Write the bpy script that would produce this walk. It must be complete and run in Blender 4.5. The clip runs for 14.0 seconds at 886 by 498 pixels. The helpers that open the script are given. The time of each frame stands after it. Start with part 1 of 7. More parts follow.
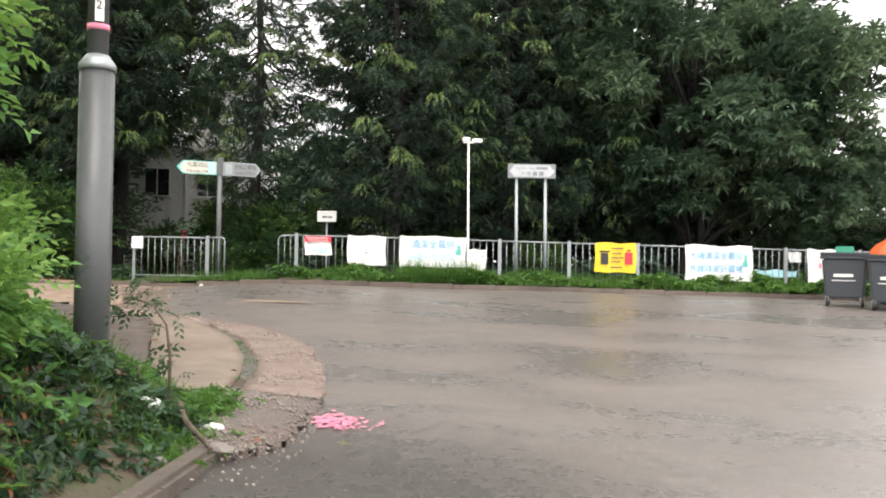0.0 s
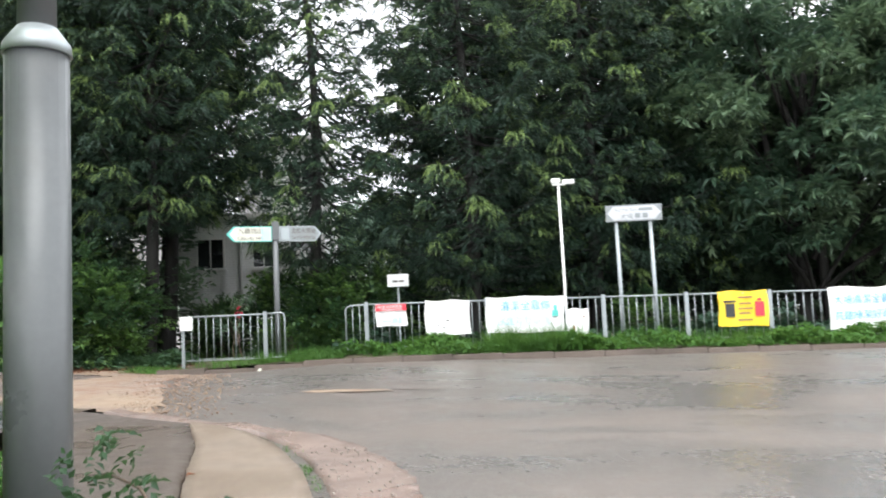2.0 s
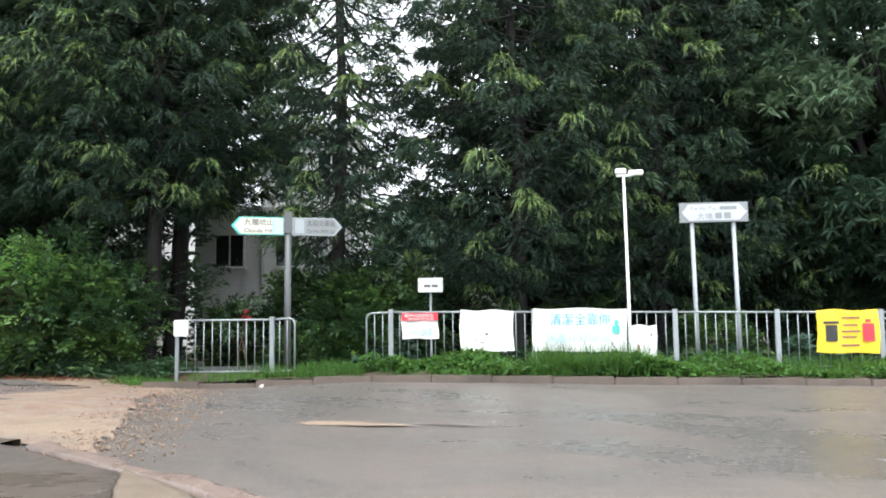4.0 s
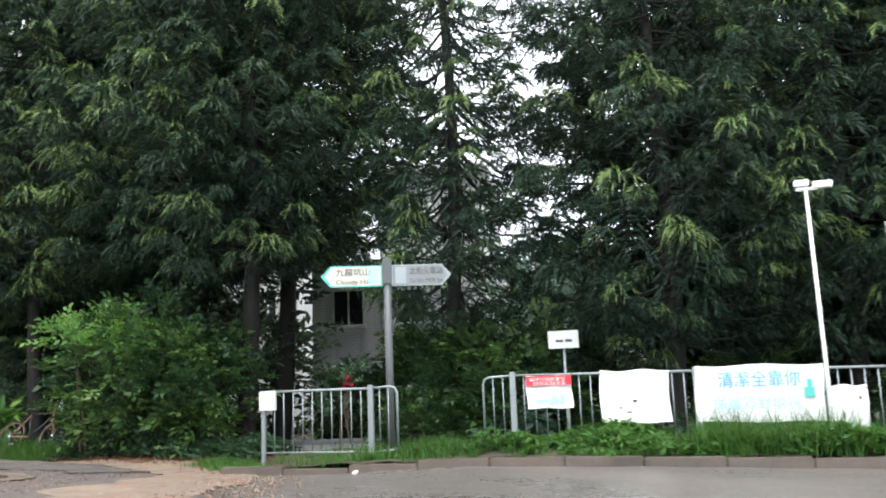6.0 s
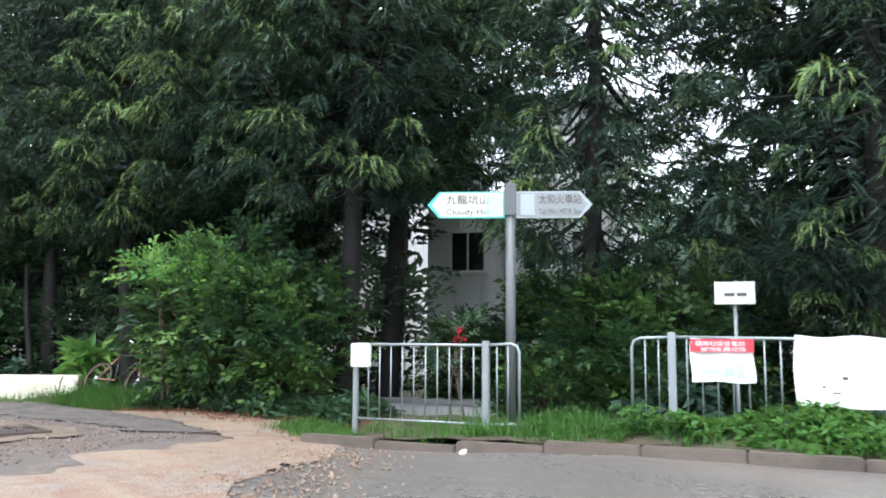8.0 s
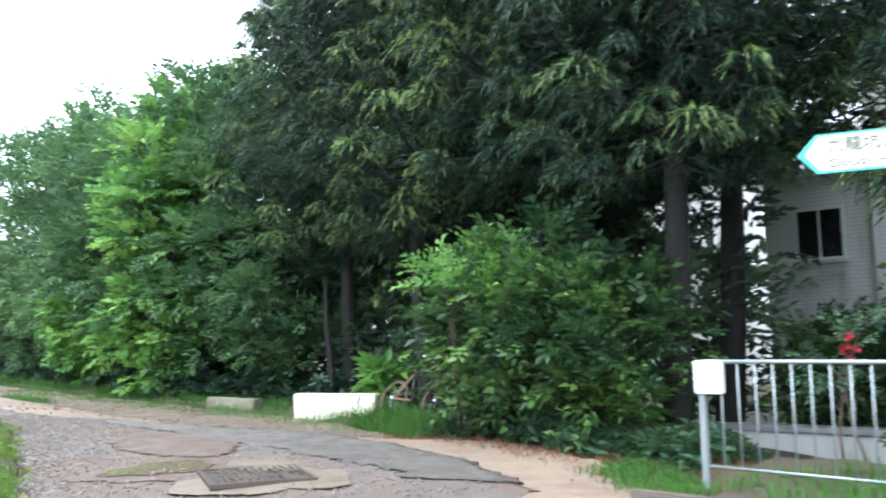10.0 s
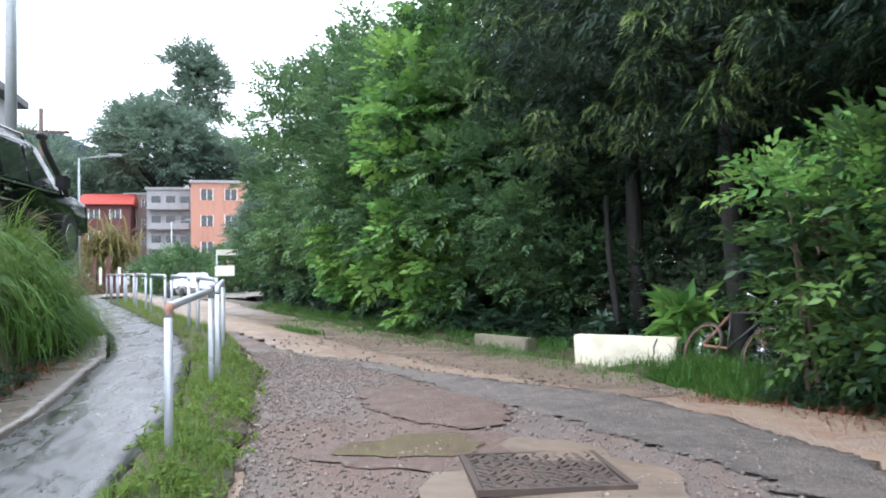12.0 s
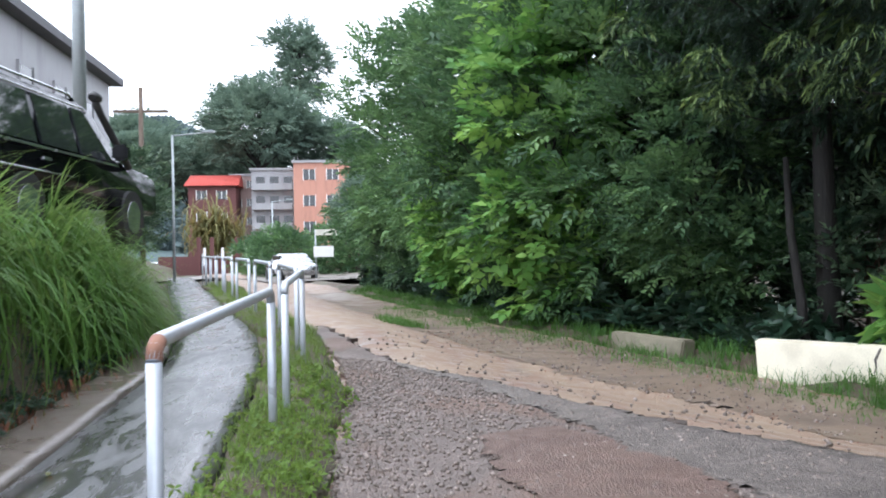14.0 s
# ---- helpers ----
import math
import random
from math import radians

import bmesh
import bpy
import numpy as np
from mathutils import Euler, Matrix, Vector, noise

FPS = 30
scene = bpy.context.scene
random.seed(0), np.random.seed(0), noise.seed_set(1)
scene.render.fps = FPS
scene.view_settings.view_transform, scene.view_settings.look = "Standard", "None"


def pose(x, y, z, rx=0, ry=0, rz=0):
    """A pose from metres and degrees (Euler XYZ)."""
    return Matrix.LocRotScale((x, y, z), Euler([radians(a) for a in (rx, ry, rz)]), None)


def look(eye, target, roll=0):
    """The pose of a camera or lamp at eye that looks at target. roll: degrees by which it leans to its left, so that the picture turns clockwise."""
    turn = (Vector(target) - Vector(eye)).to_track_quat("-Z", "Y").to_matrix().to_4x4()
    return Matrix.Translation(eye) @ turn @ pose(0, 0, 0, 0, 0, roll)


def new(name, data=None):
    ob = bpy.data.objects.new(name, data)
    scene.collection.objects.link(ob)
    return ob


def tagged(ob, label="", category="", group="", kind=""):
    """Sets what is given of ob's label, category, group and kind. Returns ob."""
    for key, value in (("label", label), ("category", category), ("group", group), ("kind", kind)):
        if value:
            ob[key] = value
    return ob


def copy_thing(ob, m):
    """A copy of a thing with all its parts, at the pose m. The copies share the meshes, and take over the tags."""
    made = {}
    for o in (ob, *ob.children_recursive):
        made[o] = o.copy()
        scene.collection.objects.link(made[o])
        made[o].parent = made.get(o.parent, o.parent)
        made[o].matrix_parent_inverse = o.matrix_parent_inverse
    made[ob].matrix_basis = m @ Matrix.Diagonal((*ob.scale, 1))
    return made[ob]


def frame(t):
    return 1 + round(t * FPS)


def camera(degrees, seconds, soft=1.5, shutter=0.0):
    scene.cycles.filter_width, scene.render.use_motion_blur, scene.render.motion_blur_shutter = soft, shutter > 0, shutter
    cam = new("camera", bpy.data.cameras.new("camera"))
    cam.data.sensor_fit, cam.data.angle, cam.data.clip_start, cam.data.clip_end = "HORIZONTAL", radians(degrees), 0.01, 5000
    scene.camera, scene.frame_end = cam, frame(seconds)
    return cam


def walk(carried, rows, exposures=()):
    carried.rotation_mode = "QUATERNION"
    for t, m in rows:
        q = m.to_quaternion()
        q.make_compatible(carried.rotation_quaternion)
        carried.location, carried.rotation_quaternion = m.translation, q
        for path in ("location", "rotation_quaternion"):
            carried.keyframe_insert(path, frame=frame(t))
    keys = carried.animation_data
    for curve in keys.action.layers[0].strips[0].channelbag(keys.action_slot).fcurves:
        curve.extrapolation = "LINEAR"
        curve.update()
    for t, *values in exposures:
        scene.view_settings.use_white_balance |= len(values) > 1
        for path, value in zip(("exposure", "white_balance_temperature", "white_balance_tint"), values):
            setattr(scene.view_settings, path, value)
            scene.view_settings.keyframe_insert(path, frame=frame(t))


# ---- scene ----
cam = camera(55.2, 14.0, soft=1.8, shutter=0.4)
METRES, EYE, TILT, LEAN, TURN = 19.0, 1.42, 0.0, 0.0, 13.5
ROWS = [
    (0.0, 0.0, 0.0, 0.0, -0.01, 0.96, -0.87),
    (0.5, -0.0113, 0.0367, 0.0026, 0.81, 0.38, -0.14),
    (1.0, -0.0175, 0.074, 0.0057, -0.31, 1.02, 1.03),
    (1.5, -0.0276, 0.1072, 0.0087, 0.47, 3.33, 2.58),
    (2.0, -0.0349, 0.1456, 0.0106, 4.08, 4.86, 2.54),
    (2.5, -0.0408, 0.1801, 0.0114, 5.87, 5.57, 1.3),
    (5.0, -0.0372, 0.3577, 0.0193, 8.35, 5.43, 0.55),
    (5.5, -0.0375, 0.393, 0.022, 14.21, 7.77, 0.21),
    (6.0, -0.0448, 0.4272, 0.026, 17.11, 9.18, 2.08),
    (6.5, -0.0524, 0.4616, 0.0259, 21.77, 8.53, -0.09),
    (7.0, -0.0648, 0.4941, 0.027, 23.65, 6.71, -0.29),
    (9.5, -0.1484, 0.6434, 0.0346, 37.33, 6.55, -0.42),
    (10.0, -0.1755, 0.6685, 0.0362, 45.99, 6.39, 1.03),
    (10.5, -0.2012, 0.6856, 0.0363, 50.08, 5.56, 0.19),
    (11.0, -0.2318, 0.7052, 0.0363, 59.09, 3.52, -0.94),
    (11.5, -0.2645, 0.7207, 0.0383, 62.47, 2.37, 0.41),
    (12.0, -0.2976, 0.7382, 0.0391, 63.7, 1.89, 0.89),
    (12.5, -0.3318, 0.7511, 0.0395, 65.43, 0.15, 0.15),
    (13.0, -0.3654, 0.765, 0.0423, 69.37, -0.3, -0.2),
    (13.5, -0.3999, 0.7718, 0.0429, 71.29, 1.0, -1.12),
    (14.0, -0.4356, 0.7813, 0.0452, 70.47, 0.53, 1.1),
]
walk(cam, [(t, pose(0, 0, EYE, TILT, LEAN, TURN) @ pose(METRES * x, METRES * y, METRES * z, 90 + pitch, roll, yaw)) for t, x, y, z, yaw, pitch, roll in ROWS],
     exposures=[(0, 1.03, 6800, 12), (0.5, 1.2, 6650, 11), (1.5, 1.22, 6350, 9), (5, 1.18, 6100, 8), (7, 1.1, 6000, 8), (7.2, 1.14, 5950, 8), (9.5, 1.7, 5600, 5), (10.5, 1.75, 5500, 4), (11.2, 1.5, 5600, 6), (12.5, 1.1, 5750, 12), (14, 1.08, 5750, 12)])

# ---- world and light: a bright overcast sky after rain ----
world = bpy.data.worlds.new("overcast_sky")
scene.world = world
world.use_nodes = True
wn, wl = world.node_tree.nodes, world.node_tree.links
wn.clear()
sky = wn.new("ShaderNodeTexSky")
sky.sky_type, sky.sun_disc = "NISHITA", False
sky.sun_elevation, sky.sun_rotation = radians(62), radians(200)
sky.air_density, sky.dust_density, sky.ozone_density = 1.0, 4.0, 1.0
desat = wn.new("ShaderNodeHueSaturation")
desat.inputs["Saturation"].default_value = 0.12
wbg = wn.new("ShaderNodeBackground")
wbg.inputs["Strength"].default_value = 0.15
wout = wn.new("ShaderNodeOutputWorld")
wl.new(sky.outputs[0], desat.inputs["Color"])
cloud = wn.new("ShaderNodeMix")
cloud.data_type = "RGBA"
cloud.inputs[0].default_value = 0.8
cloud.inputs[7].default_value = (9.5, 9.6, 9.8, 1.0)
wl.new(desat.outputs[0], cloud.inputs[6])
wl.new(cloud.outputs[2], wbg.inputs["Color"])
wl.new(wbg.outputs[0], wout.inputs["Surface"])
sun = new("sun", bpy.data.lights.new("sun", "SUN"))
sun.data.energy, sun.data.angle, sun.data.color = 1.0, radians(40), (1.0, 0.97, 0.92)
sun.matrix_world = look((0, 0, 30), (0 - 8, 0 + 14, 0))

# ---- materials ----


def material(name, build):
    m = bpy.data.materials.new(name)
    m.use_nodes = True
    nt = m.node_tree
    nt.nodes.clear()
    out = nt.nodes.new("ShaderNodeOutputMaterial")
    nt.links.new(build(nt), out.inputs["Surface"])
    return m


def rgb(c):
    return (*c, 1.0) if len(c) == 3 else c


def coords(nt, scale=1.0, kind="Object"):
    tc = nt.nodes.new("ShaderNodeTexCoord")
    mp = nt.nodes.new("ShaderNodeMapping")
    s = scale if isinstance(scale, tuple) else (scale, scale, scale)
    mp.inputs["Scale"].default_value = s
    if kind == "World":
        geo = nt.nodes.new("ShaderNodeNewGeometry")
        nt.links.new(geo.outputs["Position"], mp.inputs["Vector"])
    else:
        nt.links.new(tc.outputs[kind], mp.inputs["Vector"])
    return mp.outputs[0]


def tex_noise(nt, vec, scale, detail=4, rough=0.55, distort=0.0):
    n = nt.nodes.new("ShaderNodeTexNoise")
    n.inputs["Scale"].default_value = scale
    n.inputs["Detail"].default_value = detail
    n.inputs["Roughness"].default_value = rough
    n.inputs["Distortion"].default_value = distort
    nt.links.new(vec, n.inputs["Vector"])
    return n.outputs["Fac"]


def ramp(nt, fac, stops):
    r = nt.nodes.new("ShaderNodeValToRGB")
    e = r.color_ramp.elements
    while len(e) < len(stops):
        e.new(0.5)
    for el, (p, c) in zip(e, stops):
        el.position = p
        el.color = rgb(c) if not isinstance(c, float) else (c, c, c, 1)
    nt.links.new(fac, r.inputs[0])
    return r.outputs[0]


def mix(nt, fac, a, b, blend="MIX"):
    m = nt.nodes.new("ShaderNodeMix")
    m.data_type, m.blend_type = "RGBA", blend
    for sock, v in ((m.inputs[0], fac), (m.inputs[6], a), (m.inputs[7], b)):
        if isinstance(v, (int, float)):
            sock.default_value = v if sock == m.inputs[0] else (v, v, v, 1)
        elif isinstance(v, tuple):
            sock.default_value = rgb(v)
        else:
            nt.links.new(v, sock)
    return m.outputs[2]


def sums(nt, op, a, b):
    m = nt.nodes.new("ShaderNodeMath")
    m.operation = op
    for sock, v in zip(m.inputs, (a, b)):
        if isinstance(v, (int, float)):
            sock.default_value = v
        else:
            nt.links.new(v, sock)
    return m.outputs[0]


def bump(nt, height, strength, dist=0.01):
    b = nt.nodes.new("ShaderNodeBump")
    b.inputs["Strength"].default_value = strength
    b.inputs["Distance"].default_value = dist
    nt.links.new(height, b.inputs["Height"])
    return b.outputs[0]


def shade(nt, color, rough=0.6, metal=0.0, normal=None, coat=0.0, spec=0.5, alpha=None):
    p = nt.nodes.new("ShaderNodeBsdfPrincipled")
    for key, v in (("Base Color", color), ("Roughness", rough), ("Metallic", metal), ("Coat Weight", coat), ("Specular IOR Level", spec)):
        if isinstance(v, tuple):
            p.inputs[key].default_value = rgb(v)
        elif isinstance(v, (int, float)):
            p.inputs[key].default_value = v
        else:
            nt.links.new(v, p.inputs[key])
    if normal is not None:
        nt.links.new(normal, p.inputs["Normal"])
    return p.outputs[0]


def painted(name, color, rough=0.45, metal=0.0, wear=(0.25, 0.2, 0.16), wear_amount=0.35, grain=30.0, bumpy=0.08):
    """Paint or plain stuff with dirt at two scales."""
    def build(nt):
        v = coords(nt, kind="Object")
        big = tex_noise(nt, v, 2.3, 5, 0.65)
        fine = tex_noise(nt, v, grain, 3)
        base = mix(nt, fine, tuple(c * 0.86 for c in color), tuple(min(1, c * 1.1) for c in color))
        spots = ramp(nt, big, [(0.52, 0.0), (0.78, 1.0)])
        col = mix(nt, sums(nt, "MULTIPLY", spots, wear_amount), base, wear)
        return shade(nt, col, ramp(nt, big, [(0.3, max(0.0, rough - 0.12)), (0.7, min(1.0, rough + 0.15))]), metal, bump(nt, fine, bumpy, 0.004))
    return material(name, build)


def leafy(name, dark, mid, light, gloss=0.4, through_light=0.35):
    """Leaves: colour by the single leaf, with some light passing through."""
    def build(nt):
        geo = nt.nodes.new("ShaderNodeNewGeometry")
        oi = nt.nodes.new("ShaderNodeObjectInfo")
        isl = sums(nt, "ADD", sums(nt, "MULTIPLY", geo.outputs["Random Per Island"], 0.8), sums(nt, "MULTIPLY", oi.outputs["Random"], 0.2))
        patch = tex_noise(nt, coords(nt, 0.55, "World"), 1.0, 3)
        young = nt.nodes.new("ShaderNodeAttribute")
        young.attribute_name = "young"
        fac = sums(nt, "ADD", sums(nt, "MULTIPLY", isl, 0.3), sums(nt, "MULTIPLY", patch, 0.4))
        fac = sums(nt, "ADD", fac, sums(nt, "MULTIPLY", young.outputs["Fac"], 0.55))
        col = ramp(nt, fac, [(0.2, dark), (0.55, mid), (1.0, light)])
        a = shade(nt, col, gloss + 0.1, 0.0, None, 0.0, 0.3)
        t = nt.nodes.new("ShaderNodeBsdfTranslucent")
        nt.links.new(mix(nt, 0.5, col, light), t.inputs["Color"])
        ms = nt.nodes.new("ShaderNodeMixShader")
        ms.inputs[0].default_value = through_light
        nt.links.new(a, ms.inputs[1])
        nt.links.new(t.outputs[0], ms.inputs[2])
        return ms.outputs[0]
    return material(name, build)


def asphalt_build(nt):
    v = coords(nt, kind="World")
    fine = tex_noise(nt, v, 95, 4, 0.7)
    mid = tex_noise(nt, v, 9, 5, 0.7)
    big = tex_noise(nt, coords(nt, (0.28, 0.6, 0.5), "World"), 1.0, 4, 0.6, 0.6)
    col = mix(nt, ramp(nt, fine, [(0.35, 0.0), (0.7, 1.0)]), (0.06, 0.056, 0.054), (0.2, 0.18, 0.165))
    col = mix(nt, ramp(nt, mid, [(0.5, 0.0), (0.75, 0.5)]), col, (0.2, 0.16, 0.13))
    col = mix(nt, ramp(nt, big, [(0.42, 0.0), (0.62, 0.45)]), col, (0.17, 0.13, 0.105))
    speck = tex_noise(nt, v, 42, 3, 0.8)
    col = mix(nt, ramp(nt, speck, [(0.54, 0.0), (0.66, 0.6)]), col, (0.26, 0.235, 0.215))
    col = mix(nt, ramp(nt, speck, [(0.34, 0.6), (0.46, 0.0)]), col, (0.035, 0.032, 0.03))
    # a dark wet film beside the gutter, its dark reflection put into the colour
    far = nt.nodes.new("ShaderNodeVectorMath")
    far.operation = "DISTANCE"
    nt.links.new(v, far.inputs[0])
    far.inputs[1].default_value = (-1.75, 3.5, 0.25)
    wet_dark = ramp(nt, sums(nt, "ADD", sums(nt, "MULTIPLY", far.outputs["Value"], 0.25), sums(nt, "MULTIPLY", mid, 0.35)), [(0.48, 0.9), (0.85, 0.0)])
    col = mix(nt, wet_dark, col, (0.045, 0.04, 0.036))
    wet = ramp(nt, sums(nt, "ADD", sums(nt, "MULTIPLY", big, 0.75), sums(nt, "MULTIPLY", mid, 0.3)), [(0.38, 0.16), (0.6, 0.42)])
    h = sums(nt, "ADD", sums(nt, "MULTIPLY", speck, 0.9), sums(nt, "MULTIPLY", mid, 0.6))
    return shade(nt, col, wet, 0.0, bump(nt, h, 0.7, 0.008), 0.0, 0.55)


def dirt_build(nt):
    v = coords(nt, kind="World")
    grit = tex_noise(nt, v, 60, 4, 0.75)
    pebble = nt.nodes.new("ShaderNodeTexVoronoi")
    pebble.inputs["Scale"].default_value = 30
    nt.links.new(v, pebble.inputs["Vector"])
    mid = tex_noise(nt, v, 3.2, 6, 0.65, 0.5)
    big = tex_noise(nt, coords(nt, (0.35, 1.1, 0.5), "World"), 1.0, 6, 0.7, 0.8)
    gravel = mix(nt, pebble.outputs["Color"], (0.13, 0.1, 0.085), (0.42, 0.34, 0.28))
    gravel = mix(nt, grit, gravel, (0.22, 0.165, 0.13))
    mud = mix(nt, grit, (0.23, 0.165, 0.115), (0.34, 0.255, 0.18))
    red = mix(nt, grit, (0.17, 0.1, 0.075), (0.27, 0.17, 0.12))
    col = mix(nt, ramp(nt, mid, [(0.42, 0.0), (0.56, 1.0)]), gravel, red)
    col = mix(nt, ramp(nt, big, [(0.4, 0.0), (0.58, 0.9)]), col, mud)
    rough = ramp(nt, mid, [(0.35, 0.38), (0.65, 0.75)])
    h = sums(nt, "ADD", sums(nt, "MULTIPLY", pebble.outputs["Distance"], 0.9), sums(nt, "MULTIPLY", grit, 0.6))
    return shade(nt, col, rough, 0.0, bump(nt, sums(nt, "ADD", h, mid), 0.7, 0.02), 0.0, 0.5)


def gravel_build(nt):
    v = coords(nt, kind="World")
    grit = tex_noise(nt, v, 75, 4, 0.8)
    pebble = nt.nodes.new("ShaderNodeTexVoronoi")
    pebble.inputs["Scale"].default_value = 58
    nt.links.new(v, pebble.inputs["Vector"])
    mid = tex_noise(nt, v, 1.6, 6, 0.7, 0.6)
    big = tex_noise(nt, coords(nt, (0.45, 0.8, 0.5), "World"), 0.9, 4, 0.6, 0.8)
    stones = mix(nt, pebble.outputs["Color"], (0.09, 0.07, 0.06), (0.46, 0.37, 0.32))
    stones = mix(nt, ramp(nt, pebble.outputs["Distance"], [(0.25, 0.0), (0.6, 0.9)]), stones, (0.05, 0.04, 0.034))
    grey = mix(nt, grit, stones, (0.17, 0.13, 0.11))
    tar = mix(nt, grit, (0.075, 0.06, 0.052), (0.2, 0.16, 0.138))
    red = mix(nt, grit, (0.1, 0.062, 0.046), (0.21, 0.14, 0.105))
    col = mix(nt, ramp(nt, mid, [(0.44, 0.0), (0.5, 1.0)]), grey, tar)
    col = mix(nt, ramp(nt, big, [(0.5, 0.0), (0.58, 0.85)]), col, red)
    rough = ramp(nt, mid, [(0.35, 0.5), (0.65, 0.85)])
    h = sums(nt, "ADD", sums(nt, "MULTIPLY", pebble.outputs["Distance"], 1.2), sums(nt, "MULTIPLY", grit, 0.5))
    return shade(nt, col, rough, 0.0, bump(nt, sums(nt, "ADD", h, mid), 0.8, 0.018), 0.0, 0.5)


def stony(name, low, high, gap, wet=0.5):
    """Broken stone chips pressed into a fine ground."""
    def build(nt):
        v = coords(nt, kind="World")
        grit = tex_noise(nt, v, 80, 4, 0.8)
        chip = nt.nodes.new("ShaderNodeTexVoronoi")
        chip.inputs["Scale"].default_value = 62
        nt.links.new(v, chip.inputs["Vector"])
        one = nt.nodes.new("ShaderNodeSeparateColor")
        nt.links.new(chip.outputs["Color"], one.inputs[0])
        mid = tex_noise(nt, v, 2.2, 6, 0.7, 0.6)
        col = mix(nt, one.outputs[0], low, high)
        col = mix(nt, ramp(nt, chip.outputs["Distance"], [(0.3, 0.0), (0.7, 0.8)]), col, gap)
        col = mix(nt, sums(nt, "MULTIPLY", grit, 0.7), col, tuple((a + b) / 2.2 for a, b in zip(low, high)))
        col = mix(nt, ramp(nt, mid, [(0.42, 0.0), (0.62, 0.6)]), col, tuple(0.8 * c for c in low))
        h = sums(nt, "ADD", sums(nt, "MULTIPLY", chip.outputs["Distance"], 1.1), sums(nt, "ADD", grit, mid))
        return shade(nt, col, ramp(nt, mid, [(0.35, wet - 0.15), (0.65, wet + 0.25)]), 0.0, bump(nt, h, 0.8, 0.016))
    return material(name, build)


def pebble_build(nt):
    """Wet stone chips, each of its own tone."""
    geo = nt.nodes.new("ShaderNodeNewGeometry")
    fine = tex_noise(nt, coords(nt, kind="World"), 160, 3, 0.7)
    col = ramp(nt, geo.outputs["Random Per Island"], [(0.0, (0.06, 0.05, 0.044)), (0.45, (0.17, 0.135, 0.115)), (0.8, (0.28, 0.22, 0.185)), (1.0, (0.42, 0.36, 0.32))])
    return shade(nt, mix(nt, fine, col, (0.15, 0.12, 0.1)), 0.5, 0.0, bump(nt, fine, 0.3, 0.002))


def path_build(nt):
    v = coords(nt, kind="World")
    fine = tex_noise(nt, v, 85, 4, 0.75)
    mid = tex_noise(nt, coords(nt, (0.8, 3.0, 1.0), "World"), 2.4, 6, 0.72, 0.8)
    big = tex_noise(nt, coords(nt, (0.5, 1.5, 1.0), "World"), 1.3, 5, 0.7, 0.6)
    col = mix(nt, fine, (0.055, 0.056, 0.058), (0.13, 0.13, 0.132))
    col = mix(nt, ramp(nt, mid, [(0.46, 0.0), (0.54, 0.9)]), col, (0.022, 0.022, 0.02))
    col = mix(nt, ramp(nt, big, [(0.55, 0.0), (0.7, 0.5)]), col, (0.08, 0.068, 0.052))
    rough = ramp(nt, sums(nt, "ADD", sums(nt, "MULTIPLY", mid, 0.5), sums(nt, "MULTIPLY", big, 0.5)), [(0.4, 0.5), (0.55, 0.2)])
    return shade(nt, col, rough, 0.0, bump(nt, sums(nt, "ADD", sums(nt, "MULTIPLY", fine, 0.5), mid), 0.3, 0.006))


def soil_build(nt):
    v = coords(nt, kind="World")
    a = tex_noise(nt, v, 30, 5, 0.7)
    b = tex_noise(nt, v, 1.7, 5, 0.6)
    col = mix(nt, a, (0.035, 0.026, 0.018), (0.13, 0.09, 0.06))
    col = mix(nt, ramp(nt, b, [(0.45, 0.0), (0.65, 0.8)]), col, (0.055, 0.075, 0.025))
    return shade(nt, col, 0.75, 0.0, bump(nt, a, 0.8, 0.03))


def concrete(name, light, dark, wet=0.45, joint=0.0):
    def build(nt):
        v = coords(nt, kind="World")
        fine = tex_noise(nt, v, 70, 4, 0.7)
        mid = tex_noise(nt, v, 4.5, 6, 0.7, 0.4)
        big = tex_noise(nt, v, 0.7, 4, 0.6, 0.5)
        col = mix(nt, mid, dark, light)
        col = mix(nt, ramp(nt, fine, [(0.4, 0.0), (0.75, 0.5)]), col, tuple(c * 1.25 for c in light))
        col = mix(nt, ramp(nt, big, [(0.5, 0.0), (0.68, 0.55)]), col, tuple(c * 0.55 for c in dark))
        rough = ramp(nt, big, [(0.4, max(0.08, wet - 0.2)), (0.65, wet + 0.2)])
        return shade(nt, col, rough, 0.0, bump(nt, sums(nt, "ADD", fine, mid), 0.35, 0.006))
    return material(name, build)


def bark(name, a, b):
    def build(nt):
        v = coords(nt, (6, 6, 1.2), "Object")
        n = tex_noise(nt, v, 3.0, 6, 0.7, 0.6)
        m = tex_noise(nt, coords(nt, 1.0), 1.3, 3)
        col = mix(nt, ramp(nt, n, [(0.35, 0.0), (0.65, 1.0)]), a, b)
        col = mix(nt, ramp(nt, m, [(0.5, 0.0), (0.7, 0.4)]), col, tuple(0.6 * x + 0.4 * y for x, y in zip(b, (0.06, 0.075, 0.04))))
        return shade(nt, col, 0.75, 0.0, bump(nt, n, 0.9, 0.03))
    return material(name, build)


def water_build(nt):
    v = coords(nt, kind="World")
    n = tex_noise(nt, v, 5, 2)
    return shade(nt, mix(nt, n, (0.13, 0.1, 0.068), (0.18, 0.14, 0.098)), 0.06, 0.0, bump(nt, n, 0.05, 0.004))


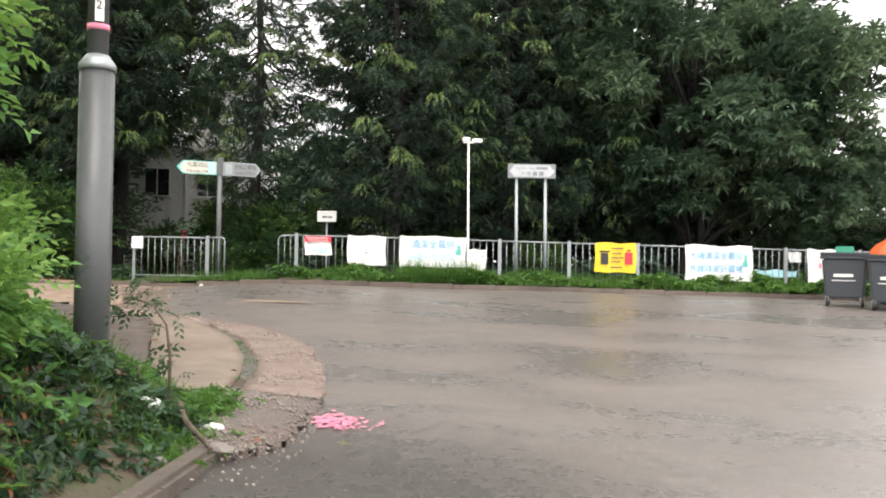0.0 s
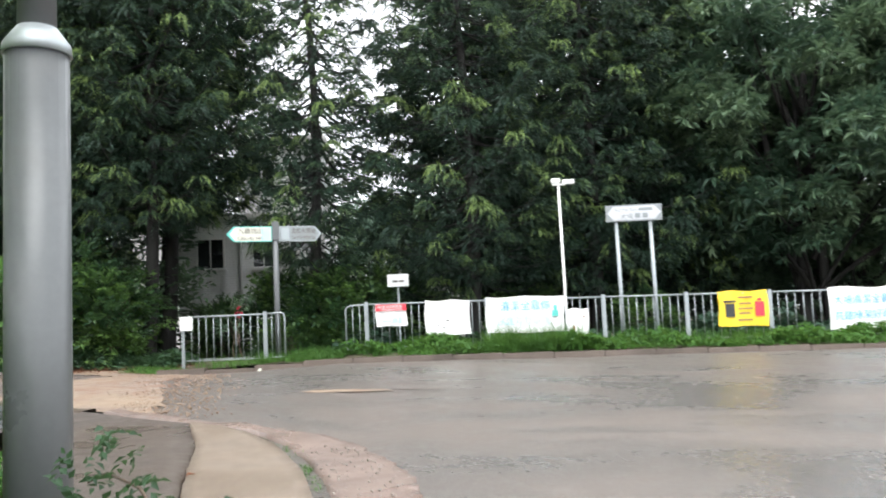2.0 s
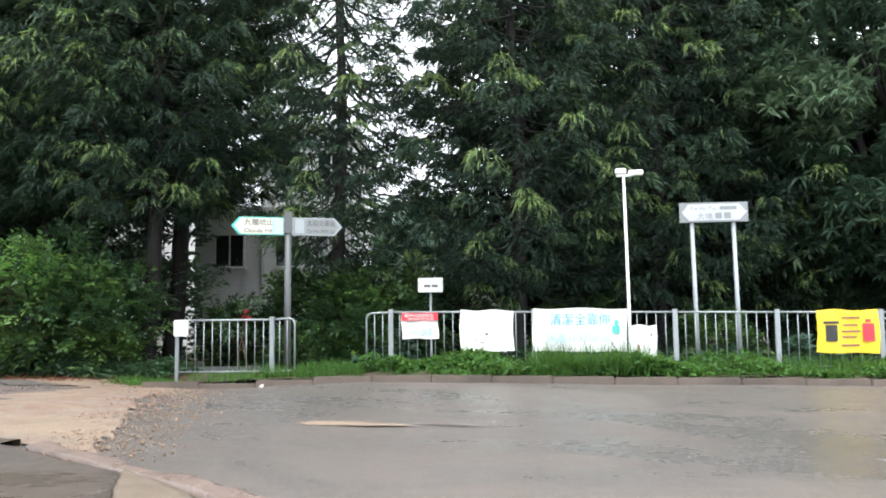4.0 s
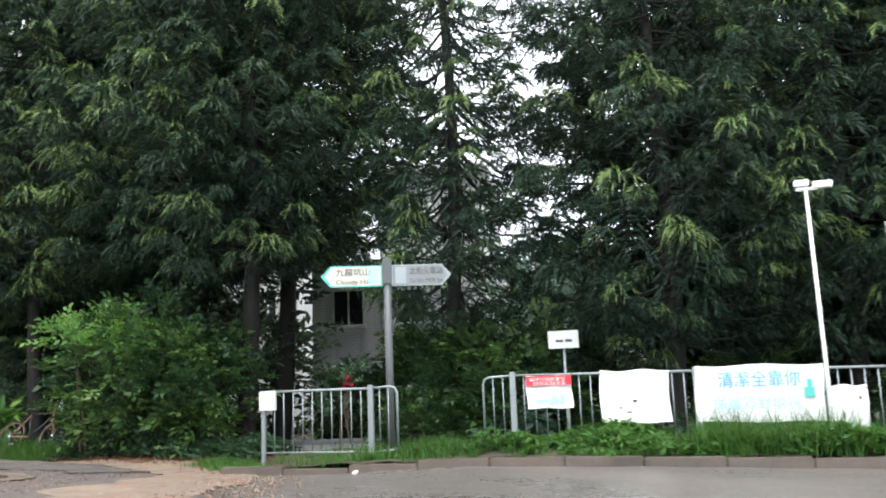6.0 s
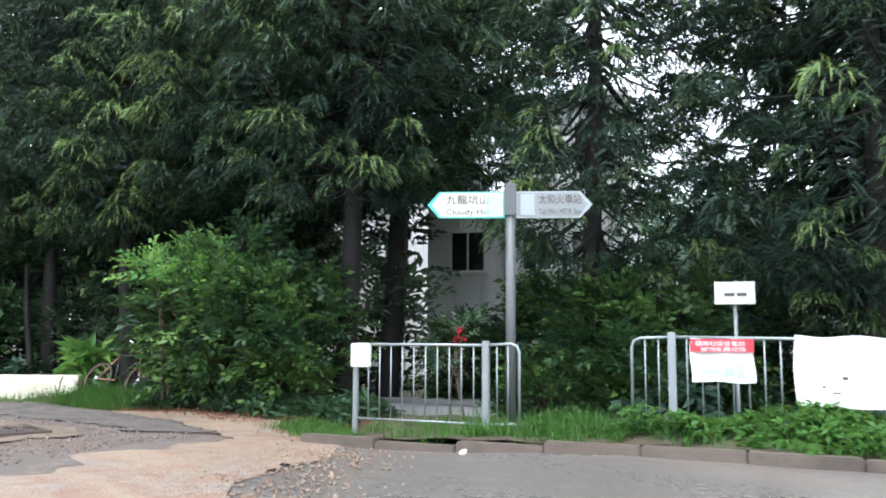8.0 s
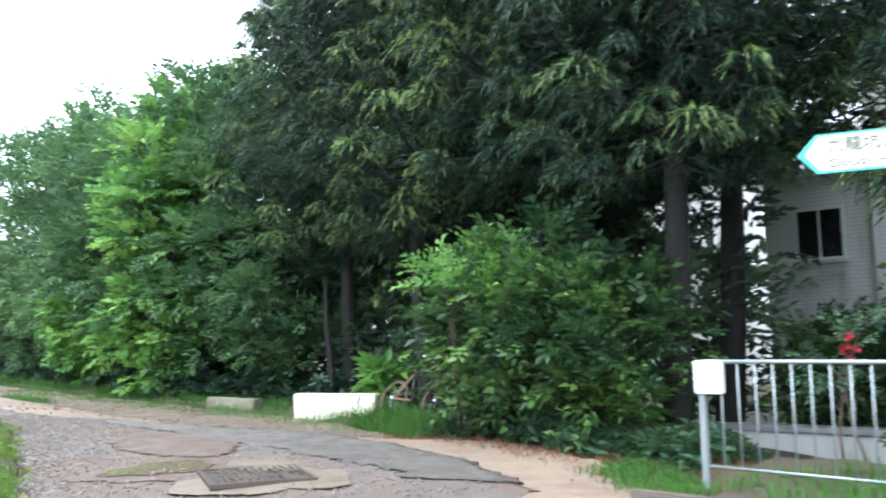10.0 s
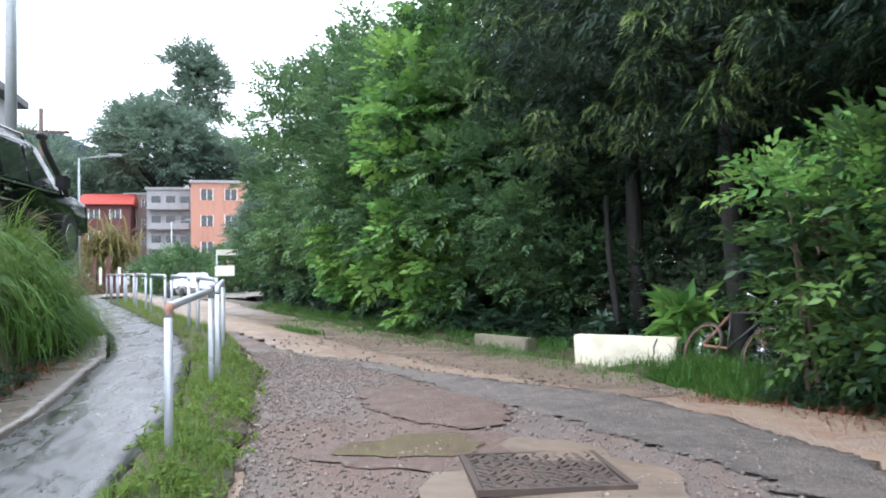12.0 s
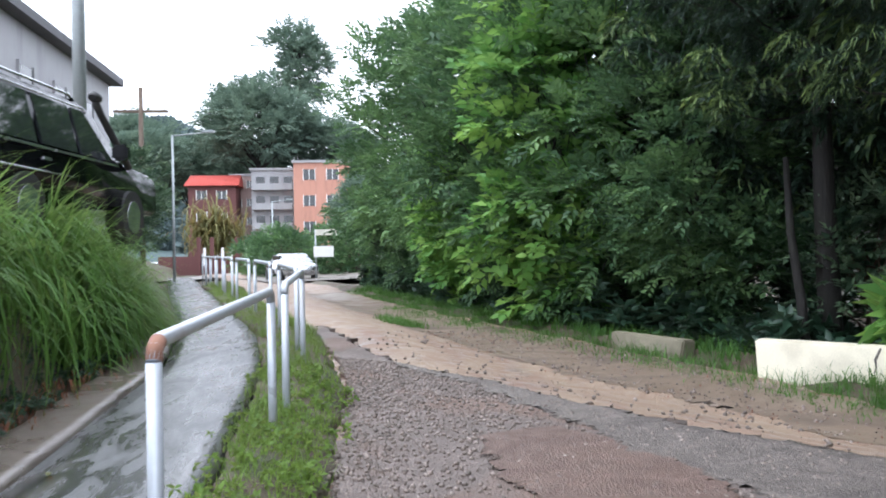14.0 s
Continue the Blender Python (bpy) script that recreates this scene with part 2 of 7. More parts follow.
def glass_build(nt):
    v = coords(nt, kind="Object")
    n = tex_noise(nt, v, 1.5, 3)
    return shade(nt, mix(nt, n, (0.012, 0.015, 0.016), (0.03, 0.035, 0.036)), 0.04, 0.0, None, 0.0, 0.8)


def facade_build(nt):
    v = coords(nt, kind="Object")
    fine = tex_noise(nt, v, 24, 4)
    streak = tex_noise(nt, coords(nt, (2.4, 2.4, 0.3)), 1.0, 5, 0.7, 0.4)
    br = nt.nodes.new("ShaderNodeTexBrick")
    br.inputs["Scale"].default_value = 1.0
    br.inputs["Mortar Size"].default_value = 0.008
    br.inputs["Brick Width"].default_value = 0.2
    br.inputs["Row Height"].default_value = 0.075
    br.inputs["Color1"].default_value = (0.8, 0.8, 0.8, 1)
    br.inputs["Color2"].default_value = (0.74, 0.74, 0.75, 1)
    br.inputs["Mortar"].default_value = (0.45, 0.45, 0.45, 1)
    mp = nt.nodes.new("ShaderNodeMapping")
    mp.inputs["Rotation"].default_value = (radians(90), 0, 0)
    tc = nt.nodes.new("ShaderNodeTexCoord")
    nt.links.new(tc.outputs["Object"], mp.inputs["Vector"])
    nt.links.new(mp.outputs[0], br.inputs["Vector"])
    col = mix(nt, fine, br.outputs["Color"], (0.78, 0.77, 0.76))
    col = mix(nt, ramp(nt, streak, [(0.55, 0.0), (0.78, 0.6)]), col, (0.3, 0.29, 0.27))
    return shade(nt, col, 0.6, 0.0, bump(nt, fine, 0.15, 0.004))


def render_wall(name, color):
    def build(nt):
        v = coords(nt, kind="Object")
        fine = tex_noise(nt, v, 12, 4)
        streak = tex_noise(nt, coords(nt, (1.2, 1.2, 0.2)), 1.0, 5, 0.7, 0.4)
        col = mix(nt, fine, tuple(c * 0.88 for c in color), color)
        col = mix(nt, ramp(nt, streak, [(0.5, 0.0), (0.75, 0.6)]), col, tuple(c * 0.5 for c in color))
        return shade(nt, col, 0.75)
    return material(name, build)


M = dict(
    asphalt=material("wet_asphalt", asphalt_build),
    dirt=material("muddy_gravel", dirt_build),
    gravel=material("broken_asphalt_gravel", gravel_build),
    soil=material("soil", soil_build),
    trodden=concrete("trodden_earth", (0.22, 0.165, 0.12), (0.085, 0.062, 0.045), 0.55),
    water=material("muddy_water", water_build),
    path=material("wet_path", path_build),
    slab=concrete("apron_concrete", (0.25, 0.195, 0.15), (0.12, 0.092, 0.07), 0.5),
    slab_grey=concrete("old_concrete", (0.21, 0.18, 0.155), (0.12, 0.105, 0.09), 0.45),
    gutter=concrete("pink_concrete", (0.3, 0.22, 0.185), (0.085, 0.065, 0.055), 0.4),
    kerb=concrete("kerb_concrete", (0.17, 0.13, 0.105), (0.06, 0.05, 0.04), 0.55),
    slab_dark=concrete("worn_dark_concrete", (0.15, 0.12, 0.1), (0.045, 0.037, 0.032), 0.4),
    red_mud=stony("red_mud", (0.12, 0.075, 0.058), (0.24, 0.155, 0.12), (0.08, 0.05, 0.038), 0.45),
    tar=stony("broken_tarmac", (0.075, 0.064, 0.056), (0.3, 0.25, 0.215), (0.035, 0.03, 0.026), 0.55),
    pebble=material("brown_pebble", pebble_build),
    mossy=concrete("mossy_concrete", (0.3, 0.27, 0.2), (0.11, 0.1, 0.06), 0.7),
    roof_dark=render_wall("dark_roof_tiles", (0.1, 0.1, 0.105)),
    stone=concrete("stone", (0.34, 0.3, 0.26), (0.16, 0.14, 0.12), 0.6),
    block=concrete("cream_concrete", (0.78, 0.73, 0.58), (0.6, 0.55, 0.42), 0.6),
    facade=material("white_tiles", facade_build),
    render_white=render_wall("white_render", (0.7, 0.69, 0.67)),
    render_grey=render_wall("grey_render", (0.36, 0.36, 0.37)),
    render_orange=render_wall("orange_render", (0.5, 0.25, 0.18)),
    render_red=render_wall("dark_red_render", (0.12, 0.045, 0.042)),
    render_pink=render_wall("pink_render", (0.45, 0.33, 0.3)),
    roof_red=render_wall("red_roof_tiles", (0.5, 0.09, 0.07)),
    glass=material("dark_glass", glass_build),
    galv=painted("galvanised_steel", (0.34, 0.37, 0.38), 0.4, 0.5, (0.2, 0.16, 0.12), 0.3),
    rail=painted("silver_paint", (0.47, 0.5, 0.54), 0.35, 0.25, (0.3, 0.2, 0.13), 0.4),
    rust=painted("rust", (0.26, 0.13, 0.085), 0.8, 0.0, (0.5, 0.4, 0.33), 0.5),
    lamp=painted("grey_column_paint", (0.105, 0.11, 0.112), 0.35, 0.1, (0.15, 0.14, 0.13), 0.35),
    white=painted("white_paint", (0.78, 0.78, 0.76), 0.4, 0.0, (0.45, 0.42, 0.36), 0.25),
    banner=painted("white_vinyl", (0.82, 0.82, 0.8), 0.35, 0.0, (0.55, 0.53, 0.48), 0.25),
    red=painted("red_print", (0.68, 0.04, 0.06), 0.4),
    blue=painted("blue_print", (0.1, 0.4, 0.66), 0.4),
    teal=painted("teal_print", (0.1, 0.5, 0.45), 0.4),
    cyan=painted("pale_blue_print", (0.45, 0.75, 0.85), 0.4),
    yellow=painted("yellow_vinyl", (0.84, 0.6, 0.03), 0.4, 0.0, (0.6, 0.42, 0.1), 0.2),
    black=painted("black_plastic", (0.03, 0.03, 0.03), 0.45),
    bin=painted("dark_grey_plastic", (0.045, 0.052, 0.06), 0.4, 0.0, (0.12, 0.12, 0.12), 0.3),
    green=painted("green_plastic", (0.02, 0.28, 0.18), 0.45),
    orange=painted("orange_sheet", (0.65, 0.12, 0.03), 0.5),
    ink=painted("dark_ink", (0.09, 0.08, 0.07), 0.5),
    sign_grey=painted("grey_sign", (0.24, 0.26, 0.265), 0.45, 0.2),
    cream=painted("cream_sign", (0.6, 0.59, 0.5), 0.45),
    mirror_paint=painted("black_car_paint", (0.006, 0.0065, 0.008), 0.1, 0.0, (0.02, 0.02, 0.022), 0.25, 30, 0.0),
    chrome=painted("chrome_trim", (0.6, 0.62, 0.64), 0.18, 0.9),
    tyre=painted("tyre_rubber", (0.02, 0.02, 0.02), 0.7),
    tail=painted("red_lens", (0.5, 0.012, 0.02), 0.15),
    pink=painted("pink_spray", (0.78, 0.25, 0.36), 0.5, 0.0, (0.35, 0.2, 0.2), 0.6),
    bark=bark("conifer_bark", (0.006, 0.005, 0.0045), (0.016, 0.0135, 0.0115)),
    bark_pale=bark("pale_bark", (0.09, 0.08, 0.07), (0.24, 0.22, 0.2)),
    twig=bark("twig", (0.05, 0.035, 0.025), (0.14, 0.1, 0.07)),
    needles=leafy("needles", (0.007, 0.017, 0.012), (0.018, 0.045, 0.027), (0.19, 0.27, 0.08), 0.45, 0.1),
    leaf_dark=leafy("dark_leaves", (0.012, 0.032, 0.02), (0.042, 0.088, 0.054), (0.18, 0.26, 0.14), 0.3, 0.25),
    leaf_mid=leafy("green_leaves", (0.018, 0.04, 0.022), (0.055, 0.115, 0.055), (0.18, 0.3, 0.11), 0.35, 0.32),
    leaf_bush=leafy("bush_leaves", (0.008, 0.023, 0.012), (0.02, 0.054, 0.024), (0.15, 0.26, 0.06), 0.3, 0.25),
    leaf_bright=leafy("bright_leaves", (0.045, 0.12, 0.035), (0.11, 0.27, 0.065), (0.32, 0.5, 0.12), 0.35, 0.4),
    leaf_fresh=leafy("fresh_leaves", (0.025, 0.07, 0.02), (0.075, 0.19, 0.045), (0.24, 0.4, 0.09), 0.35, 0.35),
    # haze of the distance is put into the next two leaf colours
    leaf_far=leafy("hazed_leaves", (0.06, 0.1, 0.08), (0.12, 0.18, 0.14), (0.2, 0.27, 0.19), 0.6, 0.3),
    leaf_hill=leafy("hazed_hill_woods", (0.085, 0.12, 0.12), (0.145, 0.19, 0.195), (0.19, 0.25, 0.24), 0.8, 0.2),
    grass=leafy("grass", (0.035, 0.1, 0.02), (0.09, 0.21, 0.035), (0.24, 0.38, 0.08), 0.4, 0.35),
    verge=leafy("verge_grass", (0.06, 0.12, 0.022), (0.18, 0.3, 0.05), (0.42, 0.47, 0.13), 0.45, 0.4),
    reed=leafy("tall_grass", (0.035, 0.1, 0.02), (0.13, 0.28, 0.05), (0.42, 0.52, 0.16), 0.4, 0.45),
    dry=leafy("dry_needles", (0.12, 0.045, 0.025), (0.25, 0.1, 0.05), (0.4, 0.2, 0.1), 0.6, 0.2),
    flower=leafy("red_flower", (0.4, 0.02, 0.04), (0.6, 0.04, 0.08), (0.7, 0.1, 0.15), 0.5, 0.3),
    palm=leafy("palm_leaves", (0.07, 0.1, 0.04), (0.22, 0.21, 0.08), (0.5, 0.32, 0.12), 0.45, 0.35),
)

# ---- building helpers ----
ANG, ANG_B = radians(14.8), radians(21.5)
U, N, K = np.array([math.cos(ANG), math.sin(ANG)]), np.array([-math.sin(ANG), math.cos(ANG)]), np.array([-1.045, 19.07])
UB, NB_, KB = np.array([math.cos(ANG_B), math.sin(ANG_B)]), np.array([-math.sin(ANG_B), math.cos(ANG_B)]), np.array([-1.0, 18.95])


def smooth(x, a, b):
    t = np.clip((x - a) / (b - a), 0, 1)
    return t * t * (3 - 2 * t)


def R(x, y):
    """The slope of the road."""
    dip = 0.36 * smooth(-x, 13.5, 18.0) * smooth(y - np.interp(x, [-60, -26, -21, -17.8, -16, -13, -10], [5.0, 12.2, 13.0, 14.4, 15.5, 16.2, 17.0]), 0.0, 2.2)
    dip = dip + 0.15 * smooth(-x, 7.5, 10.5) * smooth(y, 14.0, 17.0) * (1 - smooth(-x, 13.5, 18.0))
    return 0.041 * np.clip(y, -30, 40) - 0.026 * np.clip(x, -45, 40) - dip


def fs(s, n, h=0.0):
    """A place by the run of the kerb: s along it, n behind it, h over the slope."""
    s = float(np.interp(s, [-30, -9.86, -8.42, -8.0, -6.65, -2.78, 1.2, 2.28, 10, 40], [-31, -10.45, -8.81, -8.42, -6.81, -2.84, 1.12, 2.25, 10, 40]))
    p = K + s * U + n * N
    return Vector((p[0], p[1], float(R(p[0], p[1])) + h))


def fb(s, n, h=0.0):
    """A place by the front of the houses behind the trees."""
    p = KB + s * UB + n * NB_
    return Vector((p[0], p[1], float(R(p[0], p[1])) + h))


def sdist(px, py, poly):
    """Distance from a line of points; positive on its left-hand side."""
    best = np.full(np.shape(px), 1e9)
    sign = np.ones(np.shape(px))
    for (ax, ay), (bx, by) in zip(poly[:-1], poly[1:]):
        dx, dy = bx - ax, by - ay
        t = np.clip(((px - ax) * dx + (py - ay) * dy) / (dx * dx + dy * dy), 0, 1)
        d = np.hypot(px - ax - t * dx, py - ay - t * dy)
        c = dx * (py - ay) - dy * (px - ax)
        sign = np.where(d < best - 1e-9, np.where(c >= 0, 1, -1), sign)
        best = np.minimum(best, d)
    return best * sign


BANK = [(-1.9, -30), (-2.1, 1), (-2.35, 3.85), (-2.53, 4.56), (-2.97, 5.5), (-3.9, 6.3), (-6, 7.6), (-9, 8.9), (-12, 9.5), (-16, 9.95), (-22, 9.75), (-30, 7.9), (-45, 4.6), (-120, -12)]
BACK = [tuple(fs(40, 1.6)[:2]), tuple(fs(-9.9, 1.6)[:2]), (-14, 17.7), (-17.4, 17.7), (-19, 17.6), (-21.1, 17.3), (-23.5, 16.6), (-26.9, 15.6), (-33, 14.1), (-40, 12.6), (-60, 8.8), (-120, -4)]


def ground_z(x, y):
    """Height of the bare ground."""
    x, y = np.asarray(x, float), np.asarray(y, float)
    z = R(x, y) - 0.10
    dl = sdist(x, y, BANK)
    amp = 0.55 + 1.0 * smooth(-x, 9.5, 15)
    left = np.where(dl > 0, dl, 0)
    z = z + (0.09 + amp * smooth(left, 0.0, 1.0) + 0.35 * smooth(left, 1.0, 6)) * (dl > 0)
    db = -sdist(x, y, BACK)
    back = np.where(db > 0, db, 0)
    z = z + np.where(db > 0, 0.12 - (0.55 - 0.3 * smooth(-x, 12, 17)) * smooth(back, 0.2, 1.6) - 0.5 * smooth(back, 2, 9), 0)
    z = z + 0.05 * np.sin(1.7 * x + 0.6 * y) * np.sin(1.3 * y) * (np.maximum(left, back) > 0.3)
    return z


def gz(x, y):
    return float(ground_z(np.array([x]), np.array([y]))[0])


def np_mesh(name, verts, faces, mat, smooth_on=False):
    me = bpy.data.meshes.new(name)
    verts = np.asarray(verts, np.float32).reshape(-1, 3)
    faces = np.asarray(faces, np.int32)
    k = faces.shape[1]
    me.vertices.add(len(verts))
    me.vertices.foreach_set("co", verts.ravel())
    me.loops.add(faces.size)
    me.loops.foreach_set("vertex_index", faces.ravel())
    me.polygons.add(len(faces))
    me.polygons.foreach_set("loop_start", np.arange(0, faces.size, k, dtype=np.int32))
    me.polygons.foreach_set("loop_total", np.full(len(faces), k, np.int32))
    if smooth_on:
        me.polygons.foreach_set("use_smooth", np.ones(len(faces), bool))
    me.update(calc_edges=True)
    me.validate()
    me.materials.append(mat)
    return me


def np_object(name, verts, faces, mat, parent=None, smooth_on=False):
    ob = new(name, np_mesh(name, verts, faces, mat, smooth_on))
    if parent:
        ob.parent = parent
    return ob


def part(name, bm, mat, parent=None, label="", smooth_on=False):
    me = bpy.data.meshes.new(name)
    bm.to_mesh(me)
    bm.free()
    me.materials.append(mat)
    if smooth_on:
        for p in me.polygons:
            p.use_smooth = True
    ob = new(name, me)
    if parent:
        ob.parent = parent
    if label:
        ob["label"] = label
    return ob


def share(name, me, parent, m):
    ob = new(name, me)
    ob.parent = parent
    ob.matrix_basis = m
    return ob


def thing(name, at, label, category, group="", kind="", rz=0.0):
    e = new(name)
    e.empty_display_size = 0.1
    e.matrix_basis = pose(at[0], at[1], at[2], 0, 0, rz)
    return tagged(e, label, category, group, kind)


def box(bm, x0, x1, y0, y1, z0, z1, bevel=0.0):
    vs = [bm.verts.new(p) for p in ((x0, y0, z0), (x1, y0, z0), (x1, y1, z0), (x0, y1, z0), (x0, y0, z1), (x1, y0, z1), (x1, y1, z1), (x0, y1, z1))]
    fs_ = [bm.faces.new([vs[i] for i in q]) for q in ((3, 2, 1, 0), (4, 5, 6, 7), (0, 1, 5, 4), (1, 2, 6, 5), (2, 3, 7, 6), (3, 0, 4, 7))]
    if bevel:
        es = {e for f in fs_ for e in f.edges}
        bmesh.ops.bevel(bm, geom=list(es), offset=bevel, segments=2, affect="EDGES")
    return bm


def boxes(*dims, bevel=0.0):
    bm = bmesh.new()
    for d in dims:
        box(bm, *d, bevel=bevel)
    return bm


def tube(bm, pts, radii, sides=10, cap=True):
    """A bent tapering tube through the points."""
    pts = [Vector(p) for p in pts]
    rings = []
    for i, p in enumerate(pts):
        d = (pts[min(i + 1, len(pts) - 1)] - pts[max(i - 1, 0)]).normalized()
        a = d.orthogonal().normalized() if not rings else (rings[-1][1] - d * rings[-1][1].dot(d)).normalized()
        b = d.cross(a)
        r = float(radii[i] if isinstance(radii, (list, tuple)) else radii)
        rings.append(([bm.verts.new(p + r * (math.cos(2 * math.pi * k / sides) * a + math.sin(2 * math.pi * k / sides) * b)) for k in range(sides)], a))
    for (r0, _), (r1, _) in zip(rings[:-1], rings[1:]):
        for k in range(sides):
            f = bm.faces.new((r0[k], r0[(k + 1) % sides], r1[(k + 1) % sides], r1[k]))
            f.smooth = True
    if cap:
        bm.faces.new(rings[0][0][::-1])
        bm.faces.new(rings[-1][0])
    return bm


def tubed(pts, radii, sides=10):
    return tube(bmesh.new(), pts, radii, sides)


def resample(poly, n):
    p = np.array(poly, float)
    d = np.r_[0, np.cumsum(np.hypot(*np.diff(p, axis=0).T))]
    t = np.linspace(0, d[-1], n)
    return np.c_[np.interp(t, d, p[:, 0]), np.interp(t, d, p[:, 1])]


def strip(name, a, b, nu, nv, zf, mat, jag=(0.0, 0.0), seed=1, skirt=0.0, ends=0.0):
    """A sheet between two lines of points, laid on the slope; jag roughens its edges."""
    rs = np.random.RandomState(seed)
    A, B = resample(a, nu), resample(b, nu)
    t = np.linspace(0, 1, nv)[None, :, None]
    P = A[:, None, :] * (1 - t) + B[:, None, :] * t
    for col, amount in ((0, jag[0]), (-1, jag[1])):
        slow = np.convolve(rs.normal(0, 1, nu + 8), np.ones(9) / 3.0, "valid")
        P[:, col] += rs.normal(0, 0.5 * amount + 1e-9, (nu, 2)) + slow[:, None] * amount * 0.7 * np.array([0.3, 1.0])
    if ends:
        P[0] += np.outer(np.convolve(rs.normal(0, ends, nv + 14), np.ones(15) / 3.9, "valid") + rs.normal(0, ends * 0.12, nv), (B[1] - B[0] + A[1] - A[0]) / np.linalg.norm(B[1] - B[0] + A[1] - A[0]))
    z = zf(P[..., 0], P[..., 1])
    V = np.concatenate([P, z[..., None]], -1)
    if skirt:
        lo0, lo1 = V[:, :1].copy(), V[:, -1:].copy()
        lo0[..., 2] -= skirt
        lo1[..., 2] -= skirt
        V = np.concatenate([lo0, V, lo1], 1)
    nv2 = V.shape[1]
    i = np.arange(nu - 1)[:, None] * nv2 + np.arange(nv2 - 1)[None]
    F = np.stack([i, i + nv2, i + nv2 + 1, i + 1], -1).reshape(-1, 4)
    va, vb = V[0, 0], V[0, -1]
    along = V[1, 0] - V[0, 0]
    if along[0] * (vb - va)[1] - along[1] * (vb - va)[0] < 0:
        F = F[:, ::-1]
    return np_object(name, V.reshape(-1, 3), F, mat, None, not skirt)


def rough(x, y, a=0.012, f=1.0):
    return a * (np.sin(2.1 * f * x + 1.3 * f * y) + np.sin(3.7 * f * y - 1.9 * f * x + 2) + 0.6 * np.sin(7.3 * f * x + 5.1 * f * y))


# ---- the ground and the roads ----
def axis(lo, hi, step, far):
    fine = np.arange(lo, hi + step / 2, step)
    k = np.array([1, 2.5, 5, 9, 16, 28, 50, 90, 160, 300, 600, 1500]) * far
    return np.r_[(lo - k)[::-1], fine, hi + k]


gx, gy = axis(-46, 12, 0.4, 1.0), axis(-8, 34, 0.4, 1.0)
GX, GY = np.meshgrid(gx, gy, indexing="ij")
ni, nj = GX.shape
gi = np.arange(ni - 1)[:, None] * nj + np.arange(nj - 1)[None]
tagged(np_object("ground", np.stack([GX, GY, ground_z(GX, GY)], -1).reshape(-1, 3), np.stack([gi, gi + nj, gi + nj + 1, gi + 1], -1).reshape(-1, 4), M["soil"], None, True),
       "bare brown soil and grassy earth around the roads", "ground", kind="structure")

road = strip("road", [fs(26, 0.02)[:2], fs(-10.0, 0.02)[:2]], [(14, -14), (-2.3, -14), (-2.6, 3.5), (-5.5, 9.2), (-9.4, 11.6)], 150, 90, lambda x, y: R(x, y) + rough(x, y, 0.006, 0.7), M["asphalt"])
tagged(road, "wet grey asphalt road with brown stains", "road", kind="structure")

EDGE_L = [(-7.6, 11.0), (-8.3, 11.3), (-12, 11.95), (-16.4, 12.3), (-19.4, 12.4), (-21.6, 12.25), (-24.8, 11.85), (-34, 9.8), (-60, 4.9), (-110, -6)]
EDGE_M = [(-12.4, 16.0), (-13.6, 16.15), (-15.0, 16.0), (-16.1, 15.5), (-17.0, 14.8), (-17.8, 14.4), (-19.1, 13.85), (-20.9, 12.95), (-23.1, 12.45), (-25.6, 11.95)]
EDGE_R = [(-10.9, 16.55), (-12, 17.3), (-14, 17.6), (-17.4, 17.4), (-19, 17.3), (-21.1, 17.0), (-23.5, 16.3), (-26.9, 15.3), (-33, 13.8), (-40, 12.3), (-60, 8.4), (-110, -2)]
tagged(strip("track_mud", EDGE_L, EDGE_R, 260, 60, lambda x, y: R(x, y) + 0.014 + rough(x, y, 0.004) - 0.03 * smooth(-x, 10.5, 13), M["dirt"], (0.06, 0.12), 3, 0.0, 0.3), "muddy brown dirt track with tan runoff", "dirt track", kind="structure")
def gravel_z(x, y):
    return R(x, y) + 0.004 + 0.03 * smooth(-x, 12.0, 13.6) + rough(x, y, 0.005, 1.3)


GRAVEL_L = [(-11.6, 12.2), (-12.4, 12.15), (-16.4, 12.35), (-19.4, 12.45), (-21.6, 12.3), (-25.6, 11.75)]
tagged(strip("track_gravel", GRAVEL_L, EDGE_M, 330, 30, gravel_z, M["gravel"], (0.05, 0.07), 4, 0.05, 0.25), "broken gravelly asphalt layer of a worn track", "dirt track", kind="structure")


TAR_IN = [(-12.9, 15.2), (-13.9, 15.05), (-14.9, 14.8), (-15.9, 14.45), (-16.6, 14.2), (-17.4, 14.1), (-18.3, 13.8), (-19.2, 13.65), (-20.6, 12.95)]
tagged(strip("tarmac_layer", TAR_IN, EDGE_M[:8], 260, 14, lambda x, y: gravel_z(x, y) + 0.014 + rough(x, y, 0.002, 2.3), M["tar"], (0.06, 0.05), 24, 0.03, 0.2), "dark broken tarmac layer along the muddy channel", "dirt track", kind="structure")
tagged(strip("red_mud_patch", [(-15.0, 13.95), (-15.6, 13.55), (-16.5, 13.3), (-17.3, 13.35)], [(-15.0, 14.2), (-15.6, 14.45), (-16.5, 14.4), (-17.4, 13.9)], 160, 14, lambda x, y: gravel_z(x, y) + 0.016 + rough(x, y, 0.002, 2.7), M["red_mud"], (0.035, 0.035), 25, 0.0, 0.15), "wet reddish mud patch on the worn track", "dirt track", kind="structure")


def path_z(x, y):
    return R(x, y) + 0.06 + 0.15 * smooth(-x, 8.0, 13.5) - 0.1 * smooth(-x, 30, 45)


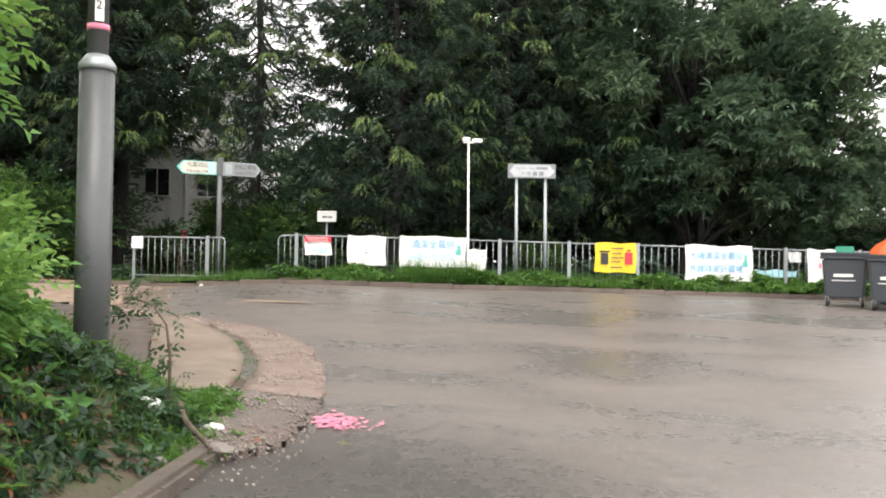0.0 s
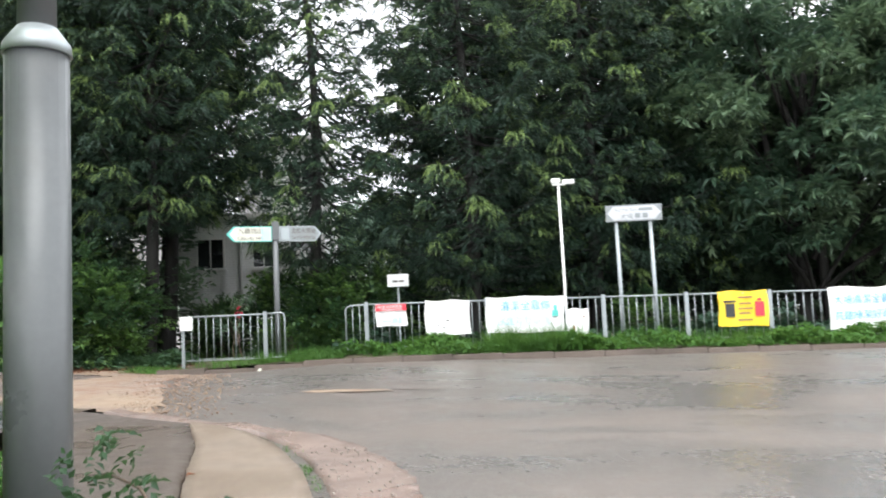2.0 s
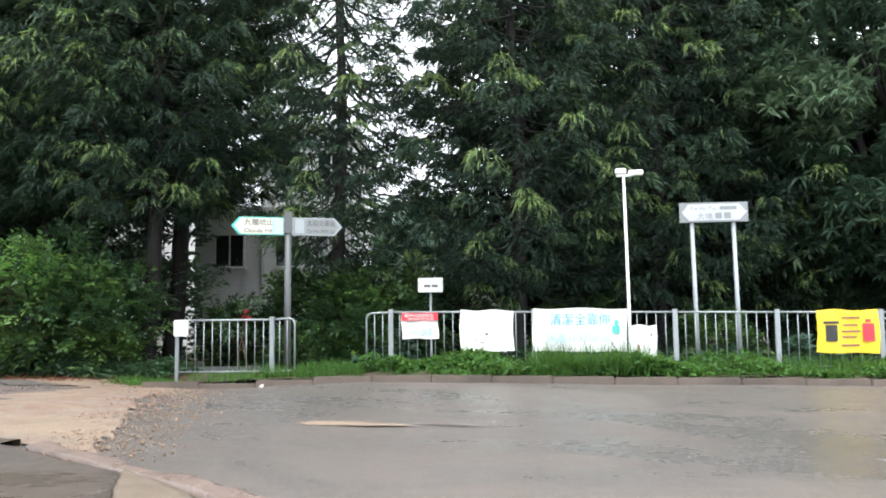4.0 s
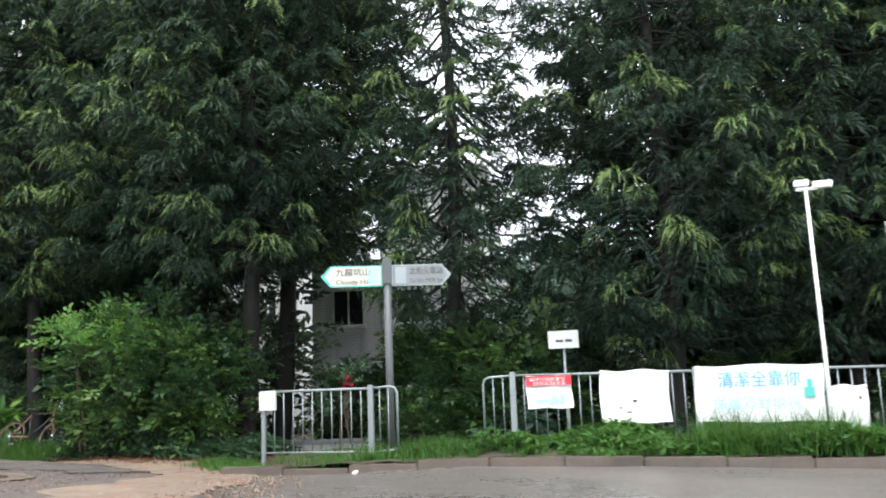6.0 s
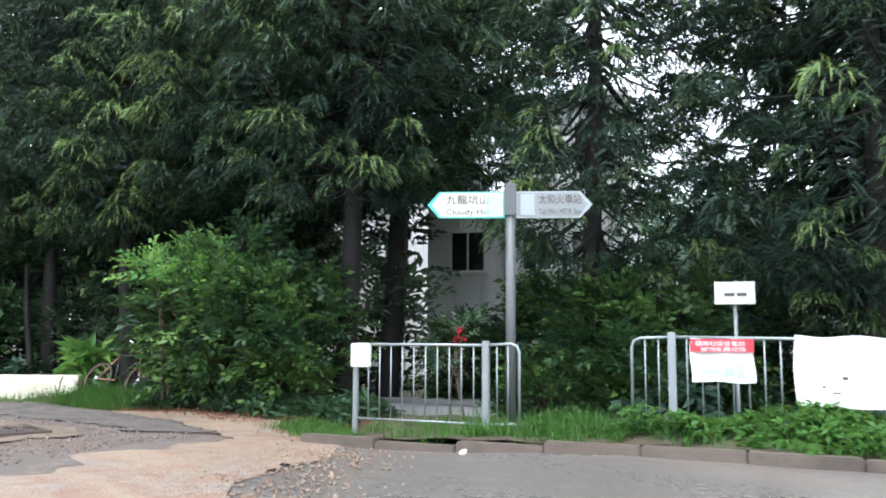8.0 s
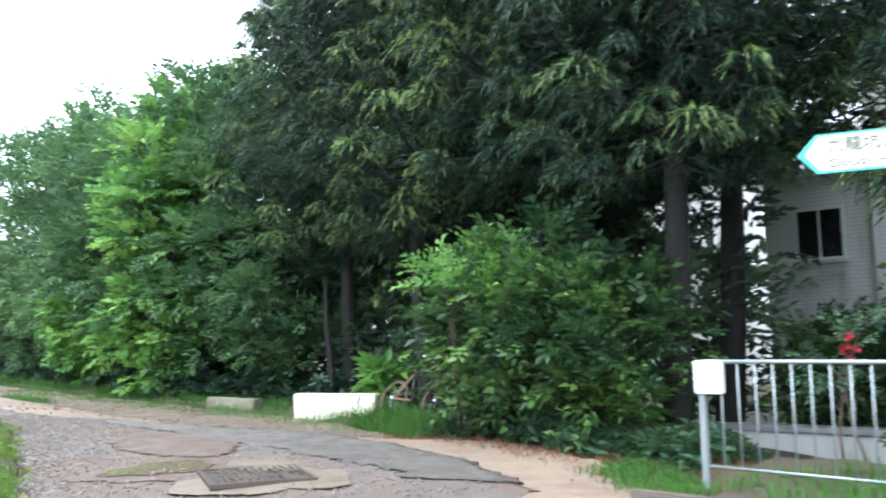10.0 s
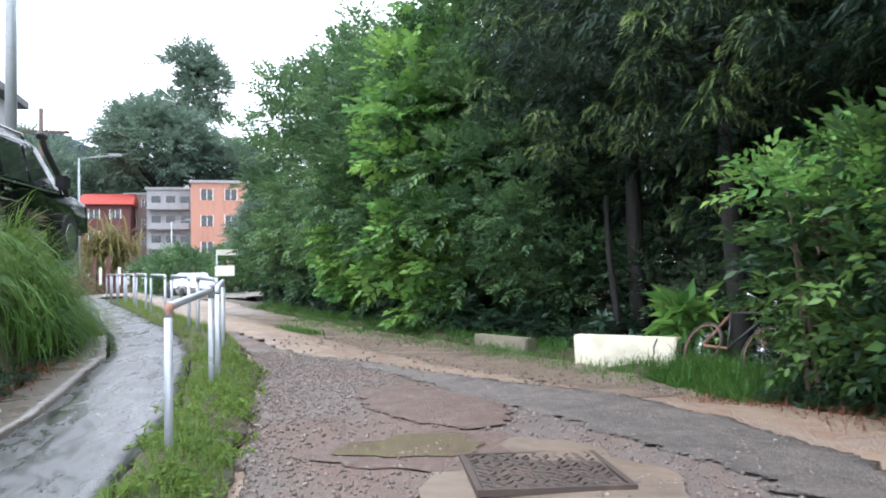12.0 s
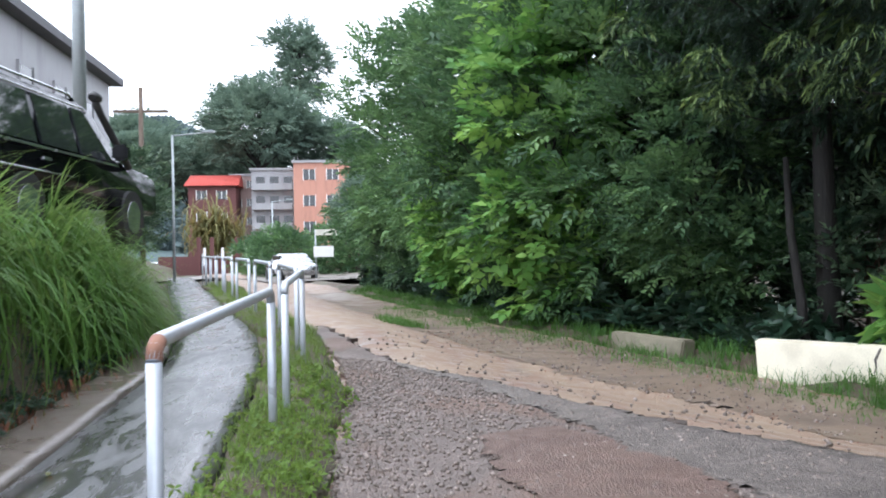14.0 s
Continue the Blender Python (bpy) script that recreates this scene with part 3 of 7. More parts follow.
PATH_R = [(-8.75, 10.95), (-9, 11.0), (-12, 11.45), (-16, 11.7), (-20.2, 11.55), (-23.5, 11.1), (-29.4, 9.8), (-39, 7.7), (-60, 3.4)]
PATH_L = [(-8.6, 9.82), (-9, 9.95), (-12, 10.4), (-16.3, 10.62), (-20.7, 10.5), (-24, 10.0), (-29, 8.9), (-38, 6.9), (-60, 2.2)]
tagged(strip("footpath", PATH_R, PATH_L, 160, 8, lambda x, y: path_z(x, y) + rough(x, y, 0.003), M["path"], (0.02, 0.01), 5, 0.12), "narrow wet grey asphalt footpath", "footpath", kind="structure")
BORDER_L = [(-8.0, 8.85), (-9, 9.2), (-12, 9.75), (-16, 10.05), (-21, 9.95), (-24, 9.5)]
tagged(strip("footpath_border", [(-8.3, 9.62), (-9, 9.9), (-12, 10.35), (-16.3, 10.57), (-20.7, 10.45), (-24, 9.95)], BORDER_L, 90, 6, lambda x, y: path_z(x, y) + 0.02 + rough(x, y, 0.004), M["slab_dark"], (0.015, 0.05), 6, 0.1), "old concrete strip between path and bank", "footpath", kind="structure")
VERGE_L = [(-8.5, 10.95), (-12, 11.5), (-16, 11.75), (-20.2, 11.6), (-23.5, 11.15), (-29.4, 9.85), (-39, 7.75)]
VERGE_R = [(-8.6, 11.25), (-12, 12.05), (-16.4, 12.32), (-19.4, 12.42), (-24.8, 11.9), (-34, 9.9), (-40, 8.7)]
tagged(strip("grass_verge", VERGE_L, VERGE_R, 140, 7, lambda x, y: R(x, y) + 0.05 + 0.155 * smooth(-x, 8.0, 13.5) * smooth(sdist(x, y, EDGE_L[1:]), -0.05, 0.4) + rough(x, y, 0.012), M["soil"], (0.03, 0.06), 7, 0.08), "narrow earth verge beside the footpath", "verge", kind="structure")

# the corner: a pink gutter strip, a slot and concrete slabs
OUT = [(-2.47, 6.2), (-2.62, 6.7), (-3.05, 7.75), (-3.62, 8.72), (-4.3, 9.55), (-5.0, 10.12), (-5.6, 10.36), (-6.8, 10.75), (-8.3, 11.3)]
SLOT = [(-3.13, 6.2), (-3.4, 7.03), (-3.74, 7.76), (-4.33, 8.7), (-5.05, 9.57), (-5.64, 10.1), (-6.7, 10.55), (-8.3, 11.1)]
INN = [(p[0] - 0.13, p[1] - 0.05) for p in SLOT]
tagged(strip("gutter", OUT, SLOT, 190, 8, lambda x, y: R(x, y) + 0.045 + rough(x, y, 0.006, 1.5), M["gutter"], (0.03, 0.012), 8, 0.08), "pinkish concrete gutter strip with a broken edge", "gutter", kind="structure")
tagged(strip("gutter_end", [(-2.42, 4.45), (-2.2, 4.9), (-2.26, 5.5), (-2.5, 6.26)], [(-2.6, 4.45), (-2.75, 5.0), (-3.02, 5.8), (-3.17, 6.26)], 90, 12, lambda x, y: R(x, y) + 0.038 + rough(x, y, 0.008, 1.5), M["gravel"], (0.05, 0.03), 18, 0.07), "crumbling gravelly end of the gutter strip", "gutter", kind="structure")
tagged(strip("slot", SLOT, INN, 90, 3, lambda x, y: R(x, y) - 0.0 + rough(x, y, 0.006, 2), M["soil"], (0, 0), 9), "dirt-filled drainage slot", "gutter", kind="structure")
SLAB_IN = [(-3.5, 5.7), (-3.9, 6.2), (-4.36, 6.9), (-5.07, 7.97), (-5.86, 9.35), (-6.69, 10.47)]
tagged(strip("slab_front", INN[:-2] + [(-6.75, 10.55)], SLAB_IN, 120, 8, lambda x, y: R(x, y) + 0.06 + rough(x, y, 0.005), M["slab"], (0.008, 0.008), 10, 0.09), "tan concrete corner slab", "pavement", kind="structure")
tagged(strip("slab_back", [(p[0] - 0.025, p[1]) for p in SLAB_IN[1:]], [(-4.2, 6.1), (-4.6, 6.6), (-6.2, 8.0), (-7.5, 9.0), (-8.8, 9.9), (-8.9, 11.1)], 90, 8, lambda x, y: R(x, y) + 0.055 + rough(x, y, 0.005), M["slab_dark"], (0.008, 0.01), 11, 0.09), "worn grey-brown concrete slab", "pavement", kind="structure")

tagged(strip("verge_fence", [fs(26, 0.15)[:2], fs(-9.6, 0.15)[:2]], [fs(26, 2.2)[:2], fs(-9.9, 2.2)[:2]], 160, 10, lambda x, y: R(x, y) + 0.09 + rough(x, y, 0.02), M["soil"], (0, 0.02), 12), "overgrown earth verge along the fence", "verge", kind="structure")

tagged(strip("track_shoulder", [(-17.6, 16.4), (-19, 16.1), (-21.1, 15.4), (-23.5, 14.6), (-26.9, 13.7), (-33, 12.3), (-40, 10.8)], [(-17.6, 17.2), (-19, 17.15), (-21.1, 16.85), (-23.5, 16.15), (-26.9, 15.15), (-33, 13.65), (-40, 12.15)], 180, 10, lambda x, y: R(x, y) - 0.009 + rough(x, y, 0.004), M["trodden"], (0.12, 0.05), 14), "stony brown shoulder of the track", "dirt track", kind="structure")

# ---- plants ----


def frames_from(dirs, rs, roll=True):
    """Rotation matrices whose x axis runs along dirs, y sideways, z up as far as can be."""
    d = dirs / np.linalg.norm(dirs, axis=1, keepdims=True)
    up = np.tile([0.0, 0.0, 1.0], (len(d), 1))
    if roll:
        up = up + rs.normal(0, 0.35, up.shape)
    y = np.cross(up, d)
    y /= np.linalg.norm(y, axis=1, keepdims=True) + 1e-9
    z = np.cross(d, y)
    return np.stack([d, y, z], -1)


def scatter(tv, tf, pos, rot, scale):
    """Copies of a small template, all joined into one set of corners and faces."""
    n, k = len(pos), len(tv)
    v = np.einsum("nij,kj->nki", rot, tv) * np.asarray(scale).reshape(-1, 1, 1) + pos[:, None, :]
    f = tf[None] + (np.arange(n) * k)[:, None, None]
    return v.reshape(-1, 3), f.reshape(-1, tf.shape[1])


def merge(sets):
    V, F, o = [], [], 0
    for v, f in sets:
        V.append(v)
        F.append(f + o)
        o += len(v)
    return np.concatenate(V), np.concatenate(F)


def leaf(length=1.0, width=0.35, fold=0.12, droop=0.15):
    """One leaf of two halves folded along the midrib, as triangles."""
    v = np.array([(0, 0, 0), (0.45 * length, width / 2, fold), (length, 0, -droop), (0.45 * length, -width / 2, fold), (0.5 * length, 0, 0)])
    return v, np.array([(0, 4, 1), (1, 4, 2), (0, 3, 4), (3, 2, 4)])


def leaf_flat(length=1.0, width=0.35, fold=0.1, droop=0.15):
    v = np.array([(0, 0, 0), (0.45 * length, width / 2, fold), (length, 0, -droop), (0.45 * length, -width / 2, fold)])
    return v, np.array([(0, 2, 1), (0, 3, 2)])


def rosette(rs, n, length, width, droop):
    sets = []
    for i in range(n):
        a = 2 * math.pi * i / n + rs.uniform(-0.3, 0.3)
        el = rs.uniform(-0.5, 0.6)
        d = np.array([[math.cos(a) * math.cos(el) * 0.9 + 0.4, math.sin(a) * math.cos(el), math.sin(el)]])
        v, f = leaf_flat(1, width / length, 0.06, droop)
        sets.append(scatter(v, f, np.zeros((1, 3)), frames_from(d, rs), [length * rs.uniform(0.7, 1.1)]))
    return merge(sets)


def twig_spray(rs, n, length, width, span):
    """Leaves on both sides of a twig that runs along x."""
    sets = []
    for i in range(n):
        t = (i + 0.5) / n
        side = 1 if i % 2 else -1
        d = np.array([[0.75, side * 0.8, rs.uniform(-0.4, 0.25)]])
        v, f = leaf_flat(1, width / length, 0.07, 0.2)
        sets.append(scatter(v, f, np.array([[span * t, 0, -0.25 * span * t * t]]), frames_from(d, rs), [length * rs.uniform(0.7, 1.1)]))
    return merge(sets)


def with_young(ob, values):
    """How light the growth is, corner by corner: new shoots, and tuft tops painted sky-lit."""
    at = ob.data.attributes.new("young", "FLOAT", "POINT")
    at.data.foreach_set("value", np.asarray(values, np.float32))
    return ob


def inner_twig(rs, needles, span, length, width):
    """A thin twig that arches over and hangs, set with short needles."""
    V, F = [], []
    for i in range(needles):
        t = (i + rs.uniform(0, 1)) / needles
        a = rs.uniform(0, 2 * math.pi)
        base = np.array([span * t * (1 - 0.25 * t), 0, 0.05 * span * t - 0.55 * span * t * t])
        out = np.array([0.85, 0.5 * math.cos(a), 0.35 * math.sin(a) - 0.6 * t])
        sidev = np.array([0, -math.sin(a), math.cos(a)]) * width
        V += [base - sidev, base + sidev, base + length * rs.uniform(0.75, 1.2) * out]
        F.append((3 * i, 3 * i + 1, 3 * i + 2))
    return np.array(V), np.array(F)


def tuft(rs, strands, needles, span, length, width):
    """A mop of needle-set strands that rise from the end of a bough, arch over and hang. Also how light each corner is:
    fresh tips, and steep strands as if under open sky.
    """
    V, F, Y = [], [], []
    for k in range(strands):
        phi = rs.uniform(-2.4, 2.4)
        el = rs.uniform(-0.15, 1.0)
        reach = span * rs.uniform(0.65, 1.1)
        flat = np.array([math.cos(phi), 0.8 * math.sin(phi), 0])

        def at(t):
            return reach * (flat * (0.35 + 0.65 * math.cos(el)) * t * (1 - 0.22 * t) + np.array([0.12 * t, 0, math.sin(el) * 0.9 * t - (0.5 + 0.35 * math.sin(el)) * t * t]))
        for i in range(needles):
            t = (i + rs.uniform(0, 1)) / needles
            base = at(t)
            along = at(t + 0.08) - at(t)
            along /= np.linalg.norm(along)
            off = rs.normal(0, 1, 3)
            off -= along * off.dot(along)
            off /= np.linalg.norm(off)
            tip = base + length * rs.uniform(0.7, 1.15) * (along + 0.42 * off)
            w = np.cross(along, off) * width
            n = len(V)
            V += [base - w, base + w, tip]
            F.append((n, n + 1, n + 2))
            # steeper strands lighter: sky light on the mop's top put into colour, besides fresh tips
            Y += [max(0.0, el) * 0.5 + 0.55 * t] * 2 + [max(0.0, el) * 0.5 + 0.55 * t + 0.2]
    return np.array(V), np.array(F), np.array(Y)


def conifer(seed, height, clear, reach, lift=0.2, lean=(0.0, 0.0), whorl=0.5, per=6, thick=0.16, top_shape=0.75, droop=0.5, size=0.46, strands=19, side_tufts=2, coarse=1.0):
    """A conifer with whorls of boughs that sink and then turn up, each ending in hanging mops of needles. Its foot is at the origin."""
    rs = np.random.RandomState(seed)
    tree = new("conifer_tree")
    bend = lambda z: np.array([lean[0] * z + 0.12 * math.sin(z * 0.5 + seed), lean[1] * z, z])
    zs = np.linspace(-0.5, height, 14)
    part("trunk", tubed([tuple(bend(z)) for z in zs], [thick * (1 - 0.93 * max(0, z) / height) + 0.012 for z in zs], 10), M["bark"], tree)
    twigs = [inner_twig(rs, 7, 0.42, 0.15, 0.015 * coarse) for _ in range(3)]
    mops = [tuft(rs, strands, 10, 1.0, 0.25, 0.023 * coarse) for _ in range(5)]
    P, D, S = [], [], []
    ends = []
    boughs = bmesh.new()
    z = clear
    while z < height - 0.3:
        f = (z - clear) / (height - clear)
        length = reach * (1 - f) ** top_shape * (0.5 + 0.5 * min(1, f * 5 + 0.1)) + 0.25
        a0 = rs.uniform(0, 6.28)
        for k in range(per):
            a = a0 + 2 * math.pi * k / per + rs.uniform(-0.4, 0.4)
            L = length * rs.uniform(0.55, 1.12)
            dirn = np.array([math.cos(a), math.sin(a), 0])
            side = np.array([-math.sin(a), math.cos(a), 0])
            base = bend(z + rs.uniform(-0.2, 0.2))
            steps = max(4, int(L / 0.15))
            dr = droop * rs.uniform(0.7, 1.25)
            fresh = rs.uniform(0.0, 1.0) ** 1.3
            ts = np.linspace(0, 1, steps + 1)

            def spot(t):
                return base + dirn * L * t * (1 - 0.08 * t) + np.array([0, 0, 1]) * L * (-dr * t + (0.8 * dr + lift * 0.5) * t ** 2.4) + side * 0.06 * L * math.sin(3 * t + k)
            pts = [spot(t) for t in ts]
            if L > 0.8:
                tube(boughs, [tuple(p) for p in pts[::3]] + [tuple(pts[-1])], [0.028 * (1 - 0.85 * t) + 0.004 for t in ts[::3]] + [0.004], 4, False)
            for j in range(1, steps + 1):
                t = ts[j]
                if t < 0.2 and L > 1.0:
                    continue
                fwd = pts[j] - pts[j - 1]
                fwd = fwd / np.linalg.norm(fwd)
                for sgn in (-1, 1):
                    P.append(pts[j])
                    D.append(fwd * 0.55 + side * sgn * rs.uniform(0.5, 1.0) + np.array([0, 0, rs.uniform(-0.45, 0.0)]))
                    S.append(min(1.0, 0.5 + 0.25 * L) * rs.uniform(0.75, 1.25))
            k_end = size * min(1.0, 0.5 + 0.3 * L)
            ends.append((*(pts[-1]), *dirn, k_end * rs.uniform(0.85, 1.2), fresh))
            if L > 1.0:
                for q in range(side_tufts):
                    t = rs.uniform(0.5, 0.92)
                    sgn = -1 if q % 2 else 1
                    o = spot(t) + side * sgn * L * (1.05 - t) * rs.uniform(0.3, 0.75) + np.array([0, 0, rs.uniform(-0.05, 0.04)])
                    ends.append((*o, *(dirn * 0.8 + side * sgn * 0.7), k_end * rs.uniform(0.6, 0.95), fresh * rs.uniform(0.4, 0.9)))
        z += whorl * rs.uniform(0.75, 1.2)
    P, D, S, H = np.array(P), np.array(D), np.array(S), np.array(ends)
    rot = frames_from(D, rs, False)
    which, pick = rs.randint(0, 3, len(P)), rs.randint(0, 5, len(H))
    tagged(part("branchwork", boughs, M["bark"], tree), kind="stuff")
    hrot = frames_from(H[:, 3:6], rs, False)
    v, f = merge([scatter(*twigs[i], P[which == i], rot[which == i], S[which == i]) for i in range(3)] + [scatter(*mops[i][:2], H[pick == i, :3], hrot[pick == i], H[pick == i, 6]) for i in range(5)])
    # inner twigs stay darkest, so the crown's inner shade is in their colour
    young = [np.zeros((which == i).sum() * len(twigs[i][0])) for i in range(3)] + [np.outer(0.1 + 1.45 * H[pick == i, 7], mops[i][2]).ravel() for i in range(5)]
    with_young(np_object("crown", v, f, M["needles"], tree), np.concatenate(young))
    return tree


def broadleaf(seed, height, radii, clumps, per, leaf_kind, mat, trunk=0.14, crown_at=0.55, clump_r=0.75, stems=1, bark_mat=None, scale=1.0, name="broadleaf_tree", low=-0.9):
    """A tree or bush: stem, limbs and lumpy clumps of leaves. Its foot is at the origin."""
    rs = np.random.RandomState(seed)
    tree = new(name)
    C = np.array([0, 0, height * crown_at])
    rad = np.array(radii)
    cs = []
    while len(cs) < clumps:
        d = rs.normal(0, 1, 3)
        d /= np.linalg.norm(d)
        if d[2] < low:
            continue
        r = rs.uniform(0.45, 1.0) ** 0.6
        cs.append(C + d * rad * r * (1 + 0.18 * math.sin(3 * d[0] + seed) * math.cos(2.5 * d[1] + seed)))
    cs = np.array(cs)
    wood = bmesh.new()
    for s in range(stems):
        foot = np.array([rs.uniform(-0.3, 0.3) * (stems > 1), rs.uniform(-0.3, 0.3) * (stems > 1), -0.4])
        top = C + np.array([rs.uniform(-0.3, 0.3) * rad[0] * (stems > 1), rs.uniform(-0.3, 0.3) * rad[1] * (stems > 1), rad[2] * 0.5])
        ts = np.linspace(0, 1, 7)
        tube(wood, [tuple(foot * (1 - t) + top * t + np.array([0.12 * math.sin(4 * t + seed + s), 0.1 * math.cos(3 * t + s), 0])) for t in ts], [trunk * (1 - 0.8 * t) for t in ts], 8)
    for c in cs[:: max(1, len(cs) // 26)]:
        a = np.array([0, 0, max(0.15 * height, c[2] - rs.uniform(0.4, 0.9) * abs(rad[2]))])
        m = (a + c) / 2 + np.array([0, 0, 0.12 * height * rs.uniform(-0.3, 0.8)])
        tube(wood, [tuple(a), tuple((a + m) / 2 + rs.normal(0, 0.05, 3)), tuple(m), tuple(c)], [trunk * 0.4, trunk * 0.3, trunk * 0.2, trunk * 0.07], 5, False)
    part("trunk", wood, bark_mat or M["bark"], tree)
    tpl = [rosette(rs, *leaf_kind[1:]) if leaf_kind[0] == "rosette" else twig_spray(rs, *leaf_kind[1:]) for _ in range(3)]
    P, D, Y = [], [], []
    for c in cs:
        Y.append(np.full(per, rs.uniform(0, 0.7)) + rs.uniform(0, 0.4, per))
        d = rs.normal(0, 1, (per, 3))
        d /= np.linalg.norm(d, axis=1, keepdims=True)
        d[:, 2] = np.where(d[:, 2] < -0.5, -d[:, 2], d[:, 2])
        r = clump_r * rs.uniform(0.6, 1.3)
        out = (c - C) / (np.linalg.norm(c - C) + 1e-6)
        P.append(c + d * r * np.array([1, 1, 0.7]) * rs.uniform(0.55, 1.0, (per, 1)))
        D.append(d + 0.5 * out + np.array([0, 0, 0.15]))
    P, D, Y = np.concatenate(P), np.concatenate(D), np.concatenate(Y)
    keep = P[:, 2] > 0.02
    P, D, Y = P[keep], D[keep], Y[keep]
    rot = frames_from(D, rs)
    which = rs.randint(0, 3, len(P))
    v, f = merge([scatter(*tpl[i], P[which == i], rot[which == i], scale * rs.uniform(0.7, 1.2, (which == i).sum())) for i in range(3)])
    with_young(np_object("crown", v, f, mat, tree), np.concatenate([Y[which == i].repeat(len(tpl[i][0])) for i in range(3)]))
    return tree


def blades(rs, pos, height, width, lean, segs=3):
    """Grass blades rooted at pos, bent over by lean."""
    n = len(pos)
    a = rs.uniform(0, 2 * math.pi, n)
    h = height * rs.uniform(0.45, 1.15, n)
    ln = lean * rs.uniform(0.2, 1.2, n)
    w = width * rs.uniform(0.7, 1.3, n)
    dx, dy = np.cos(a), np.sin(a)
    V = []
    for i in range(segs + 1):
        t = i / segs
        ang = ln * t * 1.6
        out = h * t * np.sin(ang) * 0.9
        up = h * t * np.cos(ang * 0.95)
        c = pos + np.stack([dx * out, dy * out, up], -1)
        hw = (w * (1 - t) ** 0.7 / 2)[:, None] if i < segs else 0 * w[:, None]
        s = np.stack([-dy, dx, 0 * dx], -1)
        V += [c - s * hw, c + s * hw]
    V = np.stack(V, 1)
    k = V.shape[1]
    F = []
    for i in range(segs):
        F += [(2 * i, 2 * i + 1, 2 * i + 3), (2 * i, 2 * i + 3, 2 * i + 2)]
    F = np.array(F)[None] + (np.arange(n) * k)[:, None, None]
    return V.reshape(-1, 3), F.reshape(-1, 3)


def spots_between(rs, a, b, n, clump=0.0, power=1.0):
    """Random places on the ground plan between two lines of points, gathered in tufts if asked."""
    A, B = resample(a, 200), resample(b, 200)
    m = n if not clump else max(1, n // 14)
    i = rs.randint(0, 199, m)
    u, t = rs.uniform(0, 1, (m, 1)), rs.uniform(0, 1, (m, 1)) ** power
    p = (A[i] * (1 - u) + A[i + 1] * u) * (1 - t) + (B[i] * (1 - u) + B[i + 1] * u) * t
    if clump:
        p = np.repeat(p, 14, 0) + rs.normal(0, clump, (m * 14, 2))
    return p


def grass(name, a, b, n, height, width, lean, zf, mat, seed, label, clump=0.05, power=1.0):
    rs = np.random.RandomState(seed)
    p = spots_between(rs, a, b, n, clump, power)
    pos = np.c_[p, zf(p[:, 0], p[:, 1]) - 0.01]
    v, f = blades(rs, pos, height, width, lean)
    return tagged(np_object(name, v, f, mat), label, "grass", kind="stuff")


def low_leaves(name, a, b, n, height, leaf_len, zf, mat, seed, label, category="undergrowth"):
    """A mat of low leafy weeds."""
    rs = np.random.RandomState(seed)
    p = spots_between(rs, a, b, n, 0.09)
    lump = 0.5 + 0.5 * np.sin(2.3 * p[:, 0] + seed) * np.sin(2.9 * p[:, 1] + 1)
    z = zf(p[:, 0], p[:, 1]) + height * lump * rs.uniform(0.1, 1, len(p))
    tpl = rosette(rs, 5, leaf_len, leaf_len * 0.5, 0.25)
    d = rs.normal(0, 1, (len(p), 3))
    d[:, 2] = np.abs(d[:, 2]) * 0.6
    v, f = scatter(*tpl, np.c_[p, z], frames_from(d, rs), rs.uniform(0.6, 1.3, len(p)))
    return tagged(np_object(name, v, f, mat), label, category, kind="stuff")


def stand(tree, x, y, rz=0.0, s=1.0, z=None, label="", category="tree", group="", tilt=0.0):
    tree.matrix_basis = pose(x, y, gz(x, y) if z is None else z, tilt, 0, rz) @ Matrix.Diagonal((s, s, s, 1))
    return tagged(tree, label, category, group)


def again(tree, x, y, rz=0.0, s=1.0, label="", z=None):
    c = copy_thing(tree, pose(x, y, gz(x, y) if z is None else z, 0, 0, rz))
    c.scale = (s, s, s)
    if label:
        c["label"] = label
    return c


def at_fs(s, n):
    p = fs(s, n)
    return p[0], p[1]


def at_fb(s, n):
    p = fb(1.06 * s, n + 1.7)
    return p[0], p[1]


# conifers behind the fence
SPIRE = "tall slender conifer with layered drooping boughs and sky gaps"
FULL = "dense dark green conifer with bushy drooping boughs"
spire = stand(conifer(11, 13.5, 3.0, 2.5, 0.3, (-0.015, 0.01), 0.44, 7, 0.15, 0.4, 0.85, 0.46, 18, 4), *at_fb(-7.35, 3.2), 20, 1, None, SPIRE, group="conifers behind the fence")
full_a = stand(conifer(12, 12.0, 2.1, 3.5, 0.3, (0.0, 0.0), 0.38, 7, 0.2, 0.42, 0.42, 0.54, 20, 3), *at_fb(-3.9, 3.6), 0, 1, None, FULL, group="conifers behind the fence")
full_b = stand(conifer(13, 12.5, 3.7, 2.9, 0.3, (0.05, 0.0), 0.38, 7, 0.17, 0.4, 0.42, 0.54, 20, 3), *at_fb(-11.2, 3.4), 0, 1, None, "dense dark conifer with a leaning dark trunk", group="conifers behind the fence")
thin = stand(conifer(14, 13.0, 1.8, 3.0, 0.3, (0.0, 0.0), 0.5, 7, 0.18, 0.35, 0.4, 0.7, 13, 3, 2.6), *at_fb(-0.9, 8.8), 200, 1, None, FULL, group="conifers behind the fence")
again(full_b, *at_fb(-12.6, 4.0), 120, 1.0)
again(full_a, *at_fb(-0.7, 5.0), 70, 1.05)
again(thin, *at_fb(2.4, 9.5), 160, 1.0)
again(thin, *at_fb(-3.2, 7.4), 20, 0.95)
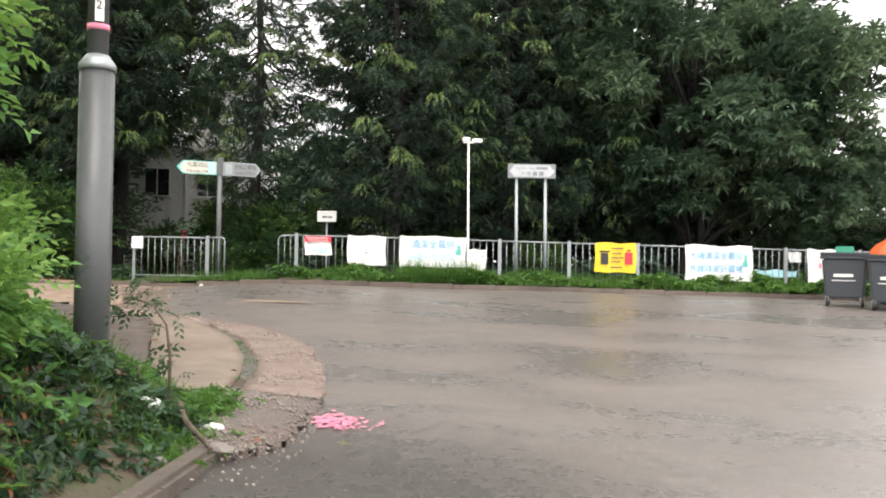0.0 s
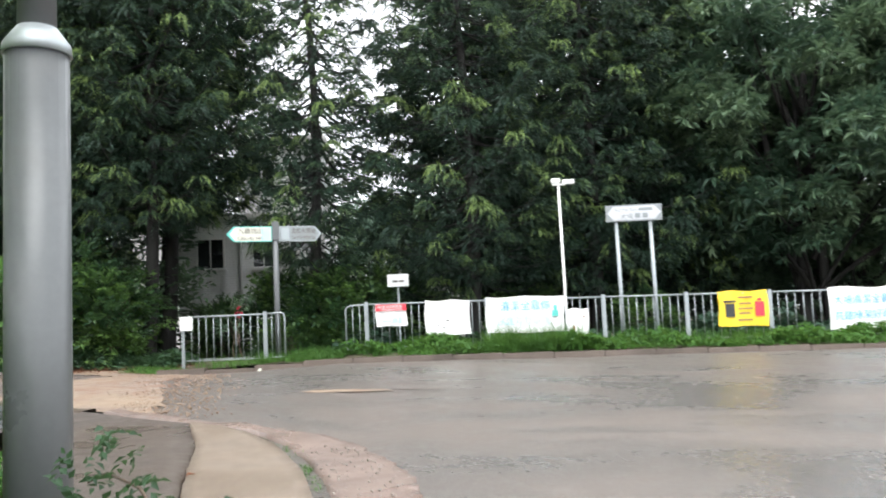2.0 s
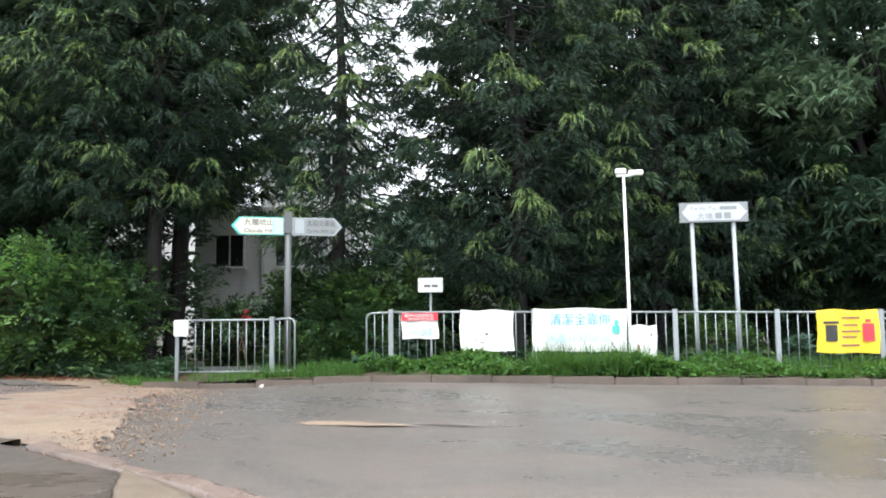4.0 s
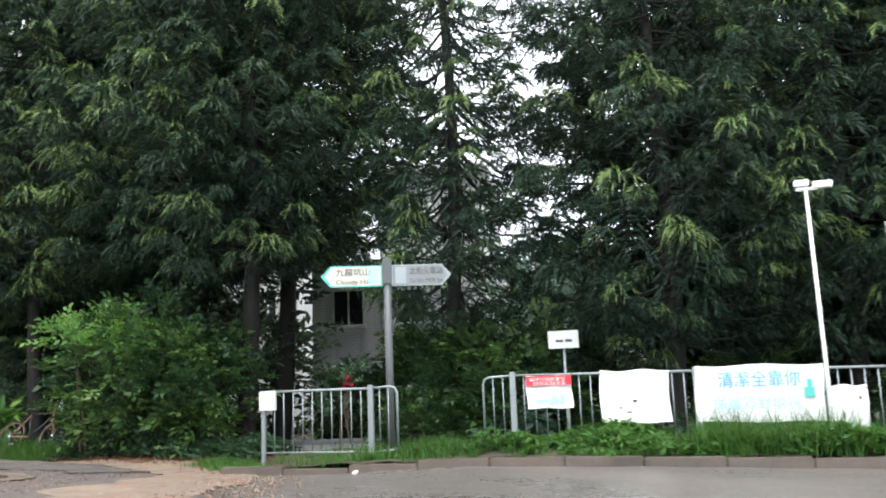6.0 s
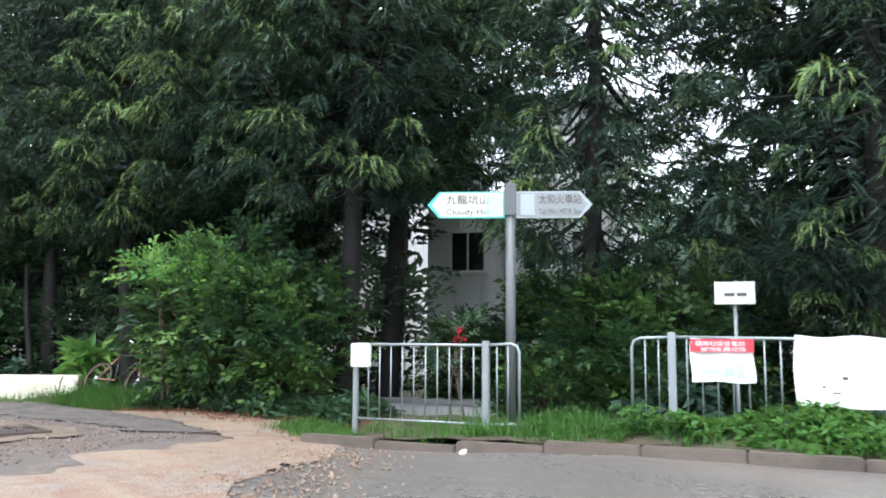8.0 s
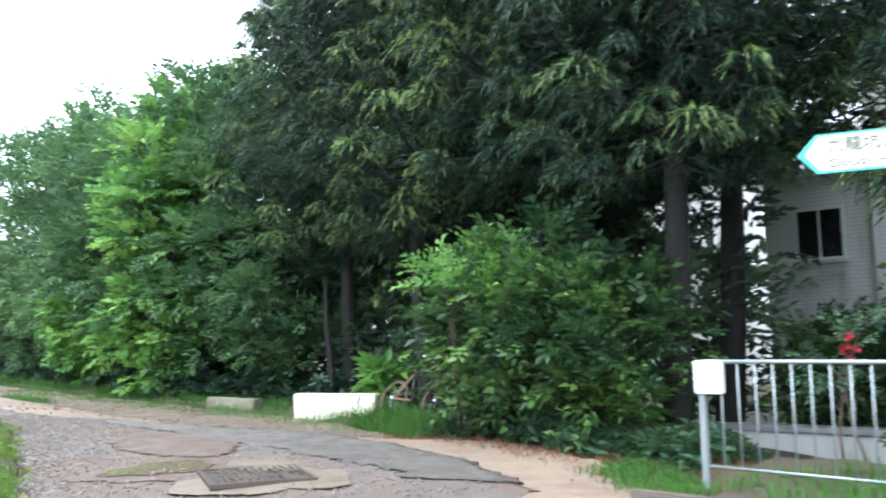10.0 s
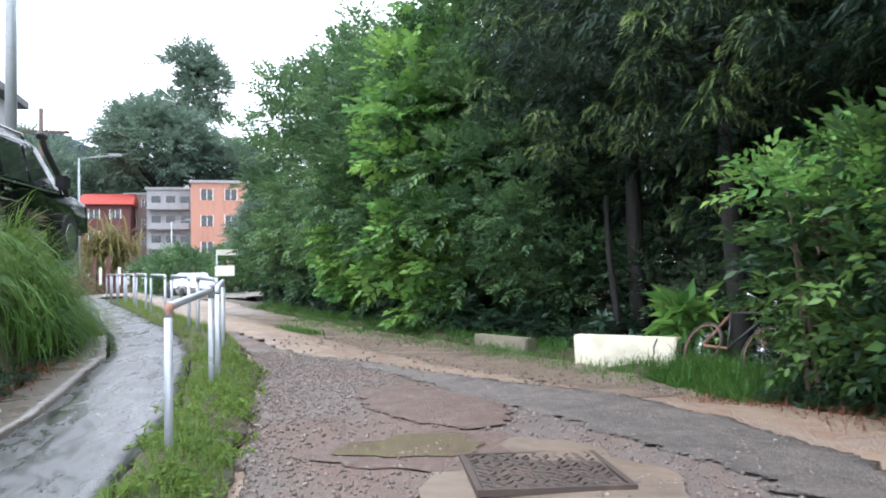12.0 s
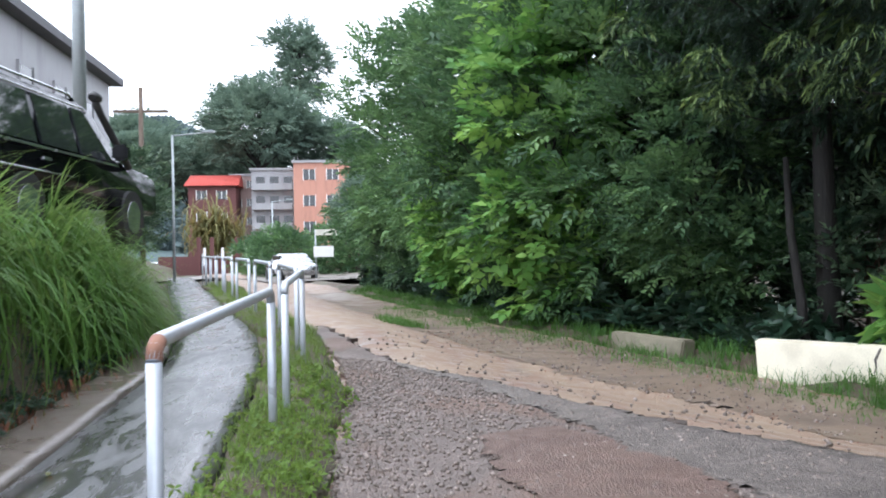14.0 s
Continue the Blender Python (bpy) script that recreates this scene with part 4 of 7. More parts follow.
again(thin, *at_fb(1.3, 6.4), 250, 0.95)
again(thin, *at_fb(-15.8, 7.0), 80, 1.0)
again(thin, *at_fb(-17.0, 9.0), 180, 1.0)
# conifers along the track
for x, y, rz, s, src in ((-16.6, 19.6, 160, 1.0, full_b), (-14.8, 21.3, 70, 1.15, full_b), (-15.9, 22.6, 10, 1.2, full_b), (-19.2, 19.0, 250, 0.9, full_b), (-22.3, 18.9, 310, 0.9, full_b), (-24.6, 19.6, 90, 1.0, full_a), (-20.6, 22.4, 90, 1.1, thin)):
    tagged(again(src, x, y, rz, s, FULL), group="conifers along the track")

# the big broadleaf tree beside the fence
big = stand(broadleaf(21, 8.6, (4.4, 3.0, 3.6), 180, 34, ("rosette", 8, 0.27, 0.07, 0.35), M["leaf_dark"], 0.17, 0.62, 0.8, 3, M["bark"], name="broadleaf_tree"), *at_fb(4.8, 4.8), 0, 1.16, None,
            "large dark broadleaf tree with rosettes of long leaves", group="broadleaf trees")
again(big, *at_fb(11.4, 7.0), 150, 0.62, "large broadleaf tree with lighter drooping leaves")
again(big, *at_fb(6.2, 11.0), 80, 1.1)
again(big, *at_fb(6.8, 6.6), 300, 1.05)
again(big, *at_fb(0.5, 12.5), 230, 0.9)

# broadleaf trees beside the track
green = stand(broadleaf(31, 8.2, (2.4, 2.2, 4.2), 110, 26, ("twig", 8, 0.2, 0.09, 0.45), M["leaf_mid"], 0.13, 0.5, 0.62, 2, M["bark"], low=-1.1), -26.9, 17.4, 0, 1, None,
              "leafy green broadleaf tree growing down to the ground", group="trees along the track")
bright = stand(broadleaf(32, 7.0, (1.5, 1.4, 3.2), 60, 24, ("twig", 7, 0.26, 0.16, 0.5), M["leaf_bright"], 0.09, 0.5, 0.55, 2, M["bark"], low=-1.1), -27.4, 16.3, 0, 1, None,
               "young tree with bright yellow-green leaves", group="trees along the track")
for x, y, rz, s in ((-30.2, 16.8, 80, 1.05), (-33.4, 16.2, 190, 1.1), (-37.4, 15.6, 280, 1.1), (-42.0, 14.8, 30, 1.1), (-24.4, 18.0, 140, 0.7), (-30.5, 20.4, 10, 1.2)):
    again(green, x, y, rz, s)
again(bright, -31.8, 15.2, 100, 0.7)
thicket = stand(broadleaf(35, 3.6, (3.0, 1.5, 2.0), 44, 22, ("twig", 7, 0.24, 0.11, 0.5), M["leaf_dark"], 0.07, 0.45, 0.7, 4, M["twig"], name="thicket", low=-1.1), *at_fb(2.0, 8.0), 20, 1, None, "dense dark thicket behind the trees", "thicket", "thickets")
for s_, n_, rz, sc in ((6.5, 9.0, 30, 1.1), (10.5, 9.5, 10, 1.2), (15, 8.5, 40, 1.2), (19, 6.5, 0, 1.2), (-2.0, 7.0, 100, 0.55), (3.8, 6.8, 10, 0.6), (8.0, 6.0, 25, 0.7), (12.0, 5.0, 0, 0.9)):
    again(thicket, *at_fb(s_, n_), rz, sc)
for x, y, rz, sc in ((-18.0, 22.0, 0, 1.1), (-23.0, 21.6, 10, 1.1), (-28, 20, 170, 1.1), (-34, 18.4, 160, 1.2), (-40, 17, 165, 1.2), (-22.5, 19.6, 5, 0.6)):
    again(thicket, x, y, rz, sc)

# bushes
bush = stand(broadleaf(41, 2.6, (1.5, 1.1, 1.35), 54, 20, ("twig", 7, 0.165, 0.085, 0.36), M["leaf_bush"], 0.05, 0.48, 0.36, 4, M["twig"], name="bush", low=-1.1), -15.5, 18.2, 0, 1.02, None,
             "leafy green bush with yellow-green shoots", "bush", "bushes")
for x, y, rz, s in ((-14.1, 18.4, 120, 0.85), (-16.6, 18.9, 60, 0.7)):
    again(bush, x, y, rz, s, "leafy green bush under the conifers")
shoots = stand(broadleaf(42, 2.9, (1.3, 0.8, 0.6), 18, 11, ("twig", 7, 0.15, 0.075, 0.38), M["leaf_bright"], 0.04, 0.72, 0.3, 3, M["twig"], name="bush", low=-0.3), -16.1, 17.8, 0, 0.93, None, "spray of yellow-green shoots on a bush", "bush", "bushes")
for s_, n_, rz, sc in ((-7.9, 2.7, 20, 0.55), (-7.0, 2.6, 90, 0.5), (-6.0, 3.4, 160, 0.6), (-2.6, 4.5, 60, 0.7), (0.0, 3.6, 50, 0.6), (7.6, 2.2, 130, 0.5)):
    again(bush, *at_fb(s_, n_), rz, sc, "low dark bush behind the steel fence")

# ---- steel fence along the verge ----


def fence_panel(s0, s1, n, round_left=False, round_right=False, post=True, label="grey galvanised steel bar fence panel"):
    """A panel of thin bars between two rails, with a flat post at its right-hand end."""
    a, b = fs(s0, n, 0.1), fs(s1, n, 0.1)
    L = math.hypot(b[0] - a[0], b[1] - a[1])
    root = thing("steel_fence", a, label, "fence", "steel fence panels", rz=math.degrees(ANG))
    drop = b[2] - a[2]
    zt = lambda x: drop * x / L
    H, B = 0.97, 0.1
    r = 0.09
    pts = []
    if round_left:
        pts += [(0, 0, 0.02), (0, 0, H - r), (r * 0.3, 0, H - r * 0.3), (r, 0, H)]
    else:
        pts += [(0, 0, H)]
    if round_right:
        pts += [(L - r, 0, H + zt(L)), (L - r * 0.3, 0, H + zt(L) - r * 0.3), (L, 0, H + zt(L) - r), (L, 0, 0.02 + zt(L))]
    else:
        pts += [(L, 0, H + zt(L))]
    part("top_rail", tubed(pts, 0.017, 8), M["galv"], root)
    part("bottom_rail", tubed([(0, 0, B), (L, 0, B + zt(L))], 0.014, 6), M["galv"], root)
    count = max(2, round(L / 0.155))
    bar = tubed([(0, 0, B), (0, 0, H)], 0.0085, 6)
    me = bpy.data.meshes.new("bar")
    bar.to_mesh(me)
    bar.free()
    me.materials.append(M["galv"])
    for i in range(1, count):
        x = L * i / count
        share("bar", me, root, pose(x, 0, zt(x)))
    if post:
        part("post", boxes((L - 0.04, L + 0.04, -0.03, 0.03, -0.25 + drop, H + 0.05 + drop), bevel=0.008), M["galv"], root)
    return root


for s0, s1 in ((-6.65, -4.3), (-4.3, -2.03), (-2.03, -0.4), (-0.4, 1.22), (1.22, 2.95), (2.95, 4.65), (4.65, 6.4), (6.4, 8.1), (8.1, 9.8)):
    fence_panel(s0, s1, 1.0)
fence_panel(-7.0, -6.65, 1.0, True, False, True, "rounded end of the galvanised steel fence")
fence_panel(-9.86, -8.42, 0.8, False, False, True, "short galvanised steel fence with grass at its foot")
fence_panel(-8.42, -8.0, 0.8, False, True, False, "rounded end of the short steel fence")
gate_post = thing("fence_post", fs(-9.88, 0.8, 0.1), "white box on a flat steel fence post", "fence post", rz=math.degrees(ANG))
part("post", boxes((-0.03, 0.03, -0.025, 0.025, -0.25, 0.82), bevel=0.006), M["galv"], gate_post)
part("white_box", boxes((-0.05, 0.2, -0.06, 0.02, 0.7, 0.98), bevel=0.012), M["white"], gate_post, "white plastic box")


# ---- banners on the fence ----
def banner(name, s0, s1, z0, z1, n, mat, label, sag=0.02, seed=0, category="banner"):
    """A vinyl sheet tied to the bars: slightly wavy, with worn edges."""
    rs = np.random.RandomState(seed)
    a, b = fs(s0, n), fs(s1, n)
    L = math.hypot(b[0] - a[0], b[1] - a[1])
    root = thing(name, a, label, category, rz=math.degrees(ANG))
    nx, nz = 22, 9
    V = []
    for side in (0, 1):
        for i in range(nx):
            for j in range(nz):
                u, w = i / (nx - 1), j / (nz - 1)
                edge = sag * math.sin(math.pi * u * 3 + seed) * (1 if j == nz - 1 else -0.6 if j == 0 else 0)
                V.append((L * u + 0.012 * math.sin(5 * w + seed), -0.012 * math.sin(9 * u + 3 * w + seed) - 0.006 * math.sin(23 * u + seed) + side * 0.004, z0 + (z1 - z0) * w + edge + (b[2] - a[2]) * u))
    F = []
    for side in (0, 1):
        o = side * nx * nz
        for i in range(nx - 1):
            for j in range(nz - 1):
                q = (o + i * nz + j, o + (i + 1) * nz + j, o + (i + 1) * nz + j + 1, o + i * nz + j + 1)
                F.append(q if side == 0 else q[::-1])
    np_object("sheet", V, F, mat, root, True)
    eye = tubed([(0, -0.004, 0), (0, 0.004, 0)], 0.012, 8)
    me = bpy.data.meshes.new("eyelet")
    eye.to_mesh(me)
    eye.free()
    me.materials.append(M["chrome"])
    for u in (0.02, 0.5, 0.98):
        share("eyelet", me, root, pose(L * u, -0.026, z1 - 0.04 + (b[2] - a[2]) * u))
    return root, L


def marks(parent, name, rects, mat, y=-0.028, label=""):
    bm = bmesh.new()
    for x0, x1, z0, z1 in rects:
        box(bm, x0, x1, y - 0.002, y, z0, z1)
    return part(name, bm, mat, parent, label)


def letters(parent, name, text, x, z, size, mat, y=-0.03, width=None, align="LEFT"):
    cu = bpy.data.curves.new(name, "FONT")
    cu.body, cu.size, cu.extrude, cu.align_x = text, size, 0.001, align
    tmp = bpy.data.objects.new(name + "_tmp", cu)
    scene.collection.objects.link(tmp)
    bpy.context.view_layer.update()
    me = bpy.data.meshes.new_from_object(tmp.evaluated_get(bpy.context.evaluated_depsgraph_get()))
    bpy.data.objects.remove(tmp)
    me.materials.clear()
    me.materials.append(mat)
    if width and me.vertices:
        xs = [v.co.x for v in me.vertices]
        k = width / max(1e-6, max(xs) - min(xs))
        for v in me.vertices:
            v.co.x *= k
    ob = new(name, me)
    ob.parent = parent
    ob.matrix_basis = pose(x, y, z, 90, 0, 0)
    return ob


NB = 0.955
b_red, L = banner("notice_banner", -6.46, -5.86, 0.62, 1.05, NB, M["banner"], "small white notice banner with a red heading on the fence", 0.01, 1)
marks(b_red, "heading", [(0.0, L, 0.92, 1.05)], M["red"])
letters(b_red, "print", "臨時垃圾收集站", 0.05, 0.985, 0.055, M["white"], -0.032, 0.48)
letters(b_red, "print", "請勿亂拋垃圾", 0.1, 0.93, 0.05, M["white"], -0.032, 0.44)
marks(b_red, "logo", [(0.12, 0.3, 0.7, 0.74), (0.33, 0.43, 0.69, 0.78), (0.45, 0.52, 0.67, 0.8)], M["cyan"])
b_white, L = banner("blank_banner", -5.5, -4.63, 0.42, 1.1, NB, M["banner"], "faded blank white banner tied to the fence", 0.012, 2)
for rect in ((0.42, 0.47, 0.68, 0.71), (0.24, 0.27, 0.6, 0.62), (0.33, 0.4, 0.545, 0.56)):
    marks(b_white, "tear", [rect], M["ink"])
b_long, L = banner("slogan_banner", -4.32, -2.82, 0.42, 1.13, NB, M["banner"], "white banner with blue slogan, half hidden by grass", 0.012, 3)
letters(b_long, "slogan", "清潔全靠你", 0.28, 0.86, 0.22, M["blue"], -0.034, 0.98)
letters(b_long, "slogan", "保護郊野環境", 0.2, 0.58, 0.2, M["cyan"], -0.034, 1.05)
marks(b_long, "logo", [(1.3, 1.42, 0.7, 0.82), (1.34, 1.4, 0.82, 0.92)], M["teal"])
b_box, L = banner("notice_sheet", -2.8, -2.36, 0.24, 0.86, 0.88, M["banner"], "small white notice sheet standing in tall grass", 0.01, 4)
marks(b_box, "print", [(0.14, 0.17, 0.44, 0.53), (0.34, 0.37, 0.68, 0.72)], M["rust"])
b_yel, L = banner("yellow_banner", 0.2, 1.17, 0.42, 1.11, NB, M["yellow"], "yellow notice banner with a bin picture", 0.012, 5)
marks(b_yel, "bin_picture", [(0.13, 0.31, 0.6, 0.86), (0.1, 0.34, 0.88, 0.92)], M["black"])
marks(b_yel, "symbol", [(0.7, 0.88, 0.6, 0.88), (0.75, 0.83, 0.9, 0.95)], M["red"])
marks(b_yel, "print", [(0.38, 0.66, 0.96, 0.99), (0.4, 0.62, 0.84, 0.87), (0.38, 0.66, 0.74, 0.77), (0.38, 0.6, 0.65, 0.68), (0.36, 0.64, 0.52, 0.55)], M["rust"])
b_two, L = banner("slogan_banner", 2.28, 3.86, 0.3, 1.12, NB, M["banner"], "white banner with blue slogan and teal picture", 0.02, 6)
letters(b_two, "slogan", "大埔清潔全靠你", 0.08, 0.8, 0.2, M["blue"], -0.034, 1.25)
letters(b_two, "slogan", "共建綠潔好環境", 0.08, 0.5, 0.2, M["blue"], -0.034, 1.25)
marks(b_two, "picture", [(1.34, 1.46, 0.62, 0.74), (1.38, 1.44, 0.74, 0.9)], M["teal"])
b_end, L = banner("blank_banner", 5.15, 5.85, 0.32, 1.1, NB, M["banner"], "white banner hanging beside the bins", 0.02, 7)
marks(b_end, "print", [(0.26, 0.32, 0.66, 0.78)], M["pink"])
b_sm, L = banner("notice_sheet", 4.75, 5.05, 0.78, 1.02, 1.06, M["banner"], "small white sheet behind the fence", 0.01, 8)
b_lo, L = banner("notice_sheet", 3.95, 4.95, 0.42, 0.58, 1.08, M["cyan"], "pale green low banner in the plants", 0.02, 9)

# ---- signs and posts ----
cctv = thing("camera_pole", fs(-2.78, 0.92, 0.1), "thin white pole with a camera on top", "camera pole", rz=math.degrees(ANG))
part("pole", tubed([(0, 0, -0.3), (0, 0, 1.0), (-0.02, 0, 3.22)], [0.032, 0.028, 0.024], 10), M["white"], cctv)
part("bracket", boxes((-0.14, 0.12, -0.03, 0.03, 3.22, 3.26), bevel=0.006), M["white"], cctv)
part("camera_body", boxes((0.06, 0.3, -0.05, 0.05, 3.24, 3.33), bevel=0.012), M["white"], cctv)
part("camera_body", boxes((-0.16, 0.02, -0.05, 0.05, 3.27, 3.36), bevel=0.012), M["white"], cctv)

sign = thing("direction_sign", fs(-1.25, 1.45, 0.0), "faded white direction sign on two grey posts", "road sign", rz=math.degrees(ANG))
for px in (-0.33, 0.36):
    part("post", tubed([(px, 0, -0.6), (px - 0.03, 0, 2.6)], 0.04, 10), M["galv"], sign)
part("board", boxes((-0.57, 0.57, -0.06, -0.035, 2.58, 2.92), bevel=0.006), M["sign_grey"], sign)
bm = bmesh.new()
arrow = [(-0.42, -0.063, 2.61), (0.42, -0.063, 2.61), (0.55, -0.063, 2.75), (0.42, -0.063, 2.89), (-0.42, -0.063, 2.89), (-0.53, -0.063, 2.75)]
bm.faces.new([bm.verts.new(p) for p in arrow])
r = bmesh.ops.extrude_face_region(bm, geom=bm.faces[:])
bmesh.ops.translate(bm, verts=[v for v in r["geom"] if isinstance(v, bmesh.types.BMVert)], vec=(0, -0.003, 0))
bmesh.ops.recalc_face_normals(bm, faces=bm.faces[:])
part("arrow", bm, painted("faded_white_sign", (0.5, 0.51, 0.53), 0.5), sign)
letters(sign, "print", "Tai Po Tau", -0.4, 2.79, 0.085, M["sign_grey"], -0.068, 0.46)
letters(sign, "print", "大埔", -0.28, 2.64, 0.12, M["sign_grey"], -0.068, 0.25)
for x0_, x1_, z0_, z1_ in ((0.1, 0.38, 2.79, 2.85), (0.02, 0.13, 2.64, 2.74), (0.17, 0.28, 2.64, 2.74)):
    marks(sign, "print", [(x0_, x1_, z0_, z1_)], M["sign_grey"], -0.068)

finger = thing("fingerpost", fs(-8.25, 1.18, 0.0), "grey fingerpost with two direction arms", "fingerpost", rz=math.degrees(ANG) + 20)
finger.scale = (1.08, 1.08, 1.08)
part("post", tubed([(0, 0, -0.3), (0, 0, 2.72)], 0.055, 12), M["lamp"], finger)
part("collar", boxes((-0.065, 0.065, -0.065, 0.065, 2.36, 2.72), bevel=0.012), M["lamp"], finger)


def arm(side, mat, edge, text1, text2, L):
    bm = bmesh.new()
    x0 = side * 0.06
    xs = [x0, x0 + side * (L - 0.13), x0 + side * L, x0 + side * (L - 0.13), x0]
    zs = [2.34, 2.34, 2.485, 2.63, 2.63]
    vs = [bm.verts.new((x, -0.02, z)) for x, z in zip(xs, zs)]
    bm.faces.new(vs)
    r = bmesh.ops.extrude_face_region(bm, geom=bm.faces[:])
    bmesh.ops.translate(bm, verts=[v for v in r["geom"] if isinstance(v, bmesh.types.BMVert)], vec=(0, 0.035, 0))
    bmesh.ops.recalc_face_normals(bm, faces=bm.faces[:])
    a = part("arm", bm, edge, finger)
    bm = bmesh.new()
    xs = [x0 + side * 0.02, x0 + side * (L - 0.15), x0 + side * (L - 0.05), x0 + side * (L - 0.15), x0 + side * 0.02]
    zs = [2.355, 2.355, 2.485, 2.615, 2.615]
    bm.faces.new([bm.verts.new((x, -0.0235, z)) for x, z in zip(xs, zs)])
    bmesh.ops.recalc_face_normals(bm, faces=bm.faces[:])
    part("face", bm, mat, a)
    marks(a, "symbol", [(min(x0 + side * 0.05, x0 + side * 0.2), max(x0 + side * 0.05, x0 + side * 0.2), 2.37, 2.6)], M["cyan"] if side < 0 else edge, -0.026)
    tx = -0.7 if side < 0 else 0.3
    letters(a, "print", text1, tx, 2.5, 0.115, M["ink"], -0.027, 0.46)
    letters(a, "print", text2, tx, 2.38, 0.085, M["ink"], -0.027, 0.46)


arm(-1, M["cream"], M["teal"], "九龍坑山", "Cloudy Hill", 0.84)
# the right arm's plate is greyed: its shaded look is put into the colour
arm(1, M["sign_grey"], M["galv"], "太和火車站", "Tai Wo MTR Stn", 0.82)

small = thing("small_sign", fs(-6.2, 3.0, 0.0), "small white sign board among bushes", "sign")
small.rotation_euler = (0, 0, ANG)
part("post", tubed([(0, 0, -1.0), (0, 0, 1.45)], 0.025, 8), M["galv"], small)
part("board", boxes((-0.24, 0.24, -0.05, -0.03, 1.4, 1.68), bevel=0.005), M["white"], small)
marks(small, "print", [(-0.12, 0.0, 1.5, 1.54), (0.03, 0.14, 1.5, 1.54)], M["ink"], -0.052)

# lamp column on the bank
lamp = thing("street_lamp", (-3.73, 5.15, gz(-3.73, 5.15)), "grey steel street lamp column with a number plate", "street lamp")
zb = gz(-3.73, 5.15)
part("base_column", tubed([(0, 0, -0.5), (0, 0, 2.72 - zb)], [0.122, 0.118], 20), M["lamp"], lamp)
part("shoulder", tubed([(0, 0, 2.72 - zb), (0, 0, 2.76 - zb), (0, 0, 2.83 - zb)], [0.128, 0.125, 0.075], 20), M["galv"], lamp)
part("shaft", tubed([(0, 0, 2.8 - zb), (0, 0, 7.2 - zb)], [0.072, 0.05], 16), M["lamp"], lamp)
part("arm", tubed([(0, 0, 7.1 - zb), (0.3, 0, 7.5 - zb), (1.2, 0.2, 7.6 - zb)], [0.05, 0.04, 0.035], 10), M["lamp"], lamp)
part("lantern", boxes((1.0, 1.65, 0.08, 0.34, 7.55 - zb, 7.7 - zb), bevel=0.04), M["galv"], lamp)
plate = part("number_plate", boxes((-0.03, 0.03, -0.086, -0.078, 3.05 - zb, 3.75 - zb), bevel=0.002), M["white"], lamp)
plate.rotation_euler = (0, 0, radians(40))
for i, ch in enumerate("EB7222"):
    d = letters(plate, "digit", ch, -0.025, 3.66 - zb - i * 0.105, 0.085, M["ink"], -0.089)
band = part("band", tubed([(0, 0, 3.0 - zb), (0, 0, 3.04 - zb)], [0.076, 0.076], 16), M["pink"], lamp, "faded pink sticker band")

# ---- undergrowth and grass ----
fence_z = lambda x, y: R(x, y) + 0.09
low_leaves("weeds", [at_fs(-7.0, 0.3), at_fs(10, 0.3)], [at_fs(-7.0, 1.3), at_fs(10, 1.3)], 6000, 0.38, 0.12, fence_z, M["grass"], 1, "bright green leafy weeds at the fence foot")
grass("verge_grass", [at_fs(-9.6, 0.18), at_fs(11, 0.18)], [at_fs(-9.6, 1.6), at_fs(11, 1.6)], 9000, 0.24, 0.012, 0.8, fence_z, M["grass"], 2, "green grass along the kerb and fence")
grass("tall_grass_clump", [at_fs(-4.3, 0.35), at_fs(-2.5, 0.35)], [at_fs(-4.3, 0.85), at_fs(-2.5, 0.85)], 2600, 0.62, 0.013, 0.9, fence_z, M["grass"], 3, "tall arching grass in front of the banner", 0.07)
grass("fence_grass", [at_fs(-2.3, 0.6), at_fs(1.2, 0.6)], [at_fs(-2.3, 1.5), at_fs(1.2, 1.5)], 2600, 0.42, 0.011, 0.8, fence_z, M["grass"], 4, "upright green grass by the sign posts", 0.07)
grass("post_grass", [at_fs(-8.6, 0.5), at_fs(-7.1, 0.5)], [at_fs(-8.6, 1.4), at_fs(-7.1, 1.4)], 1500, 0.34, 0.012, 0.9, fence_z, M["grass"], 5, "grass tufts round the fingerpost", 0.06)
low_leaves("weeds", [at_fs(3.9, 0.4), at_fs(5.4, 0.4)], [at_fs(3.9, 1.2), at_fs(5.4, 1.2)], 1300, 0.5, 0.13, fence_z, M["grass"], 6, "thick leafy weeds beside the bins")
flat = lambda x, y: R(x, y) + 0.01
grass("kerb_end_grass", [at_fs(-9.7, 0.1), (-12.6, 16.9)], [at_fs(-9.9, 0.8), (-12.6, 17.6)], 2200, 0.13, 0.01, 0.9, flat, M["grass"], 7, "short yellow-green grass at the end of the kerb", 0.09)
grass("track_grass", [(-17.2, 17.3), (-19, 17.2), (-21.1, 16.9), (-23.5, 16.2), (-26.9, 15.2), (-33, 13.7), (-40, 12.2)], [(-17.2, 18.0), (-19, 17.9), (-21.1, 17.8), (-23.5, 17.1), (-26.9, 16.1), (-33, 14.6), (-40, 13.1)], 9000, 0.3, 0.013, 0.9, lambda x, y: np.maximum(ground_z(x, y), R(x, y) - 0.15), M["grass"], 8, "grass fringe along the edge of the track", 0.07)
grass("bicycle_grass", [(-16.6, 17.3), (-18.9, 17.3)], [(-16.6, 18.2), (-19.1, 18.0)], 3000, 0.46, 0.013, 0.9, lambda x, y: np.maximum(ground_z(x, y), R(x, y) - 0.2), M["grass"], 9, "long grass growing through a fallen bicycle", 0.07)
